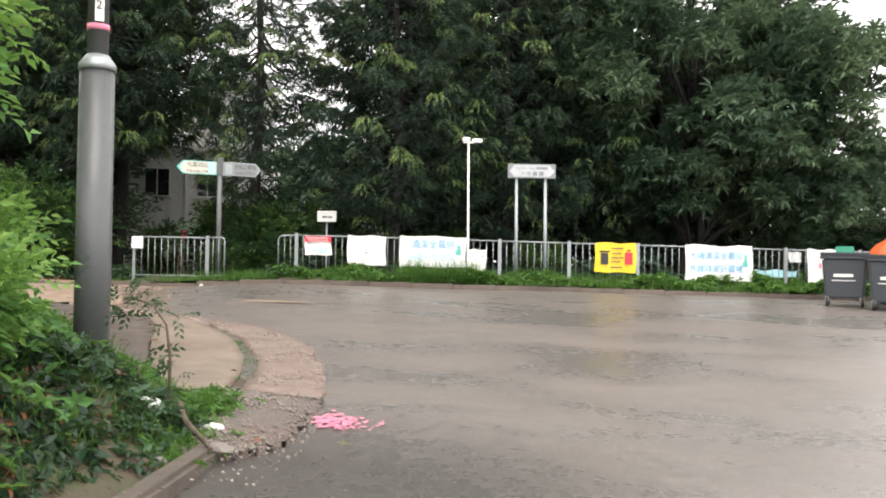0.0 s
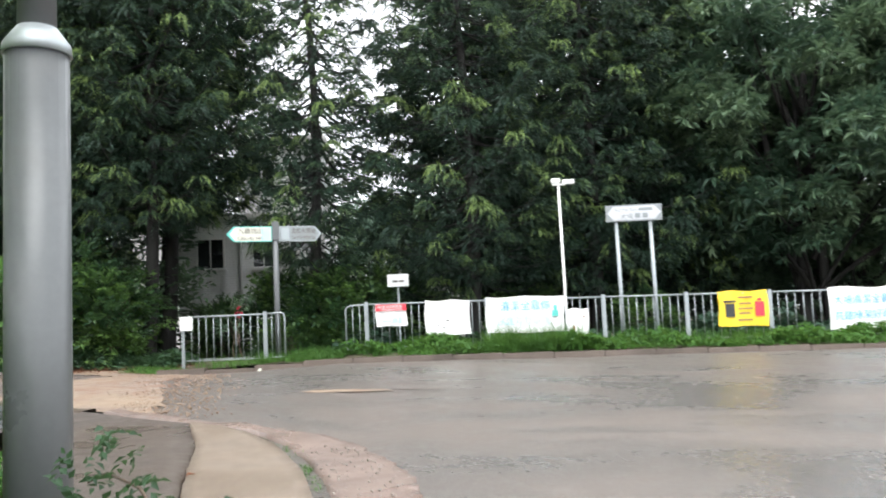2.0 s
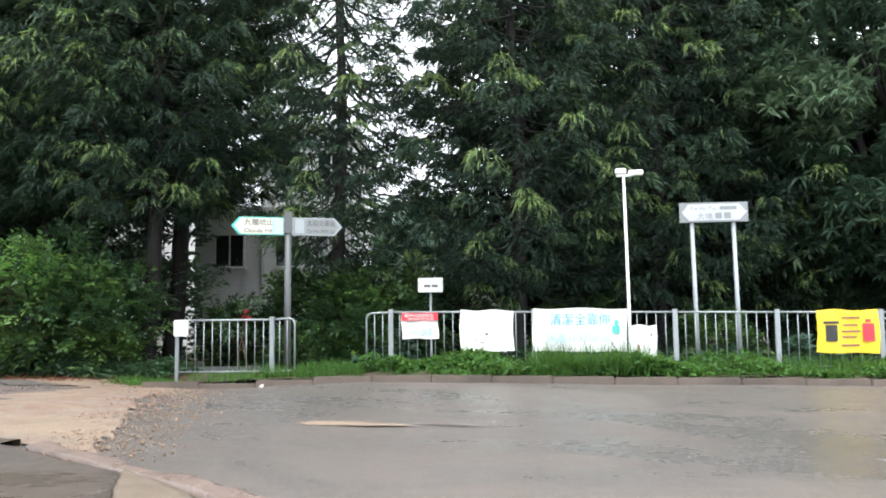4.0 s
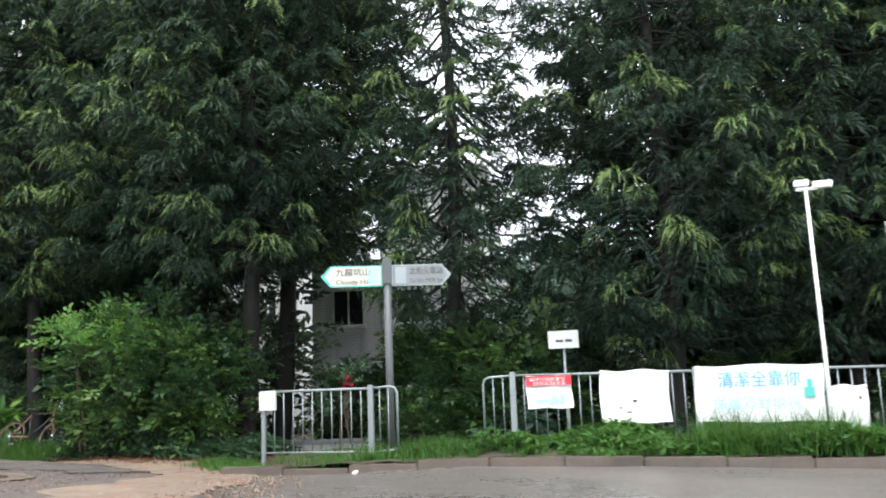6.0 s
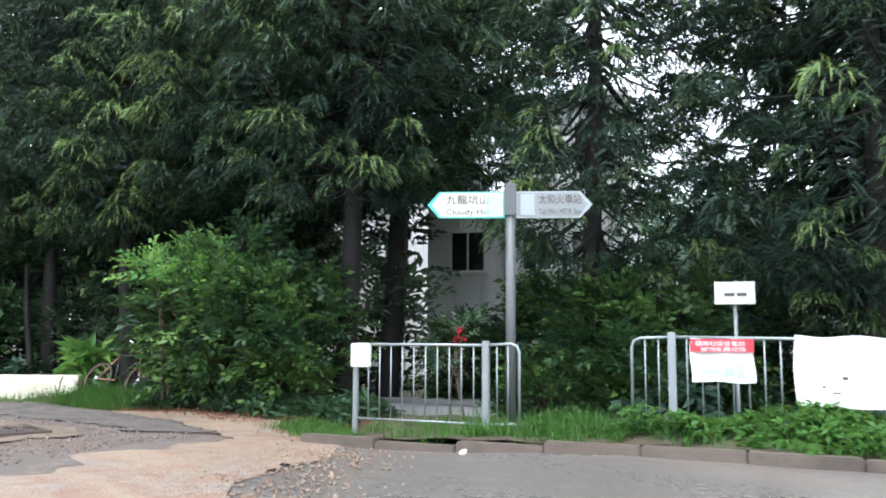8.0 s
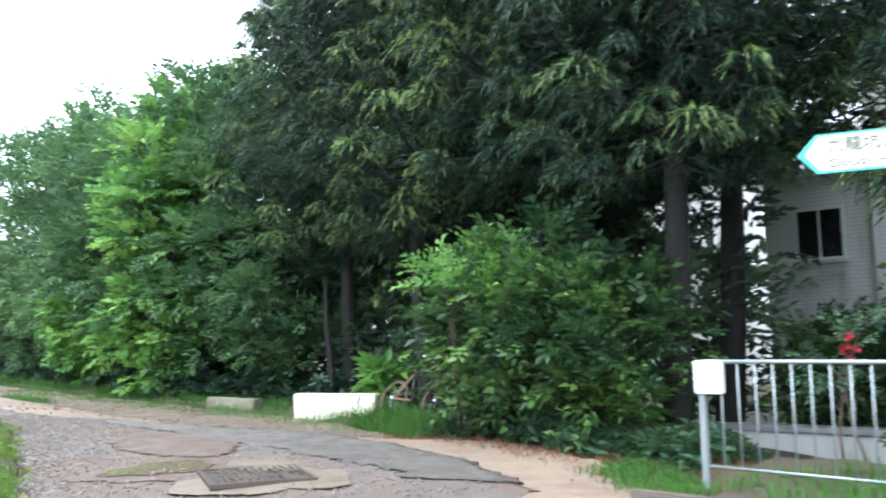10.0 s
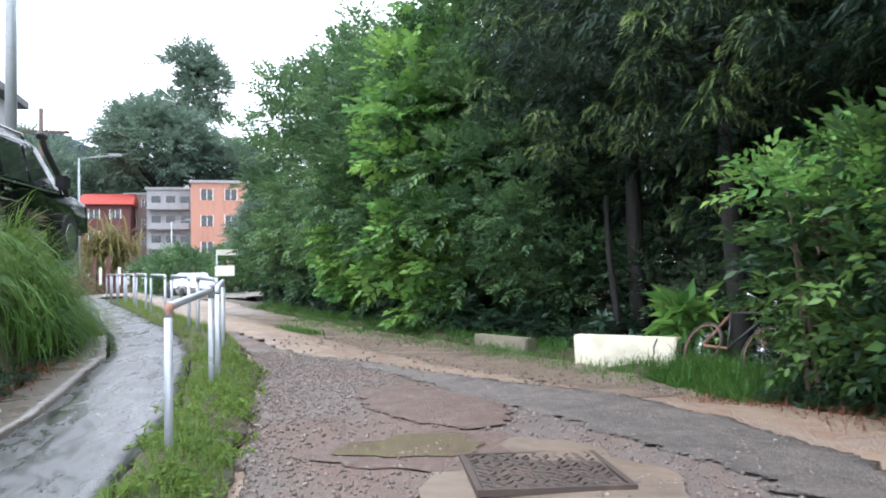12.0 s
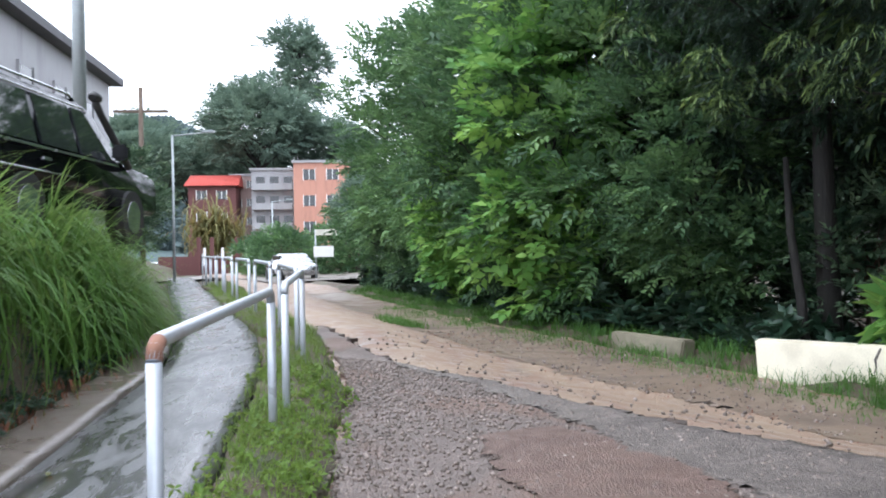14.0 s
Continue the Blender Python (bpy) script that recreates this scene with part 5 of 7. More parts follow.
verge_z = lambda x, y: R(x, y) + 0.05 + 0.155 * smooth(-x, 8.0, 13.5) * smooth(sdist(x, y, EDGE_L[1:]), -0.05, 0.4)
grass("path_verge_grass", VERGE_L[1:], [(x, y - 0.06) for x, y in VERGE_R[1:]], 10500, 0.19, 0.008, 1.0, verge_z, M["verge"], 10, "patchy short grass on the verge by the railing", 0.05)
low_leaves("verge_weeds", VERGE_L[1:4], [(x, y - 0.1) for x, y in VERGE_R[1:4]], 1100, 0.13, 0.05, verge_z, M["verge"], 11, "small weeds round the railing posts")
grass("needle_litter", [(-10.8, 16.5), (-14, 17.1), (-17.2, 16.9)], [(-11.5, 18.4), (-14, 18.6), (-17.4, 18.2)], 5200, 0.17, 0.008, 2.2, lambda x, y: np.maximum(ground_z(x, y), R(x, y) - 0.02), M["dry"], 12, "reddish-brown fallen needles and twigs", 0.16)
low_leaves("shade_plants", [(-17.5, 18.6), (-20.5, 18.4), (-23.5, 17.2), (-28, 15.8), (-34, 14.4), (-44, 12.6)], [(-17.5, 20.4), (-20.5, 20.0), (-23.5, 19.0), (-28, 17.6), (-34, 16.2), (-44, 14.2)], 5200, 0.9, 0.22, lambda x, y: ground_z(x, y), M["leaf_dark"], 13, "dark shade plants under the trees")
low_leaves("shade_plants", [at_fs(-7.3, 2.2), at_fs(11, 2.2)], [at_fs(-6.3, 6.0), at_fs(11, 6.0)], 5500, 1.0, 0.2, lambda x, y: ground_z(x, y), M["leaf_dark"], 14, "dark shade plants behind the fence")
low_leaves("bush_skirt", [(-12.0, 17.6), (-16.8, 17.5)], [(-12.0, 18.6), (-16.8, 18.6)], 1900, 0.45, 0.14, lambda x, y: ground_z(x, y), M["leaf_mid"], 15, "leafy green plants at the foot of the bush")
slot_z = lambda x, y: R(x, y) + 0.01
grass("slot_grass", SLOT[:6], INN[:6], 380, 0.07, 0.008, 1.0, slot_z, M["grass"], 16, "small grass growing in the drainage slot", 0.05)
# the bank beside the start
bank_z = lambda x, y: ground_z(x, y)
BANK_IN = [(-2.5, 1.2), (-2.7, 3.9), (-2.95, 4.9), (-3.4, 5.9), (-4.3, 6.6)]
BANK_TOP = [(-4.6, 1.2), (-4.4, 3.9), (-4.5, 4.4), (-4.9, 5.2), (-5.6, 6.0)]
low_leaves("bank_weeds", BANK_IN, BANK_TOP, 1500, 0.25, 0.09, bank_z, M["leaf_bright"], 17, "leafy green weeds on the earth bank")
low_leaves("bank_creepers", [(-2.35, 1.2), (-2.5, 3.9), (-2.75, 4.8)], [(-4.2, 1.2), (-3.9, 3.9), (-3.8, 4.8)], 900, 0.22, 0.07, bank_z, M["leaf_mid"], 27, "green creepers covering the earth bank")
grass("bank_grass", BANK_IN, [(x - 0.7, y) for x, y in BANK_IN], 1300, 0.2, 0.01, 1.0, bank_z, M["grass"], 18, "grass tufts at the edge of the bank", 0.07)
grass("bank_litter", BANK_IN, [(x - 1.6, y - 0.1) for x, y in BANK_IN], 2600, 0.12, 0.028, 2.2, bank_z, M["dry"], 19, "dead brown leaves and twigs on the bank", 0.12)
grass("lamp_grass", [(-3.3, 5.7), (-4.2, 6.6)], [(-3.9, 5.3), (-4.9, 6.1)], 800, 0.26, 0.01, 0.8, bank_z, M["grass"], 20, "fresh green grass beside the lamp column", 0.06)
low_leaves("bank_weeds", [(-2.4, 2.6), (-2.5, 3.9), (-2.7, 4.7), (-3.1, 5.6)], [(-3.6, 2.6), (-3.5, 3.9), (-3.5, 4.7), (-3.7, 5.4)], 620, 0.16, 0.1, bank_z, M["leaf_bush"], 28, "broad-leaved weeds on the bank")
grass("gutter_grass", [(-2.48, 4.3), (-2.75, 5.1), (-3.15, 6.0)], [(-2.8, 4.3), (-3.2, 5.1), (-3.55, 5.9)], 700, 0.17, 0.009, 1.0, lambda x, y: np.maximum(ground_z(x, y), R(x, y)) + 0.02, M["grass"], 29, "fresh grass between the bank and the gutter", 0.06)
low_leaves("gutter_weeds", [(-2.44, 4.2), (-2.7, 5.0), (-3.05, 5.9)], [(-2.75, 4.2), (-3.1, 5.0), (-3.5, 5.9)], 420, 0.14, 0.06, lambda x, y: np.maximum(ground_z(x, y), R(x, y)) + 0.02, M["grass"], 30, "small leafy weeds beside the gutter")
bank_shrub = stand(broadleaf(53, 1.0, (0.5, 0.45, 0.42), 34, 20, ("twig", 7, 0.1, 0.045, 0.24), M["leaf_fresh"], 0.02, 0.5, 0.17, 4, M["twig"], name="bush", low=-1.0), -3.7, 3.7, 30, 0.8, None, "leafy bright green bush on the earth bank", "bush", "bushes")
for x, y, rz, sc in ((-4.45, 4.3, 110, 1.0), (-3.35, 2.85, 200, 0.85), (-4.3, 3.2, 260, 1.0), (-4.9, 4.9, 20, 1.0)):
    again(bank_shrub, x, y, rz, sc)
side_tree = stand(broadleaf(51, 3.6, (1.2, 1.1, 1.2), 46, 26, ("twig", 8, 0.13, 0.06, 0.36), M["leaf_bright"], 0.05, 0.62, 0.4, 2, M["twig"]), -5.3, 4.5, 0, 1, None, "small roadside tree with drooping bright leaves", group="trees on the bank")
sapling = thing("sapling", (-3.0, 4.9, gz(-3.0, 4.9)), "thin arching sapling bending over the concrete slab", "sapling")
STEM = [(0.0, 0, -0.1), (0.03, 0, 0.2), (0.03, 0, 0.42), (-0.02, 0.03, 0.62), (-0.14, 0.06, 0.74), (-0.3, 0.1, 0.78), (-0.4, 0.12, 0.74)]
part("stem", tubed(STEM, [0.012, 0.011, 0.01, 0.008, 0.006, 0.005, 0.003], 6), M["twig"], sapling)
part("stem", tubed([(-0.02, 0.02, -0.05), (-0.16, 0.05, 0.18), (-0.26, 0.06, 0.36)], [0.009, 0.007, 0.003], 6), M["twig"], sapling)
rs_ = np.random.RandomState(52)
sp = np.array(STEM)[rs_.choice([1, 1, 2, 2, 3, 4, 5, 5, 6, 6], 46)] + rs_.normal(0, 1, (46, 3)) * np.array([0.05, 0.05, 0.07])
np_object("leaves", *scatter(*twig_spray(rs_, 6, 0.06, 0.032, 0.13), sp, frames_from(rs_.normal(0, 1, (46, 3)) + np.array([0, 0, 0.2]), rs_), rs_.uniform(0.6, 1.1, 46)), M["leaf_mid"], sapling)


def rubble(x, y, z, sx, sy, sz, seed, mat, label, name="stone"):
    rs = np.random.RandomState(seed)
    bm = bmesh.new()
    bmesh.ops.create_icosphere(bm, subdivisions=2, radius=1.0)
    for v in bm.verts:
        v.co *= 1 + rs.uniform(-0.16, 0.12)
        v.co.x, v.co.y, v.co.z = v.co.x * sx, v.co.y * sy, v.co.z * sz
    ob = part(name, bm, mat)
    ob.matrix_basis = pose(x, y, z, rs.uniform(-15, 15), rs.uniform(-15, 15), rs.uniform(0, 360))
    return tagged(ob, label, "stone", "stones")


rubble(-2.42, 4.55, float(R(-2.42, 4.55)) + 0.05, 0.1, 0.07, 0.05, 1, M["slab_grey"], "pale rough stone at the edge of the road")
rubble(-2.62, 4.2, float(R(-2.62, 4.2)) + 0.05, 0.07, 0.06, 0.04, 2, M["slab_grey"], "broken lump of grey stone")
rubble(-2.95, 5.35, gz(-2.95, 5.35) + 0.03, 0.1, 0.07, 0.05, 3, M["stone"], "pale stone half buried in the bank")
pipe = thing("plastic_pipe", (-3.05, 4.75, gz(-3.05, 4.75) + 0.06), "short white plastic pipe lying on the bank", "pipe", rz=-25)
part("pipe_wall", tubed([(-0.13, 0, 0), (0.13, 0, 0.0)], 0.043, 14), M["white"], pipe)
# the pipe is solid; a black disc paints the shade of its hollow
part("pipe_mouth", tubed([(-0.134, 0, 0), (-0.13, 0, 0)], 0.036, 14), M["black"], pipe)
pipe2 = thing("plastic_pipe", (-2.78, 5.05, gz(-2.78, 5.05) + 0.05), "broken white plastic pipe half hidden by weeds", "pipe", rz=-15)
part("pipe_wall", tubed([(-0.1, 0, 0.01), (0.12, 0, 0.0)], 0.035, 14), M["white"], pipe2)
rs_ = np.random.RandomState(4)
log = thing("fallen_branch", (-2.95, 4.95, gz(-2.95, 4.95) + 0.05), "brown fallen branch on the earth bank", "branch", rz=-50)
part("branch_wood", tubed([(-0.7, 0, 0.02), (-0.2, 0.06, 0.06), (0.3, 0.0, 0.05), (0.75, 0.08, -0.05)], [0.026, 0.024, 0.02, 0.01], 8), M["twig"], log)
for pts_ in ([(-3.62, 5.02), (-3.4, 4.95), (-3.15, 4.85), (-2.95, 4.7)], [(-3.7, 4.95), (-3.6, 4.7), (-3.5, 4.4), (-3.3, 4.1)], [(-3.3, 5.2), (-3.1, 5.15), (-2.9, 5.0), (-2.75, 4.8)]):
    x_, y_ = pts_[0]
    root_ = thing("tree_root", (x_, y_, gz(x_, y_)), "brown exposed root on the earth bank", "root", "roots on the bank")
    part("root_wood", tubed([(q[0] - x_, q[1] - y_, gz(*q) - gz(x_, y_) + 0.035) for q in pts_], [0.05, 0.042, 0.034, 0.015], 8), M["twig"], root_)
edge = thing("bank_kerb", (-2.42, 4.1, float(R(-2.42, 4.1))), "mossy concrete edging of the bank", "kerb", rz=100)
part("edging", boxes((-0.75, 0.45, -0.08, 0.08, -0.1, 0.1), bevel=0.03), M["slab_dark"], edge)


def leaf_litter(x, y, z, rz, mat, label, s=0.09):
    v, f = leaf(s, s * 0.55, s * 0.15, s * 0.1)
    ob = np_object("fallen_leaf", v, f, mat)
    ob.matrix_basis = pose(x, y, z + 0.012, 8, -6, rz)
    return tagged(ob, label, "leaf", "fallen leaves")


for x, y, rz, m_, lab in ((-1.81, 4.87, 20, "palm", "yellow fallen leaf on the wet road"), (-2.3, 4.75, 80, "dry", "brown fallen leaf on the wet road"), (-1.7, 3.75, 140, "palm", "pale fallen leaf on the wet road"), (-3.5, 6.9, 200, "dry", "brown fallen leaf on concrete"), (-5.2, 8.2, 60, "dry", "red-brown fallen leaf on concrete"), (-16.6, 10.75, 10, "palm", "yellow fallen leaf on the footpath")):
    leaf_litter(x, y, float(R(x, y)) + (0.2 if x < -10 else 0.05), rz, M[m_], lab)
for x, y, rz in ((-2.95, 4.45, 130), (-3.25, 4.6, 15)):
    leaf_litter(x, y, gz(x, y) + 0.03, rz, M["twig"], "large dead brown leaf on the bank", 0.17)

# pink spray mark and sandy patch on the road
def blot(name, cx, cy, rx, ry, rz, mat, label, lift, seed, category, hang=0.0, pts=72):
    rs = np.random.RandomState(seed)
    c, s = math.cos(radians(rz)), math.sin(radians(rz))
    V, F = [(cx, cy, float(R(cx, cy)) + lift + 0.002)], []
    for i in range(pts):
        a = 2 * math.pi * i / pts
        k = 1 + 0.13 * math.sin(3 * a + seed) + 0.07 * math.sin(7 * a + 2 * seed) + rs.uniform(-0.035, 0.035)
        u, v = rx * k * math.cos(a), ry * k * math.sin(a)
        x, y = cx + u * c - v * s, cy + u * s + v * c
        V.append((x, y, float(R(x, y)) + lift))
    for i in range(pts):
        F.append((0, 1 + i, 1 + (i + 1) % pts))
    ob = np_object(name, V, F, mat, None, True)
    return tagged(ob, label, category, kind="structure")


rs_ = np.random.RandomState(3)
sets = []
for i in range(230):
    u, w = rs_.normal(0, 0.1, 2)
    n_, r_ = 8, rs_.uniform(0.006, 0.024)
    cx, cy = -2.12 + u * 1.25, 5.6 + w
    ring_ = [(cx + r_ * (1 + 0.3 * rs_.uniform(-1, 1)) * math.cos(2 * math.pi * k / n_), cy + r_ * math.sin(2 * math.pi * k / n_)) for k in range(n_)]
    v = np.array([(cx, cy, float(R(cx, cy)) + 0.019 + 0.00004 * i)] + [(x, y, float(R(x, y)) + 0.018 + 0.00004 * i) for x, y in ring_])
    sets.append((v, np.array([(0, 1 + k, 1 + (k + 1) % n_) for k in range(n_)])))
tagged(np_object("paint_mark", *merge(sets), M["pink"]), "pink paint sprayed on the wet road", "paint mark", kind="structure")
blot("road_patch", -6.2, 13.38, 0.62, 0.14, 12, M["dirt"], "pinkish sandy patch worn into the road", 0.016, 2, "road patch")
blot("road_patch", -5.1, 13.72, 0.42, 0.035, 10, M["gutter"], "thin sandy streak on the road", 0.016, 3, "road patch")
blot("puddle_rim", -14.6, 13.42, 0.72, 0.56, 75, M["red_mud"], "wet mud round a puddle", 0.046, 5, "puddle")
blot("puddle", -14.66, 13.42, 0.5, 0.34, 75, M["water"], "shallow muddy brown puddle", 0.055, 4, "puddle")
blot("manhole_mortar", -13.68, 14.05, 0.88, 0.7, 10, M["trodden"], "tan concrete surround of a manhole cover", 0.045, 6, "manhole")

cover = thing("manhole_cover", (-13.71, 14.03, float(R(-13.71, 14.03)) + 0.055), "square cast-iron manhole cover with wavy pattern", "manhole cover", rz=-8)
M["iron"] = painted("cast_iron", (0.075, 0.056, 0.046), 0.6, 0.2, (0.2, 0.13, 0.09), 0.6, 60, 0.4)
part("plate", boxes((-0.45, 0.45, -0.41, 0.41, -0.03, 0.0), bevel=0.006), M["iron"], cover)
part("rim", boxes((-0.49, -0.455, -0.45, 0.45, -0.03, 0.008), (0.455, 0.49, -0.45, 0.45, -0.03, 0.008), (-0.455, 0.455, -0.45, -0.415, -0.03, 0.008), (-0.455, 0.455, 0.415, 0.45, -0.03, 0.008)), M["iron"], cover)
bm = bmesh.new()
rs_ = np.random.RandomState(9)
for i in range(10):
    for j in range(12):
        x, y = -0.4 + 0.089 * i + rs_.uniform(-0.02, 0.02), -0.37 + 0.067 * j
        x, q = x + 0.03 * (j % 2), rs_.choice((-1, 1)) * 0.02
        tube(bm, [(x - 0.035, y - q, 0.0), (x, y + rs_.uniform(-0.01, 0.016), 0.006), (x + 0.035, y + q, 0.0)], 0.009, 5, False)
tagged(part("relief", bm, M["iron"], cover), kind="stuff")

# ---- the handrail beside the footpath ----
def rail_z(x, y):
    return float(R(x, y)) + 0.03 + 0.15 * float(smooth(-x, 8.0, 13.5)) - 0.1 * float(smooth(-x, 30, 45))


def handrail(p0, p1, posts=2, height=0.95, rusty=False):
    a, b = Vector((*p0, rail_z(*p0))), Vector((*p1, rail_z(*p1)))
    root = thing("handrail", a, "silver-painted steel tube handrail, rusty at the corner" if rusty else "silver-painted steel tube handrail on the verge", "handrail", "handrails along the path")
    d = b - a
    u = d.normalized()
    r = 0.07
    up = Vector((0, 0, height))
    for i in range(posts):
        f = d * (i / (posts - 1))
        part("post", tubed([f - Vector((0, 0, 0.3)), f + up * (1 - r / height if i in (0, posts - 1) else 1)], 0.029, 12), M["rail"], root)
    pts = [up * (1 - r / height), up - Vector((0, 0, r * 0.32)) + u * r * 0.3, up + u * r, d + up - u * r, d + up - u * r * 0.3 - Vector((0, 0, r * 0.32)), d + up * (1 - r / height)]
    part("top_rail", tubed(pts, 0.03, 12), M["rail"], root)
    if rusty:
        part("rust_patch", tubed([up * 0.945, up * (1 - r / height), up - Vector((0, 0, r * 0.32)) + u * r * 0.3, up + u * (r * 0.9)], 0.0306, 12), M["rust"], root, "rusty bare metal with flaked paint")


handrail((-14.62, 11.79), (-17.3, 11.945), 2, 0.95, True)
handrail((-18.0, 11.98), (-20.5, 11.96))
handrail((-21.3, 11.85), (-23.7, 11.45))
handrail((-24.5, 11.25), (-26.9, 10.75))
handrail((-27.7, 10.55), (-30.1, 10.0))
for i in range(5):
    x = -31 - 3.2 * i
    handrail((x, 9.78 - 0.69 * i), (x - 2.4, 9.78 - 0.69 * i - 0.52))

ring = thing("plastic_ring", (-16.5, 10.15, float(path_z(-16.5, 10.15)) + 0.05), "white plastic ring lying on the concrete strip", "ring")
bm = bmesh.new()
tube(bm, [(0.12 * math.cos(a), 0.12 * math.sin(a), 0.02 * math.cos(a)) for a in np.linspace(0, 2 * math.pi, 25)], 0.02, 8, False)
part("ring_wall", bm, M["white"], ring)

# tall grass on the bank under the car
rs_ = np.random.RandomState(77)
reeds = []
for a_, b_, n_, high, wide, over in (
        ([(-16.2, 9.25), (-17.5, 9.35), (-22, 9.25), (-25.5, 8.8), (-29, 7.9)], [(-16.2, 8.4), (-17.5, 8.5), (-22, 8.4), (-25.5, 7.9), (-29, 7.0)], 4200, 1.12, 0.04, 1.35),
        ([(-16.6, 9.35), (-22, 9.3), (-26.5, 8.6)], [(-16.6, 8.8), (-22, 8.8), (-26.5, 8.1)], 2400, 1.4, 0.034, 1.95),
        ([(-20.5, 9.6), (-24.0, 9.3), (-28.0, 8.4)], [(-20.5, 9.1), (-24.0, 8.9), (-28.0, 8.0)], 3400, 1.4, 0.038, 1.5),
        ([(-23.0, 9.4), (-27.5, 8.5)], [(-23.0, 9.0), (-27.5, 8.1)], 1500, 1.6, 0.03, 1.4)):
    pp = spots_between(rs_, a_, b_, n_, 0.07)
    reeds.append(blades(rs_, np.c_[pp, ground_z(pp[:, 0], pp[:, 1]) - 0.02], high, wide, over, 7))
tagged(np_object("bank_reeds", *merge(reeds), M["reed"]), "tall arching pale-green grass on the bank", "grass", kind="stuff")
grass("bank_foot_litter", [(-13.5, 9.85), (-16, 10.15), (-22, 9.95)], [(-13.5, 9.3), (-16, 9.6), (-22, 9.4)], 1300, 0.16, 0.012, 2.2, lambda x, y: np.maximum(ground_z(x, y), path_z(x, y) + 0.02), M["dry"], 45, "dead stalks and brown leaves at the foot of the bank", 0.16)
low_leaves("bank_foot_weeds", [(-13.5, 9.75), (-16, 10.0), (-22, 9.8)], [(-13.5, 9.2), (-16, 9.5), (-22, 9.3)], 1300, 0.15, 0.07, lambda x, y: np.maximum(ground_z(x, y), path_z(x, y)), M["leaf_dark"], 21, "dark low weeds at the foot of the bank")
for x, y, rz, s in ((-10.5, 8.0, 10, 0.8), (-12.5, 8.3, 100, 0.9), (-8.0, 6.8, 200, 0.8)):
    again(bush, x, y, rz, s, "leafy bush on top of the bank")

# ---- white blocks and the bicycle at the edge of the track ----
def slab_block(a, b, z, h, t, mat, label, cut=0.06):
    root = thing("barrier_block", (a[0], a[1], z), label, "concrete block", rz=math.degrees(math.atan2(b[1] - a[1], b[0] - a[0])))
    L = math.hypot(b[0] - a[0], b[1] - a[1])
    bm = bmesh.new()
    box(bm, 0, L, 0, t, -0.2, h)
    for v in bm.verts:
        if v.co.z < 0:
            v.co.y += 0.05 if v.co.y > t / 2 else -0.05
            v.co.x += cut if v.co.x < L / 2 else -cut
    bmesh.ops.bevel(bm, geom=bm.edges[:], offset=0.02, segments=2, affect="EDGES")
    part("block", bm, mat, root)
    return root, L


blk, L = slab_block((-20.7, 17.0), (-19.45, 18.02), float(R(-20.1, 17.4)) - 0.02, 0.42, 0.22, M["block"], "cream-painted concrete barrier block with a crack")
part("crack", tubed([(L - 0.28, -0.002, 0.4), (L - 0.33, -0.004, 0.28), (L - 0.32, -0.012, 0.2), (L - 0.37, -0.02, 0.06)], [0.012, 0.018, 0.012, 0.006], 5), M["ink"], blk)
slab_block((-24.0, 16.35), (-22.4, 16.85), float(R(-23.2, 16.6)) - 0.02, 0.2, 0.2, M["mossy"], "mossy weathered concrete barrier block")

bike = thing("bicycle", (-18.95, 17.75, gz(-18.2, 17.8) + 0.1), "old bicycle lying in long grass beside the block", "bicycle", rz=12)
bike.rotation_euler = (radians(-28), 0, radians(12))


def wheel(x, z):
    c = [(x + 0.31 * math.cos(a), 0, z + 0.31 * math.sin(a)) for a in np.linspace(0, 2 * math.pi, 33)]
    bm = bmesh.new()
    tube(bm, c, 0.018, 8, False)
    w = part("wheel", bm, M["tyre"], bike)
    bm = bmesh.new()
    tube(bm, [(x + 0.29 * math.cos(a), 0, z + 0.29 * math.sin(a)) for a in np.linspace(0, 2 * math.pi, 33)], 0.009, 6, False)
    part("rim", bm, M["rust"], w)
    for k in range(14):
        a = 2 * math.pi * k / 14
        part("spoke", tubed([(x, 0.01 * (-1) ** k, z), (x + 0.285 * math.cos(a), 0, z + 0.285 * math.sin(a))], 0.0025, 4), M["chrome"], w)
    part("hub", tubed([(x, -0.04, z), (x, 0.04, z)], 0.02, 8), M["chrome"], w)


wheel(0.33, 0.31)
wheel(1.36, 0.31)
for name_, pts in (("top_tube", [(0.62, 0, 0.78), (1.15, 0, 0.8)]), ("down_tube", [(0.78, 0, 0.3), (1.17, 0, 0.72)]), ("seat_tube", [(0.78, 0, 0.3), (0.6, 0, 0.85)]), ("chain_stay", [(0.33, 0, 0.31), (0.78, 0, 0.3)]), ("seat_stay", [(0.33, 0, 0.31), (0.62, 0, 0.76)]), ("fork", [(1.36, 0, 0.31), (1.17, 0, 0.72), (1.12, 0, 0.92)])):
    part(name_, tubed(pts, 0.017, 8), M["black"] if "tube" in name_ else M["rust"], bike)
part("handlebar", tubed([(1.0, -0.26, 0.95), (1.12, -0.1, 0.93), (1.12, 0.1, 0.93), (1.0, 0.26, 0.95)], 0.012, 8), M["chrome"], bike)
part("saddle", boxes((0.46, 0.72, -0.06, 0.06, 0.85, 0.9), bevel=0.02), M["black"], bike)
for x, y, z in ((-20.1, 18.6, 0.9), (-18.6, 19.0, 1.05)):
    bag = rubble(x, y, z + 0.75, 0.06, 0.04, 0.13, int(-x), M["white"], "white plastic bag caught in a shrub", "plastic_bag")
    bag["category"] = "plastic bag"
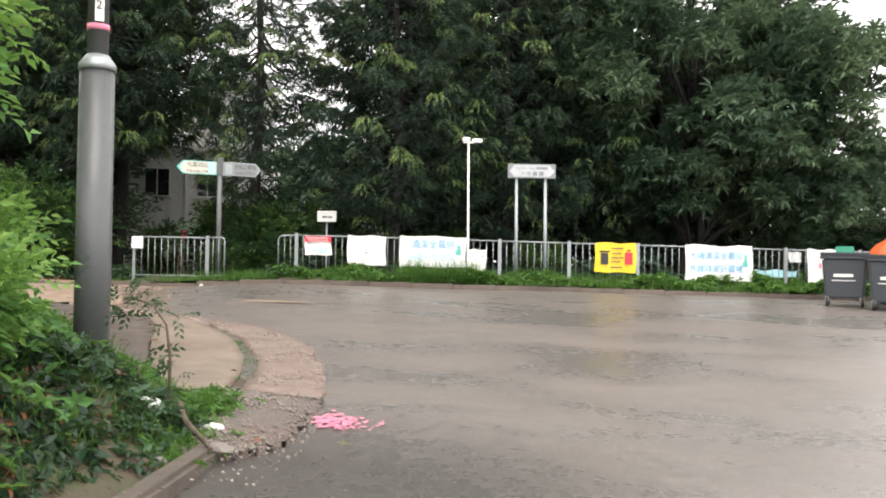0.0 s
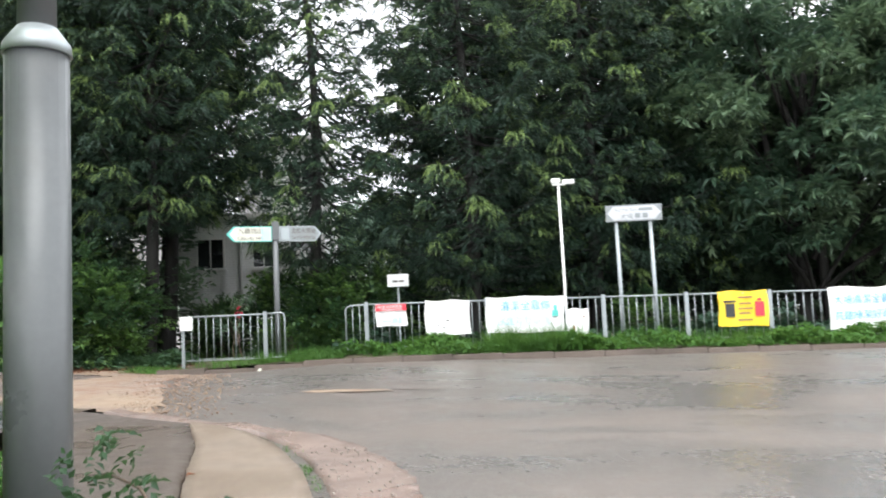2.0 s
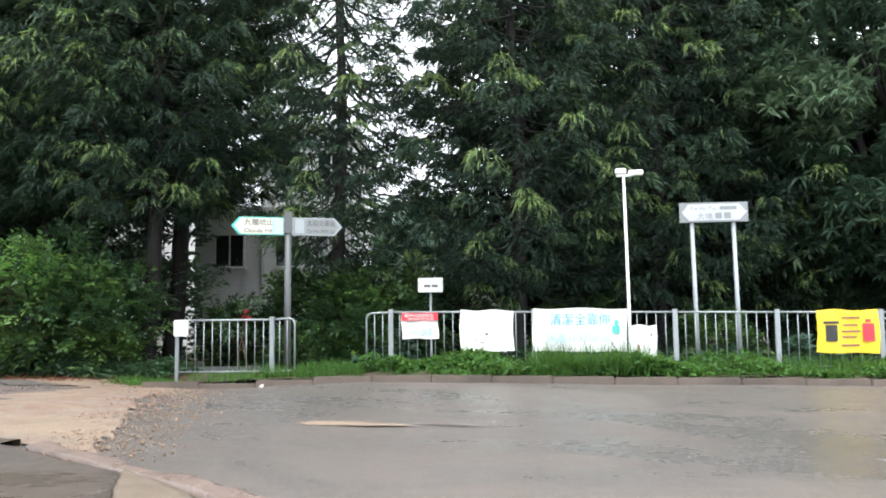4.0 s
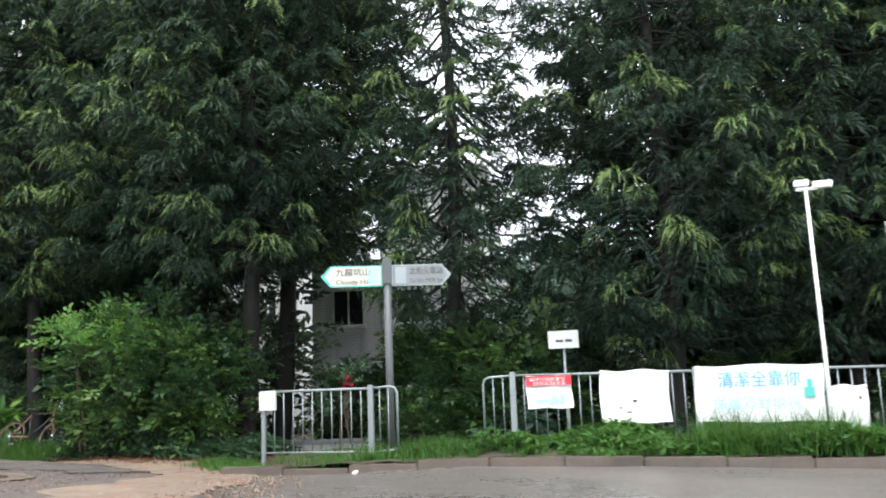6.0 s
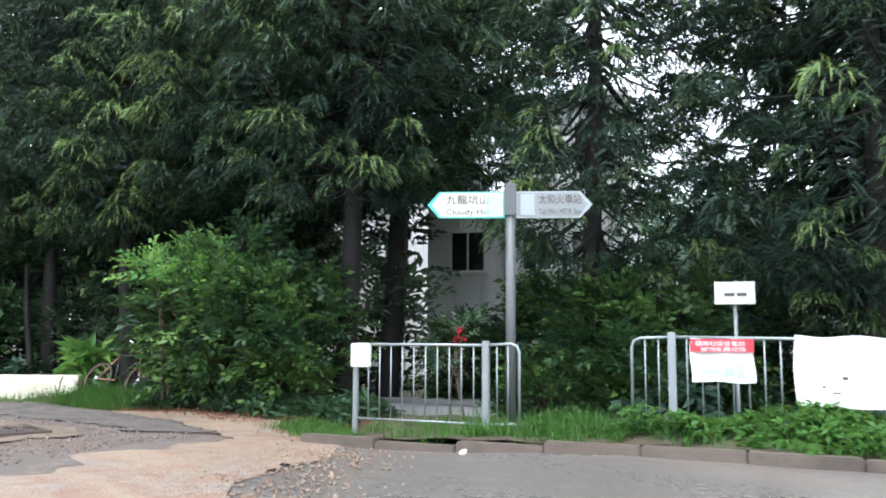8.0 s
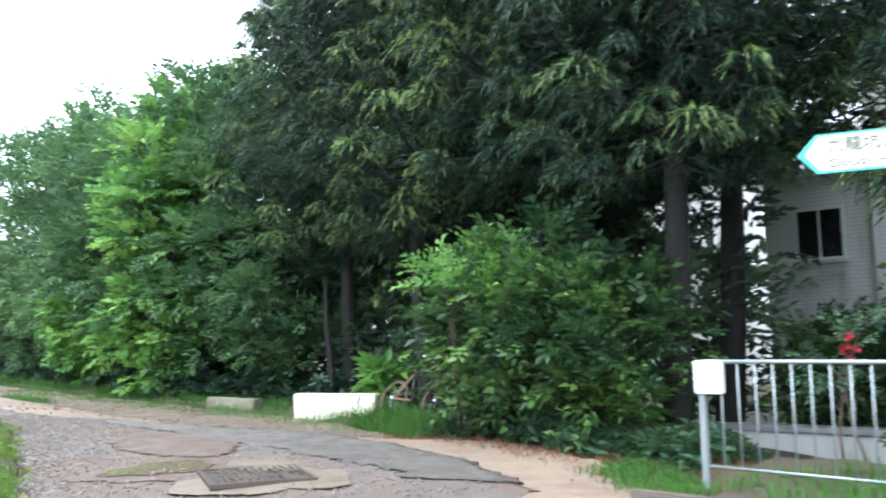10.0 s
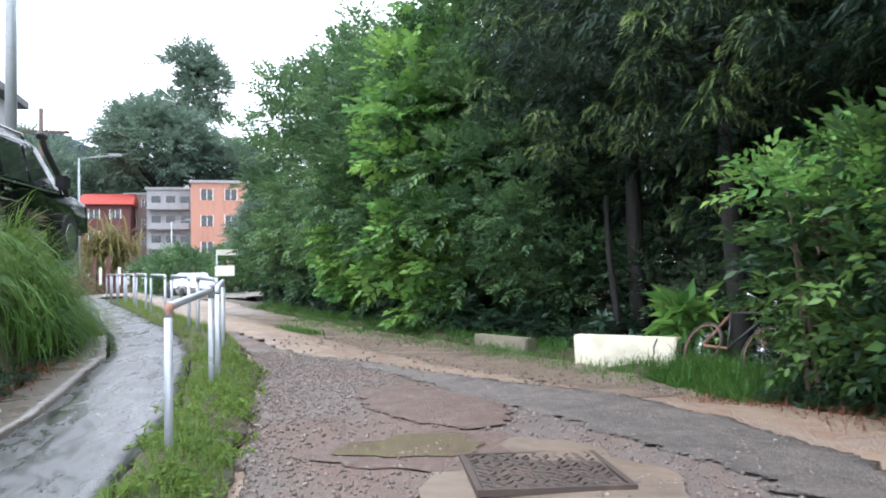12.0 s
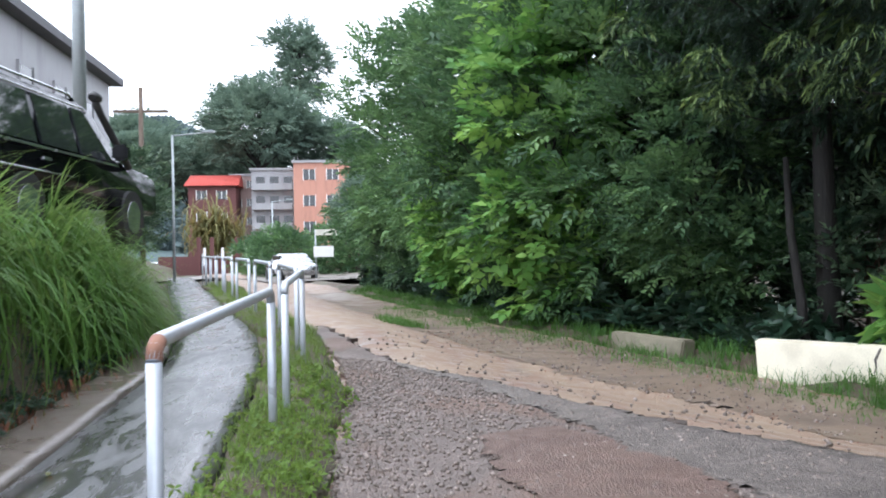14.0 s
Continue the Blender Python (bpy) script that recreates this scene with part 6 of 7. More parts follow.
# dark bark on a pale trunk stands for the shadow it is in
pale = thing("dead_trunk", (-22.0, 18.3, gz(-22.0, 18.3)), "leaning bare tree trunk, darkened for shade", "tree trunk")
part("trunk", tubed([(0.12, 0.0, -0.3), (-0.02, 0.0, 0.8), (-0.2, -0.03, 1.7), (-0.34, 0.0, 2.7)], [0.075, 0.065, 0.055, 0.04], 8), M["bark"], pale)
big_leaf = stand(broadleaf(61, 1.2, (0.5, 0.35, 0.45), 10, 5, ("rosette", 5, 0.42, 0.17, 0.3), M["leaf_bright"], 0.02, 0.6, 0.2, 2, M["twig"], name="banana_shrub"), -20.0, 18.5, 0, 1, None, "shrub with large pale green leaves behind the block", "shrub")


# grit washed from the track onto the road
rs_ = np.random.RandomState(33)
ico = np.array([(1, 0, 0), (-1, 0, 0), (0, 1, 0), (0, -1, 0), (0, 0, 0.7), (0, 0, -0.7)], float)
icf = np.array([(0, 2, 4), (2, 1, 4), (1, 3, 4), (3, 0, 4), (2, 0, 5), (1, 2, 5), (3, 1, 5), (0, 3, 5)])
pp = spots_between(rs_, [(-7.5, 11.0), (-9.0, 14.0), (-10.8, 16.5)], [(-7.7, 11.0), (-9.3, 14.0), (-11.0, 16.5)], 2600) + rs_.normal(0, 1, (2600, 2)) * np.array([0.4, 0.2])
tagged(np_object("road_grit", *scatter(ico, icf, np.c_[pp, R(pp[:, 0], pp[:, 1]) + 0.012], frames_from(rs_.normal(0, 1, (len(pp), 3)), rs_), 0.006 + 0.022 * rs_.uniform(0, 1, len(pp)) ** 3), M["dirt"]), "tan grit washed from the track onto the road", "gravel", kind="stuff")

# loose stones on the worn track
rs_ = np.random.RandomState(31)
pp = np.r_[spots_between(rs_, GRAVEL_L[:5], EDGE_M[:8], 10000), spots_between(rs_, VERGE_R[1:4], [(x, y + 0.5) for x, y in VERGE_R[1:4]], 900)]
ico = np.array([(1, 0, 0), (-1, 0, 0), (0, 1, 0), (0, -1, 0), (0, 0, 0.7), (0, 0, -0.7)], float)
icf = np.array([(0, 2, 4), (2, 1, 4), (1, 3, 4), (3, 0, 4), (2, 0, 5), (1, 2, 5), (3, 1, 5), (0, 3, 5)])
size = 0.006 + 0.02 * rs_.uniform(0, 1, len(pp)) ** 3
tagged(np_object("loose_stones", *scatter(ico, icf, np.c_[pp, gravel_z(pp[:, 0], pp[:, 1]) + 0.006], frames_from(rs_.normal(0, 1, (len(pp), 3)), rs_), size), M["pebble"]), "small loose stones scattered on the track", "gravel", kind="stuff")
SH_A, SH_B = [(-17.6, 16.3), (-21.1, 15.3), (-26.9, 13.6)], [(-17.6, 17.2), (-21.1, 16.85), (-26.9, 15.15)]
pp = np.r_[spots_between(rs_, SH_A, SH_B, 1400), spots_between(rs_, EDGE_M[3:9], SH_A, 300)]
tagged(np_object("shoulder_stones", *scatter(ico, icf, np.c_[pp, R(pp[:, 0], pp[:, 1]) - 0.006], frames_from(rs_.normal(0, 1, (len(pp), 3)), rs_), 0.008 + 0.026 * rs_.uniform(0, 1, len(pp)) ** 3), M["pebble"]), "small brown stones on the muddy shoulder", "gravel", kind="stuff")
grass("shoulder_litter", SH_A, SH_B, 700, 0.06, 0.013, 2.3, lambda x, y: R(x, y) - 0.004, M["dry"], 41, "brown twigs and dead leaves on the shoulder", 0.2)
grass("shoulder_grass", [(-18.5, 16.9), (-21.1, 16.4), (-26.9, 14.7), (-33, 13.2)], [(-18.5, 17.2), (-21.1, 16.9), (-26.9, 15.2), (-33, 13.7)], 2600, 0.13, 0.011, 1.0, lambda x, y: R(x, y) - 0.006, M["grass"], 42, "patchy short grass creeping onto the track", 0.16)
grass("track_tuft", [(-27.5, 13.4), (-29.5, 12.9)], [(-27.5, 13.9), (-29.5, 13.4)], 700, 0.22, 0.013, 1.0, lambda x, y: R(x, y) - 0.006, M["grass"], 43, "grass tuft in the middle of the track", 0.1)
pp = np.r_[spots_between(rs_, OUT[:5], SLOT[:5], 350), spots_between(rs_, [(-2.3, 4.5), (-2.2, 5.0), (-2.48, 6.2)], [(-2.65, 4.5), (-2.8, 5.0), (-3.1, 6.2)], 700), spots_between(rs_, [(-1.9, 4.0), (-2.0, 4.9), (-2.3, 5.9)], [(-2.4, 4.0), (-2.25, 4.9), (-2.45, 5.9)], 200)]
tagged(np_object("loose_stones", *scatter(ico, icf, np.c_[pp, R(pp[:, 0], pp[:, 1]) + 0.05], frames_from(rs_.normal(0, 1, (len(pp), 3)), rs_), 0.006 + 0.012 * rs_.uniform(0, 1, len(pp)) ** 3), M["stone"]), "fine grit on the broken gutter", "gravel", kind="stuff")

# ---- bins ----
def waste_bin(x, y, rz, label):
    root = thing("waste_bin", (x, y, float(R(x, y))), label, "waste bin", "wheeled bins", rz=rz)
    bm = bmesh.new()
    box(bm, -0.42, 0.42, -0.38, 0.38, 0.16, 0.98)
    for v in bm.verts:
        if v.co.z < 0.5:
            v.co.x *= 0.86
            v.co.y *= 0.82
    bmesh.ops.bevel(bm, geom=bm.edges[:], offset=0.04, segments=3, affect="EDGES")
    body = part("body", bm, M["bin"], root)
    marks(body, "label_plate", [(-0.2, 0.16, 0.6, 0.66), (-0.24, 0.2, 0.52, 0.535)], M["white"], -0.355)
    part("rim", boxes((-0.46, 0.46, -0.42, 0.42, 0.96, 1.02), bevel=0.02), M["bin"], root)
    part("lid", boxes((-0.47, 0.47, -0.43, 0.43, 1.025, 1.09), bevel=0.03), M["bin"], root)
    for wx in (-0.32, 0.32):
        for wy in (-0.27, 0.27):
            w = part("wheel", tubed([(wx - 0.025, wy, 0.1), (wx + 0.025, wy, 0.1)], 0.1, 14), M["tyre"], root)
            part("rim", tubed([(wx - 0.028, wy, 0.1), (wx + 0.028, wy, 0.1)], 0.055, 10), M["chrome"], w)
            part("fork", boxes((wx - 0.04, wx + 0.04, wy - 0.03, wy + 0.03, 0.12, 0.2)), M["galv"], root)
    return root


waste_bin(3.95, 18.75, -14, "dark grey wheeled waste bin with closed lid")
waste_bin(4.72, 18.25, -18, "dark grey wheeled waste bin beside another")
waste_bin(6.0, 18.5, -10, "dark grey wheeled waste bin beside the fence")
crate = thing("plastic_crate", (4.5, 19.3, float(R(4.5, 19.3)) + 1.0), "green plastic crate stacked behind the bins", "crate", rz=-12)
crate.location = (3.9, 18.8, float(R(3.95, 18.75)) + 1.09)
part("crate_wall", boxes((-0.12, 0.22, -0.1, 0.1, 0.0, 0.13), bevel=0.01), M["green"], crate)
tarp = thing("orange_sheet", (5.3, 19.6, float(R(5.3, 19.6))), "orange plastic sheet heaped behind the bins", "plastic sheet")
bm = bmesh.new()
bmesh.ops.create_grid(bm, x_segments=14, y_segments=14, size=0.7)
for v in bm.verts:
    v.co.z = 1.55 - 0.9 * (v.co.x ** 2 + v.co.y ** 2) - 0.1 * math.sin(9 * v.co.x) * math.cos(7 * v.co.y)
bmesh.ops.solidify(bm, geom=bm.faces[:], thickness=0.02)
part("sheet", bm, M["orange"], tarp, smooth_on=True)
part("prop", boxes((-0.4, 0.4, -0.4, 0.4, 0.0, 0.62), bevel=0.02), M["bin"], tarp)

# ---- houses behind the fence ----
def window(parent, x0, x1, z0, z1, y, ac=False, frame_mat="white"):
    """A recessed window: dark pane, frame and sill on the front y of a wall that faces -y."""
    w = part("window", boxes((x0, x1, y - 0.03, y + 0.02, z0, z1)), M["glass"], parent)
    t = 0.05
    part("frame", boxes((x0 - t, x0, y - 0.06, y + 0.01, z0 - t, z1 + t), (x1, x1 + t, y - 0.06, y + 0.01, z0 - t, z1 + t), (x0, x1, y - 0.06, y + 0.01, z1, z1 + t), (x0, x1, y - 0.06, y + 0.01, z0 - t, z0), ((x0 + x1) / 2 - 0.02, (x0 + x1) / 2 + 0.02, y - 0.05, y, z0, z1)), M[frame_mat], w)
    part("sill", boxes((x0 - 0.1, x1 + 0.1, y - 0.14, y, z0 - t - 0.06, z0 - t)), M["render_white"], w)
    if ac:
        part("air_conditioner", boxes((x0 + 0.1, x0 + 0.6, y - 0.4, y - 0.06, z0 + 0.1, z0 + 0.48), bevel=0.02), M["white"], w, "white window air conditioner")
    return w


def hit_house(s, n):
    return thing("house", fb(s, n, 0.0), "white-tiled three-storey village house behind the trees", "house", rz=math.degrees(ANG_B))


def walls(name, root, mat, x0, x1, y0, y1, z0, z1, t=0.2):
    for b in ((x0, x1, y0, y0 + t, z0, z1), (x0, x0 + t, y0 + t, y1, z0, z1), (x1 - t, x1, y0 + t, y1, z0, z1), (x0 + t, x1 - t, y1 - t, y1, z0, z1)):
        part(name, boxes(b), M[mat], root)


h1 = hit_house(-12.7, 12.0)
walls("wall", h1, "facade", 0, 4.6, 0, 8, -2.5, 4.0)
part("roof", boxes((-0.1, 4.7, -0.1, 8.1, 4.004, 4.16)), M["render_white"], h1)
walls("upper_wall", h1, "facade", 1.7, 4.5, 1.2, 7.8, 4.164, 6.7)
part("upper_roof", boxes((1.5, 4.7, 0.9, 8.0, 6.704, 6.85)), M["render_white"], h1)
for a, b, c, d, ac in ((0.62, 1.4, 2.45, 3.35, False), (2.35, 3.0, 2.45, 3.3, False), (3.5, 4.2, 2.4, 3.3, True), (2.4, 3.2, -0.3, 0.5, False)):
    window(h1, a, b, c, d, 0.0, ac)
for a, b in ((2.1, 2.9), (3.4, 4.2)):
    window(h1, a, b, 4.9, 6.0, 1.2)
# no real hole: a dark panel gives the shade inside the garage
part("garage_opening", boxes((0.65, 1.75, -0.03, 0.02, -1.2, 1.0)), M["glass"], h1)
part("canopy", boxes((0.55, 2.0, -0.5, 0.0, 1.02, 1.22), bevel=0.02), M["render_grey"], h1)
part("storey_band", boxes((0.0, 4.6, -0.06, 0.0, 1.3, 1.42)), M["render_white"], h1)
for x in (1.95, 3.35):
    part("drain_pipe", tubed([(x, -0.08, -2.2), (x, -0.08, 4.1), (x, -0.1, 5.6)], 0.05, 8), M["white"], h1)
for x in np.arange(0.1, 4.6, 0.5):
    part("baluster", boxes((x, x + 0.03, -0.02, 0.01, 4.164, 4.9)), M["white"], h1)
part("balcony_rail", boxes((0.0, 4.6, -0.03, 0.02, 4.904, 4.96)), M["white"], h1)
h2 = thing("house", fb(-18.3, 18, 0.0), "narrow white house with an air conditioner", "house", rz=math.degrees(ANG_B))
walls("wall", h2, "render_white", 0, 2.9, 0, 6, -2.5, 5.2)
part("roof", boxes((-0.2, 3.1, -0.2, 6.2, 5.204, 5.4)), M["render_grey"], h2)
for z in (0.4, 3.0):
    window(h2, 1.6, 2.4, z, z + 0.9, 0.0, True)
h3 = thing("shed", fb(-8.2, 17, 0.0), "low white outbuilding with a flat roof", "shed", rz=math.degrees(ANG_B))
walls("wall", h3, "render_white", 0, 6.6, 0, 4, -2.5, 1.9)
part("roof", boxes((-0.2, 6.8, -0.2, 4.2, 1.904, 2.1)), M["render_white"], h3)
window(h3, 2.0, 3.0, 0.2, 1.1, 0.0)
h4 = thing("house", fb(-26.5, 16.5, 0.0), "pale grey house glimpsed between conifers", "house", rz=math.degrees(ANG_B) - 6)
walls("wall", h4, "render_white", 0, 6.5, 0, 7, -2.5, 4.2)
part("roof", boxes((-0.25, 6.75, -0.25, 7.2, 4.204, 4.4)), M["render_grey"], h4)
for x in (0.9, 2.9, 4.9):
    window(h4, x, x + 0.9, 1.6, 2.6, 0.0, x > 2 and x < 4)
wall_low = thing("garden_wall", fb(-13.2, 7.0, 0.0), "low white garden wall seen through the fence", "garden wall", rz=math.degrees(ANG_B))
part("wall_body", boxes((0, 3.4, 0, 0.2, -1.6, -0.15), bevel=0.02), M["render_white"], wall_low)
part("coping", boxes((-0.05, 3.45, -0.05, 0.25, -0.145, -0.06), bevel=0.01), M["render_grey"], wall_low)
flower = stand(broadleaf(71, 1.5, (0.35, 0.3, 0.5), 9, 7, ("twig", 6, 0.08, 0.04, 0.2), M["leaf_dark"], 0.02, 0.7, 0.15, 2, M["twig"], name="flowering_shrub"), *at_fs(-9.3, 2.4), 0, 1.0, None, "thin shrub with red flowers behind the fence", "shrub")
rs_ = np.random.RandomState(5)
fp = np.array([0, 0, 1.25]) + rs_.normal(0, 0.05, (14, 3))
np_object("blossom", *scatter(*rosette(rs_, 6, 0.05, 0.035, 0.1), fp, frames_from(rs_.normal(0, 1, (14, 3)), rs_), np.ones(14)), M["flower"], flower)

for s_, n_, sc in ((-7.2, 5.0, 0.8), (-6.0, 7.0, 0.9), (-6.7, 3.2, 0.95), (-8.0, 6.0, 1.05), (-5.4, 5.6, 0.9), (-10.1, 6.4, 0.7)):
    again(bush, *at_fb(s_, n_), 40 * s_, sc, "straggly grey-green shrub before the house")

# ---- the parked car on the bank ----
car = thing("parked_car", (-20.47, 7.88, 0), "black off-road estate car with snorkel parked on the bank", "car", rz=172)
car.location.z = max(gz(-21, 8.0), gz(-23, 8.5)) + 0.04
# its own axes: x from tail to nose, y to its right
def car_shell(prof, half, mat, name, label=""):
    """A closed body from a side profile, narrowed towards the roof."""
    bm = bmesh.new()
    sides = []
    for sgn in (-1, 1):
        sides.append([bm.verts.new((x, sgn * (half if z < 1.0 else half - 0.24 * (z - 1.0)), z)) for x, z in prof])
    bm.faces.new(sides[0])
    bm.faces.new(sides[1][::-1])
    n = len(prof)
    for i in range(n):
        bm.faces.new((sides[0][i], sides[1][i], sides[1][(i + 1) % n], sides[0][(i + 1) % n]))
    bmesh.ops.recalc_face_normals(bm, faces=bm.faces[:])
    bmesh.ops.bevel(bm, geom=bm.edges[:], offset=0.05, segments=3, affect="EDGES")
    return part(name, bm, mat, car, label, True)


body = car_shell([(0.02, 0.45), (0.0, 1.05), (0.12, 1.75), (0.3, 1.86), (2.6, 1.86), (2.95, 1.8), (3.65, 1.14), (4.7, 1.05), (4.85, 0.9), (4.85, 0.45)], 0.92, M["mirror_paint"], "body")
for x0, x1, k0, k1 in ((0.35, 1.25, 0.12, 0.0), (1.38, 2.25, 0.0, 0.0), (2.36, 3.3, 0.0, 0.62)):
    for sgn in (-1, 1):
        bm = bmesh.new()
        q = [(x0, 1.12), (x1 if k1 == 0 else 3.28, 1.12), (x1 - k1, 1.72), (x0 + k0, 1.72)]
        a = [bm.verts.new((x, sgn * (0.932 - 0.24 * (z - 1.0)), z)) for x, z in q]
        b = [bm.verts.new((x, sgn * (0.90 - 0.24 * (z - 1.0)), z)) for x, z in q]
        bm.faces.new(a)
        bm.faces.new(b[::-1])
        for i in range(4):
            bm.faces.new((a[i], b[i], b[(i + 1) % 4], a[(i + 1) % 4]))
        bmesh.ops.recalc_face_normals(bm, faces=bm.faces[:])
        part("side_window", bm, M["glass"], car)
for sgn in (-1, 1):
    part("belt_trim", boxes((0.2, 3.4, min(sgn * 0.9, sgn * 0.93), max(sgn * 0.9, sgn * 0.93), 1.06, 1.09)), M["chrome"], car)
    part("roof_rail", tubed([(0.4, sgn * 0.68, 1.85), (0.52, sgn * 0.68, 1.905), (2.45, sgn * 0.68, 1.905), (2.6, sgn * 0.68, 1.85)], 0.02, 8), M["chrome"], car)
    part("window_trim", tubed([(0.42, sgn * 0.762, 1.75), (2.66, sgn * 0.762, 1.75), (2.74, sgn * 0.77, 1.7)], 0.012, 6), M["chrome"], car)
    part("waist_strip", tubed([(0.3, sgn * 0.925, 0.8), (2.1, sgn * 0.925, 0.8)], 0.014, 6), M["chrome"], car)
    part("tail_lamp", boxes((-0.01, 0.16, min(sgn * 0.8, sgn * 0.935), max(sgn * 0.8, sgn * 0.935), 1.2, 1.58), bevel=0.02), M["tail"], car, "red tail lamp")
    m_ = part("wing_mirror", boxes((3.1, 3.25, min(sgn * 0.95, sgn * 1.17), max(sgn * 0.95, sgn * 1.17), 1.12, 1.34), bevel=0.04), M["mirror_paint"], car)
    for wx in (0.95, 3.85):
        w = part("wheel", tubed([(wx, sgn * 0.7, 0.38), (wx, sgn * 0.95, 0.38)], 0.38, 24), M["tyre"], car)
        part("rim", tubed([(wx, sgn * 0.945, 0.38), (wx, sgn * 0.96, 0.38)], 0.23, 16), M["chrome"], w)
    part("door_handle", boxes((1.3, 1.5, min(sgn * 0.92, sgn * 0.95), max(sgn * 0.92, sgn * 0.95), 0.93, 0.97), bevel=0.008), M["chrome"], car)
part("rear_bumper", boxes((-0.12, 0.1, -0.88, 0.88, 0.45, 0.68), bevel=0.04), M["chrome"], car)
part("snorkel", tubed([(3.75, -0.93, 1.08), (3.6, -0.93, 1.2), (3.08, -0.83, 1.74), (2.98, -0.81, 1.88), (2.95, -0.81, 1.93)], [0.05, 0.05, 0.05, 0.055, 0.04], 12), M["black"], car)
part("snorkel_head", tubed([(2.86, -0.81, 1.93), (2.9, -0.81, 1.955), (3.02, -0.81, 1.95), (3.06, -0.81, 1.92)], [0.05, 0.075, 0.075, 0.05], 12), M["black"], car)
bm = bmesh.new()
vs = [bm.verts.new(p) for p in ((3.0, -0.68, 1.79), (3.0, 0.68, 1.79), (3.62, 0.82, 1.19), (3.62, -0.82, 1.19))]
bm.faces.new(vs)
bmesh.ops.solidify(bm, geom=bm.faces[:], thickness=0.02)
part("windscreen", bm, M["glass"], car)

# ---- the far end of the track ----
def block_house(x, y0, y1, z0, z1, depth, mat, label, floors, balcony=False, roof=None, name="house", roof_h=0.4):
    root = thing(name, (x, y0, z0), label, "house")
    W, Hh = y1 - y0, z1 - z0
    part("wall", boxes((-depth, 0, 0, W, 0, Hh)), M[mat], root)
    if roof == "pitched":
        bm = bmesh.new()
        vs = [bm.verts.new(p) for p in ((0.8, -0.6, Hh), (0.8, W + 0.6, Hh), (-depth - 0.8, W + 0.6, Hh), (-depth - 0.8, -0.6, Hh), (-depth / 2, -0.3, Hh + roof_h), (-depth / 2, W + 0.3, Hh + roof_h))]
        for q in ((0, 1, 5, 4), (2, 3, 4, 5), (1, 2, 5), (3, 0, 4), (3, 2, 1, 0)):
            bm.faces.new([vs[i] for i in q])
        rf = part("roof", bm, M["roof_red"], root)
        for i in range(24):
            yy = -0.5 + (W + 1.0) * i / 23
            part("roof_rib", tubed([(0.8, yy, Hh + 0.02), (-depth / 2, max(-0.3, min(W + 0.3, yy)), Hh + roof_h + 0.02)], 0.09, 5), M["roof_red"], rf)
    else:
        part("roof", boxes((-depth - 0.3, 0.3, -0.3, W + 0.3, Hh + 0.004, Hh + roof_h)), M["render_grey"], root)
    fh = Hh / floors
    for f in range(floors):
        zf = f * fh
        if balcony:
            bl = part("balcony", boxes((0.004, 1.6, 0.3, W - 0.3, zf - 0.12, zf + 0.12), (1.45, 1.6, 0.3, W - 0.3, zf + 0.124, zf + 1.0)), M["render_grey"], root)
            for k in range(3):
                yy = 0.8 + (W - 2.6) * k / 2
                part("pane", boxes((0.002, 0.06, yy, yy + 1.5, zf + 0.3, zf + 2.3)), M["glass"], bl)
        else:
            for k in range(2):
                yy = W * (0.18 + 0.42 * k)
                w = part("window", boxes((0.0, 0.06, yy, yy + W * 0.2, zf + fh * 0.35, zf + fh * 0.75)), M["glass"], root)
                part("frame", boxes((0.0, 0.09, yy + W * 0.1 - 0.05, yy + W * 0.1 + 0.05, zf + fh * 0.35, zf + fh * 0.75), (0, 0.09, yy - 0.12, yy, zf + fh * 0.32, zf + fh * 0.78), (0, 0.09, yy + W * 0.2, yy + W * 0.2 + 0.12, zf + fh * 0.32, zf + fh * 0.78)), M["white"], w)
    return root


FARZ = 0.9
block_house(-160, -15.4, -7.4, FARZ, 15.2, 9, "render_red", "dark red house with a bright red tiled roof", 4, False, "pitched", roof_h=2.2)
block_house(-166, -9.0, -4.4, FARZ, 17.4, 9, "render_pink", "plain brownish house wall between two blocks", 5)
block_house(-162, -5.0, 2.4, FARZ, 18.0, 9, "render_grey", "grey village block with long balconies", 5, True)
block_house(-156, 2.7, 12.0, FARZ, 18.6, 10, "render_orange", "orange-painted village house with white windows", 4)
block_house(-140, 16.0, 28.0, FARZ, 12.0, 10, "render_white", "white village house behind trees", 3)
upper = thing("old_building", (-34, 2.5, gz(-40, 2.0)), "long old grey building with small windows on higher ground", "house")
part("wall", boxes((-14, 2, -7, 0, 0, 9.7 - gz(-40, 2.0))), M["render_grey"], upper)
part("roof_edge", boxes((-14.4, 2.4, -7.4, 0.5, 9.704 - gz(-40, 2.0), 10.0 - gz(-40, 2.0))), M["roof_dark"], upper)
for i in range(4, 8):
    w = part("window", boxes((-24 + 3.1 * i, -22.9 + 3.1 * i, -0.02, 0.05, 7.2 - gz(-40, 2.0), 8.4 - gz(-40, 2.0))), M["glass"], upper)
    part("frame", boxes((-24.1 + 3.1 * i, -24 + 3.1 * i, -0.02, 0.09, 7.1 - gz(-40, 2.0), 8.5 - gz(-40, 2.0)), (-22.9 + 3.1 * i, -22.8 + 3.1 * i, -0.02, 0.09, 7.1 - gz(-40, 2.0), 8.5 - gz(-40, 2.0))), M["render_grey"], w)

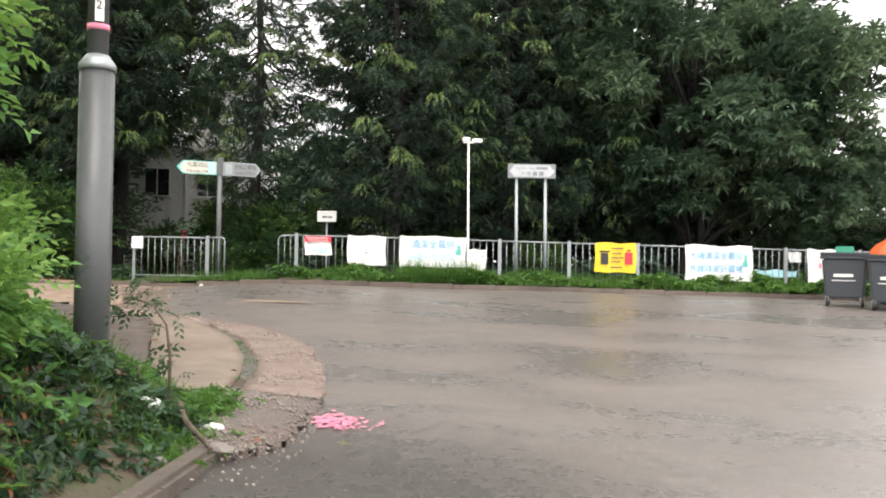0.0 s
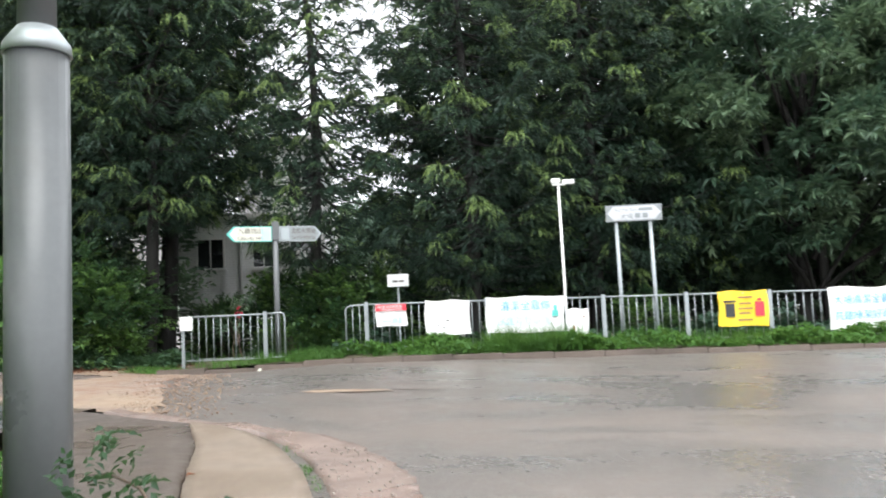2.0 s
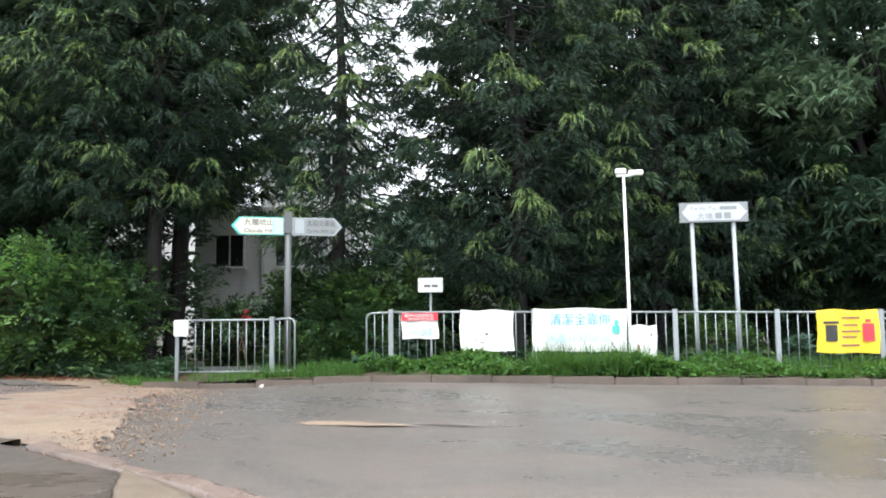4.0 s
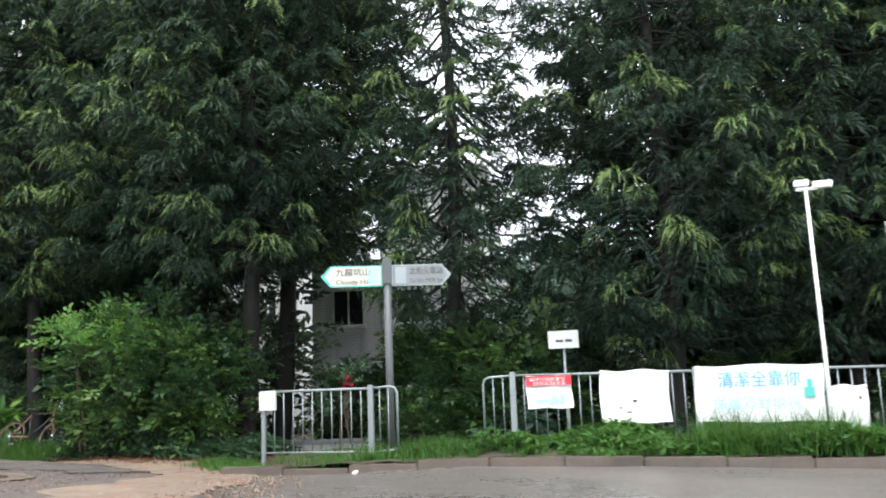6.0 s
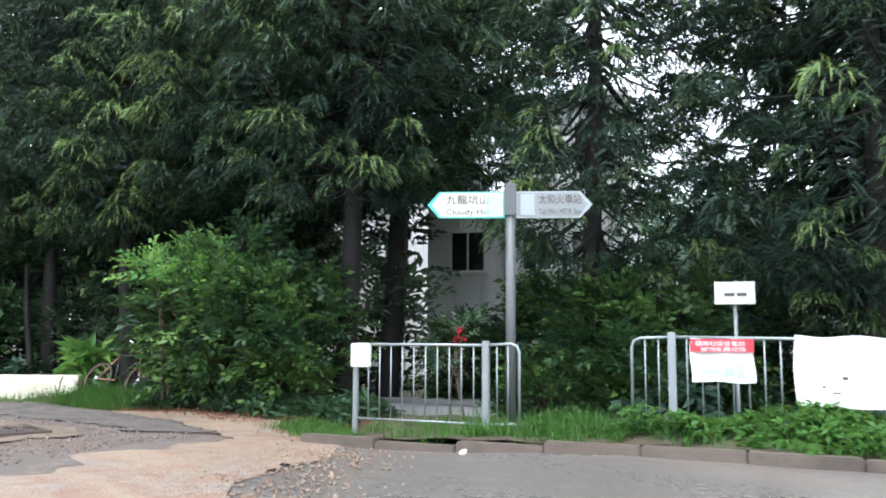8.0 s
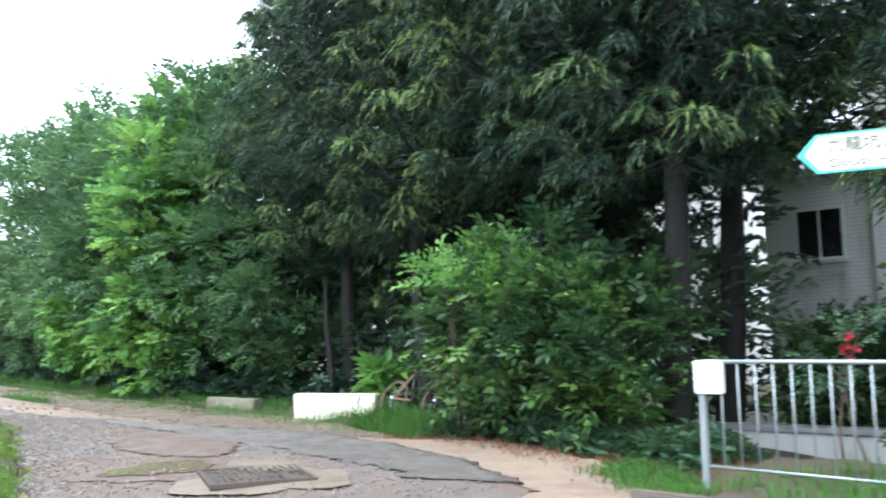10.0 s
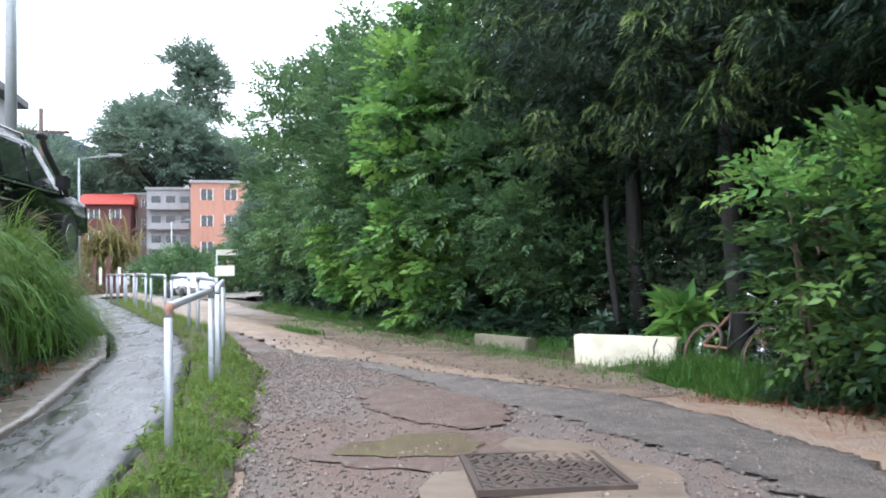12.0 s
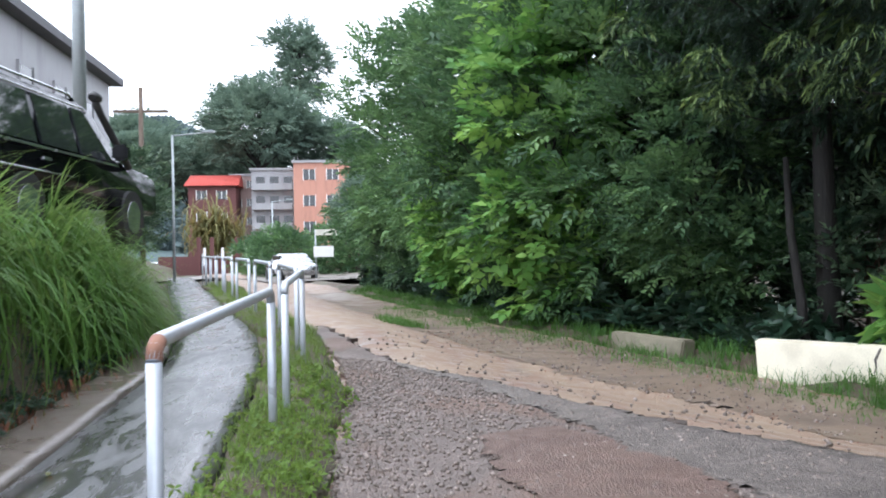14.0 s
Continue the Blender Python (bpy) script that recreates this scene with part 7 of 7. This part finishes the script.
pole = thing("utility_pole", (-28, 7.45, gz(-28, 7.45)), "tall grey steel utility pole behind the car", "utility pole")
part("pole", tubed([(0, 0, -0.5), (0, 0, 11)], [0.13, 0.1], 12), M["galv"], pole)
part("crossarm", boxes((-0.03, 0.03, -0.5, 0.5, 8.6, 8.66)), M["lamp"], pole)
tele = thing("utility_pole", (-60, 0.9, gz(-60, 0.9)), "brown wooden utility pole with a crossarm", "utility pole")
part("pole", tubed([(0, 0, -0.5), (0, 0, 12.0 - gz(-60, 0.9))], [0.16, 0.12], 10), M["twig"], tele)
part("crossarm", boxes((-0.06, 0.06, -1.5, 1.5, 10.6 - gz(-60, 0.9), 10.75 - gz(-60, 0.9))), M["twig"], tele)
for y in (-1.3, -0.5, 0.5, 1.3):
    part("insulator", tubed([(0, y, 10.75 - gz(-60, 0.9)), (0, y, 11.1 - gz(-60, 0.9))], 0.05, 8), M["white"], tele)
for i, (px, py, ph, arm_y) in enumerate(((-45, 5.65, 7.15, 1.3), (-75, 6.6, 6.6, 1.2))):
    sl = thing("street_lamp", (px, py, gz(px, py)), "thin grey street lamp with a short arm", "street lamp", "far street lamps")
    zz = ph - gz(px, py)
    part("column", tubed([(0, 0, -0.4), (0, 0, zz)], [0.06, 0.045], 10), M["galv"], sl)
    part("arm", tubed([(0, 0, zz - 0.02), (0, arm_y, zz + 0.12)], 0.03, 8), M["galv"], sl)
    part("lantern", boxes((-0.1, 0.1, arm_y - 0.2, arm_y + 0.3, zz + 0.1, zz + 0.2), bevel=0.02), M["galv"], sl)
board = thing("road_sign", (-55, 10.6, gz(-55, 10.6)), "cream and white sign boards on a grey post", "road sign")
part("post", tubed([(0, 0, -0.3), (0, 0, 2.6)], 0.04, 8), M["galv"], board)
part("board", boxes((0.0, 0.05, 0.0, 1.1, 2.3, 2.6)), M["cream"], board)
part("board", boxes((0.0, 0.05, -0.1, 0.9, 1.2, 1.75)), M["white"], board)
gate = thing("gateway", (-85, 1.1, gz(-85, 1.1)), "dark red gateway with white couplet panels", "gateway")
for y in (-1.6, -0.5, 1.6, 3.4):
    part("pillar", boxes((-0.2, 0.2, y - 0.14, y + 0.14, 0, 3.2)), M["render_red"], gate)
for y in (-1.2, 0.3, 1.0, 2.2):
    part("panel", boxes((0.21, 0.25, y, y + 0.22, 0.8, 2.3)), M["white"], gate)
part("wall_base", boxes((-0.5, -0.21, -5.0, 5.0, 0, 1.6)), M["render_red"], gate)

ncar = thing("parked_car", (-57, 9.2, gz(-57, 9.2) + 0.1), "silver saloon car parked across the end of the track", "car", rz=20)
bm = bmesh.new()
prof = [(0, 0.3), (0, 0.75), (0.5, 0.9), (1.3, 1.4), (2.7, 1.42), (3.3, 0.95), (4.2, 0.8), (4.25, 0.3)]
sides = [[bm.verts.new((x - 2.1, s * (0.85 if z < 1 else 0.68), z)) for x, z in prof] for s in (-1, 1)]
bm.faces.new(sides[0])
bm.faces.new(sides[1][::-1])
for i in range(len(prof)):
    j = (i + 1) % len(prof)
    bm.faces.new((sides[0][i], sides[1][i], sides[1][j], sides[0][j]))
bmesh.ops.recalc_face_normals(bm, faces=bm.faces[:])
bmesh.ops.bevel(bm, geom=bm.edges[:], offset=0.06, segments=2, affect="EDGES")
part("body", bm, M["chrome"], ncar, smooth_on=True)
for wx in (-1.4, 1.3):
    for s in (-0.86, 0.86):
        part("wheel", tubed([(wx, s - 0.09, 0.3), (wx, s + 0.09, 0.3)], 0.3, 14), M["tyre"], ncar)
for s in (-1, 1):
    part("side_window", boxes((-0.7, 0.7, min(s * 0.7, s * 0.8), max(s * 0.7, s * 0.8), 0.98, 1.32)), M["glass"], ncar)
blot("junction", -62, 6.5, 9, 14, -10, M["slab_grey"], "pale concrete road at the end of the track", 0.04, 12, "road")

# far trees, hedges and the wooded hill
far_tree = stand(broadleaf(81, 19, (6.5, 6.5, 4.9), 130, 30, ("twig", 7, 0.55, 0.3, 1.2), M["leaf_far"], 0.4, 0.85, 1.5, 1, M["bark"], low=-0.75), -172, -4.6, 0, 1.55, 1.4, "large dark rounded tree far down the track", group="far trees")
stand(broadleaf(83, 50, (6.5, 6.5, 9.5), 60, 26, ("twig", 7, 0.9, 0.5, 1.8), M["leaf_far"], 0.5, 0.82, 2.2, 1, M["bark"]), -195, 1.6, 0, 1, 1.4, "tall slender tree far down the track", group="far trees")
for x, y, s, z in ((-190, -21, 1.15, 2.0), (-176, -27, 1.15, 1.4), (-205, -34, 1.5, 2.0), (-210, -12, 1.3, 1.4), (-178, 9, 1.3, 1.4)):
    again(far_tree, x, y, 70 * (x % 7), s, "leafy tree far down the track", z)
for x, y, rz, sc in ((-47, 2.7, 60, 0.95), (-54, 1.2, 20, 1.1)):
    again(thicket, x, y, rz, sc, "dark thicket on the bank beyond the car")
for x, y, s, z in ((-180, -10.0, 1.0, 1.0), (-110, 17, 0.9, -4.0), (-75, 18, 0.65, -4.0), (-58, 19, 0.6, -4.0), (-190, -30, 1.2, 2.0), (-90, -24, 0.7, 0), (-62, -6, 0.45, 0), (-190, 12, 1.1, 0)):
    again(far_tree, x, y, 40 * (x % 9), s, "leafy tree far down the track", z - 3.2 * s)
hedge = stand(broadleaf(82, 3.4, (3.2, 2.4, 1.9), 40, 30, ("twig", 7, 0.26, 0.13, 0.5), M["leaf_mid"], 0.08, 0.4, 0.7, 3, M["twig"], name="bush", low=-1.1), -70, 7.6, 0, 1, 0.9, "rounded green bush at the end of the track", "bush", "far bushes")
for x, y, s in ((-74, 10.5, 1.0), (-78, 5.2, 0.9), (-90, 6, 1.0), (-66, 12.5, 1.1)):
    again(hedge, x, y, 33 * (x % 7), s, "", 0.9)
palm = new("palm_tree")
palm.matrix_basis = pose(-128, -6.0, 1.2)
tagged(palm, "clump of yellowish palm leaves before the red house", "palm tree")
part("trunk", tubed([(0, 0, -0.5), (0, 0, 3.5)], [0.3, 0.2], 8), M["bark_pale"], palm)
rs_ = np.random.RandomState(8)
v, f = blades(rs_, np.array([0, 0, 2.6]) + rs_.normal(0, 1.0, (520, 3)) * np.array([1, 1.5, 1.2]) + np.array([0, 0, 1.5]), 5.0, 0.3, 1.3, 4)
np_object("crown", v, f, M["palm"], palm)

rs_ = np.random.RandomState(15)
hx, hy = np.meshgrid(np.linspace(-620, -230, 40), np.linspace(-330, 330, 60), indexing="ij")


def hill_z(x, y):
    return np.exp(-((x + 430) / 130) ** 2) * (42 * np.exp(-((y + 85) / 62) ** 2) + 14 + 4 * np.sin(y / 17) + 12 * np.sin(y / 70 + 2)) - 2


hi = np.arange(39)[:, None] * 60 + np.arange(59)[None]
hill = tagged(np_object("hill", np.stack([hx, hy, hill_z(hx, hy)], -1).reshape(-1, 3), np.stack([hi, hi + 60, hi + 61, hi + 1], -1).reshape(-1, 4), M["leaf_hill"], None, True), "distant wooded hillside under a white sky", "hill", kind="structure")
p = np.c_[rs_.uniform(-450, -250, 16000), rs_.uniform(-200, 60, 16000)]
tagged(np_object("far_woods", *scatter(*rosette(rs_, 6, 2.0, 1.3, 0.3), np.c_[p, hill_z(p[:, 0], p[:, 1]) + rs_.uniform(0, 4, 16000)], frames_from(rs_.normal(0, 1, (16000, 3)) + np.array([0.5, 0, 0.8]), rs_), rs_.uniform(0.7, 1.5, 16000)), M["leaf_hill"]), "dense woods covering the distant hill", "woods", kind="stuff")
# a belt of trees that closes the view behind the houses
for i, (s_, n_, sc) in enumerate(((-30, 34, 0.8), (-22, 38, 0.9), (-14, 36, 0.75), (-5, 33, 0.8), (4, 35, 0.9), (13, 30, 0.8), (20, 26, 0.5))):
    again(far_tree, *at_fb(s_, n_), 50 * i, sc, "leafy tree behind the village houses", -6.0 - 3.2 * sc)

litter = rubble(*at_fs(-8.3, -0.12), float(R(*at_fs(-8.3, -0.12))) + 0.03, 0.07, 0.045, 0.03, 44, M["cream"], "crumpled white paper litter beside the kerb", "litter")
litter["category"] = "litter"

# ---- kerb stones, last ----
kerb = thing("kerb", (0, 0, 0), "weathered pinkish concrete kerb stones along the road", "kerb", kind="structure")
bm = boxes((-0.467, 0.467, 0.0, 0.15, -0.14, 0.1), bevel=0.015)
kme = bpy.data.meshes.new("kerb_stone")
bm.to_mesh(kme)
bm.free()
kme.materials.append(M["kerb"])
rs_ = np.random.RandomState(6)
for i in range(36):
    q = K + (-10.25 + 0.94 * i) * U
    p = (q[0], q[1], float(R(q[0], q[1])) + rs_.uniform(-0.012, 0.008))
    share("kerb_stone", kme, kerb, pose(p[0], p[1], p[2], rs_.uniform(-2, 2), 0, math.degrees(ANG) + rs_.uniform(-0.7, 0.7)))
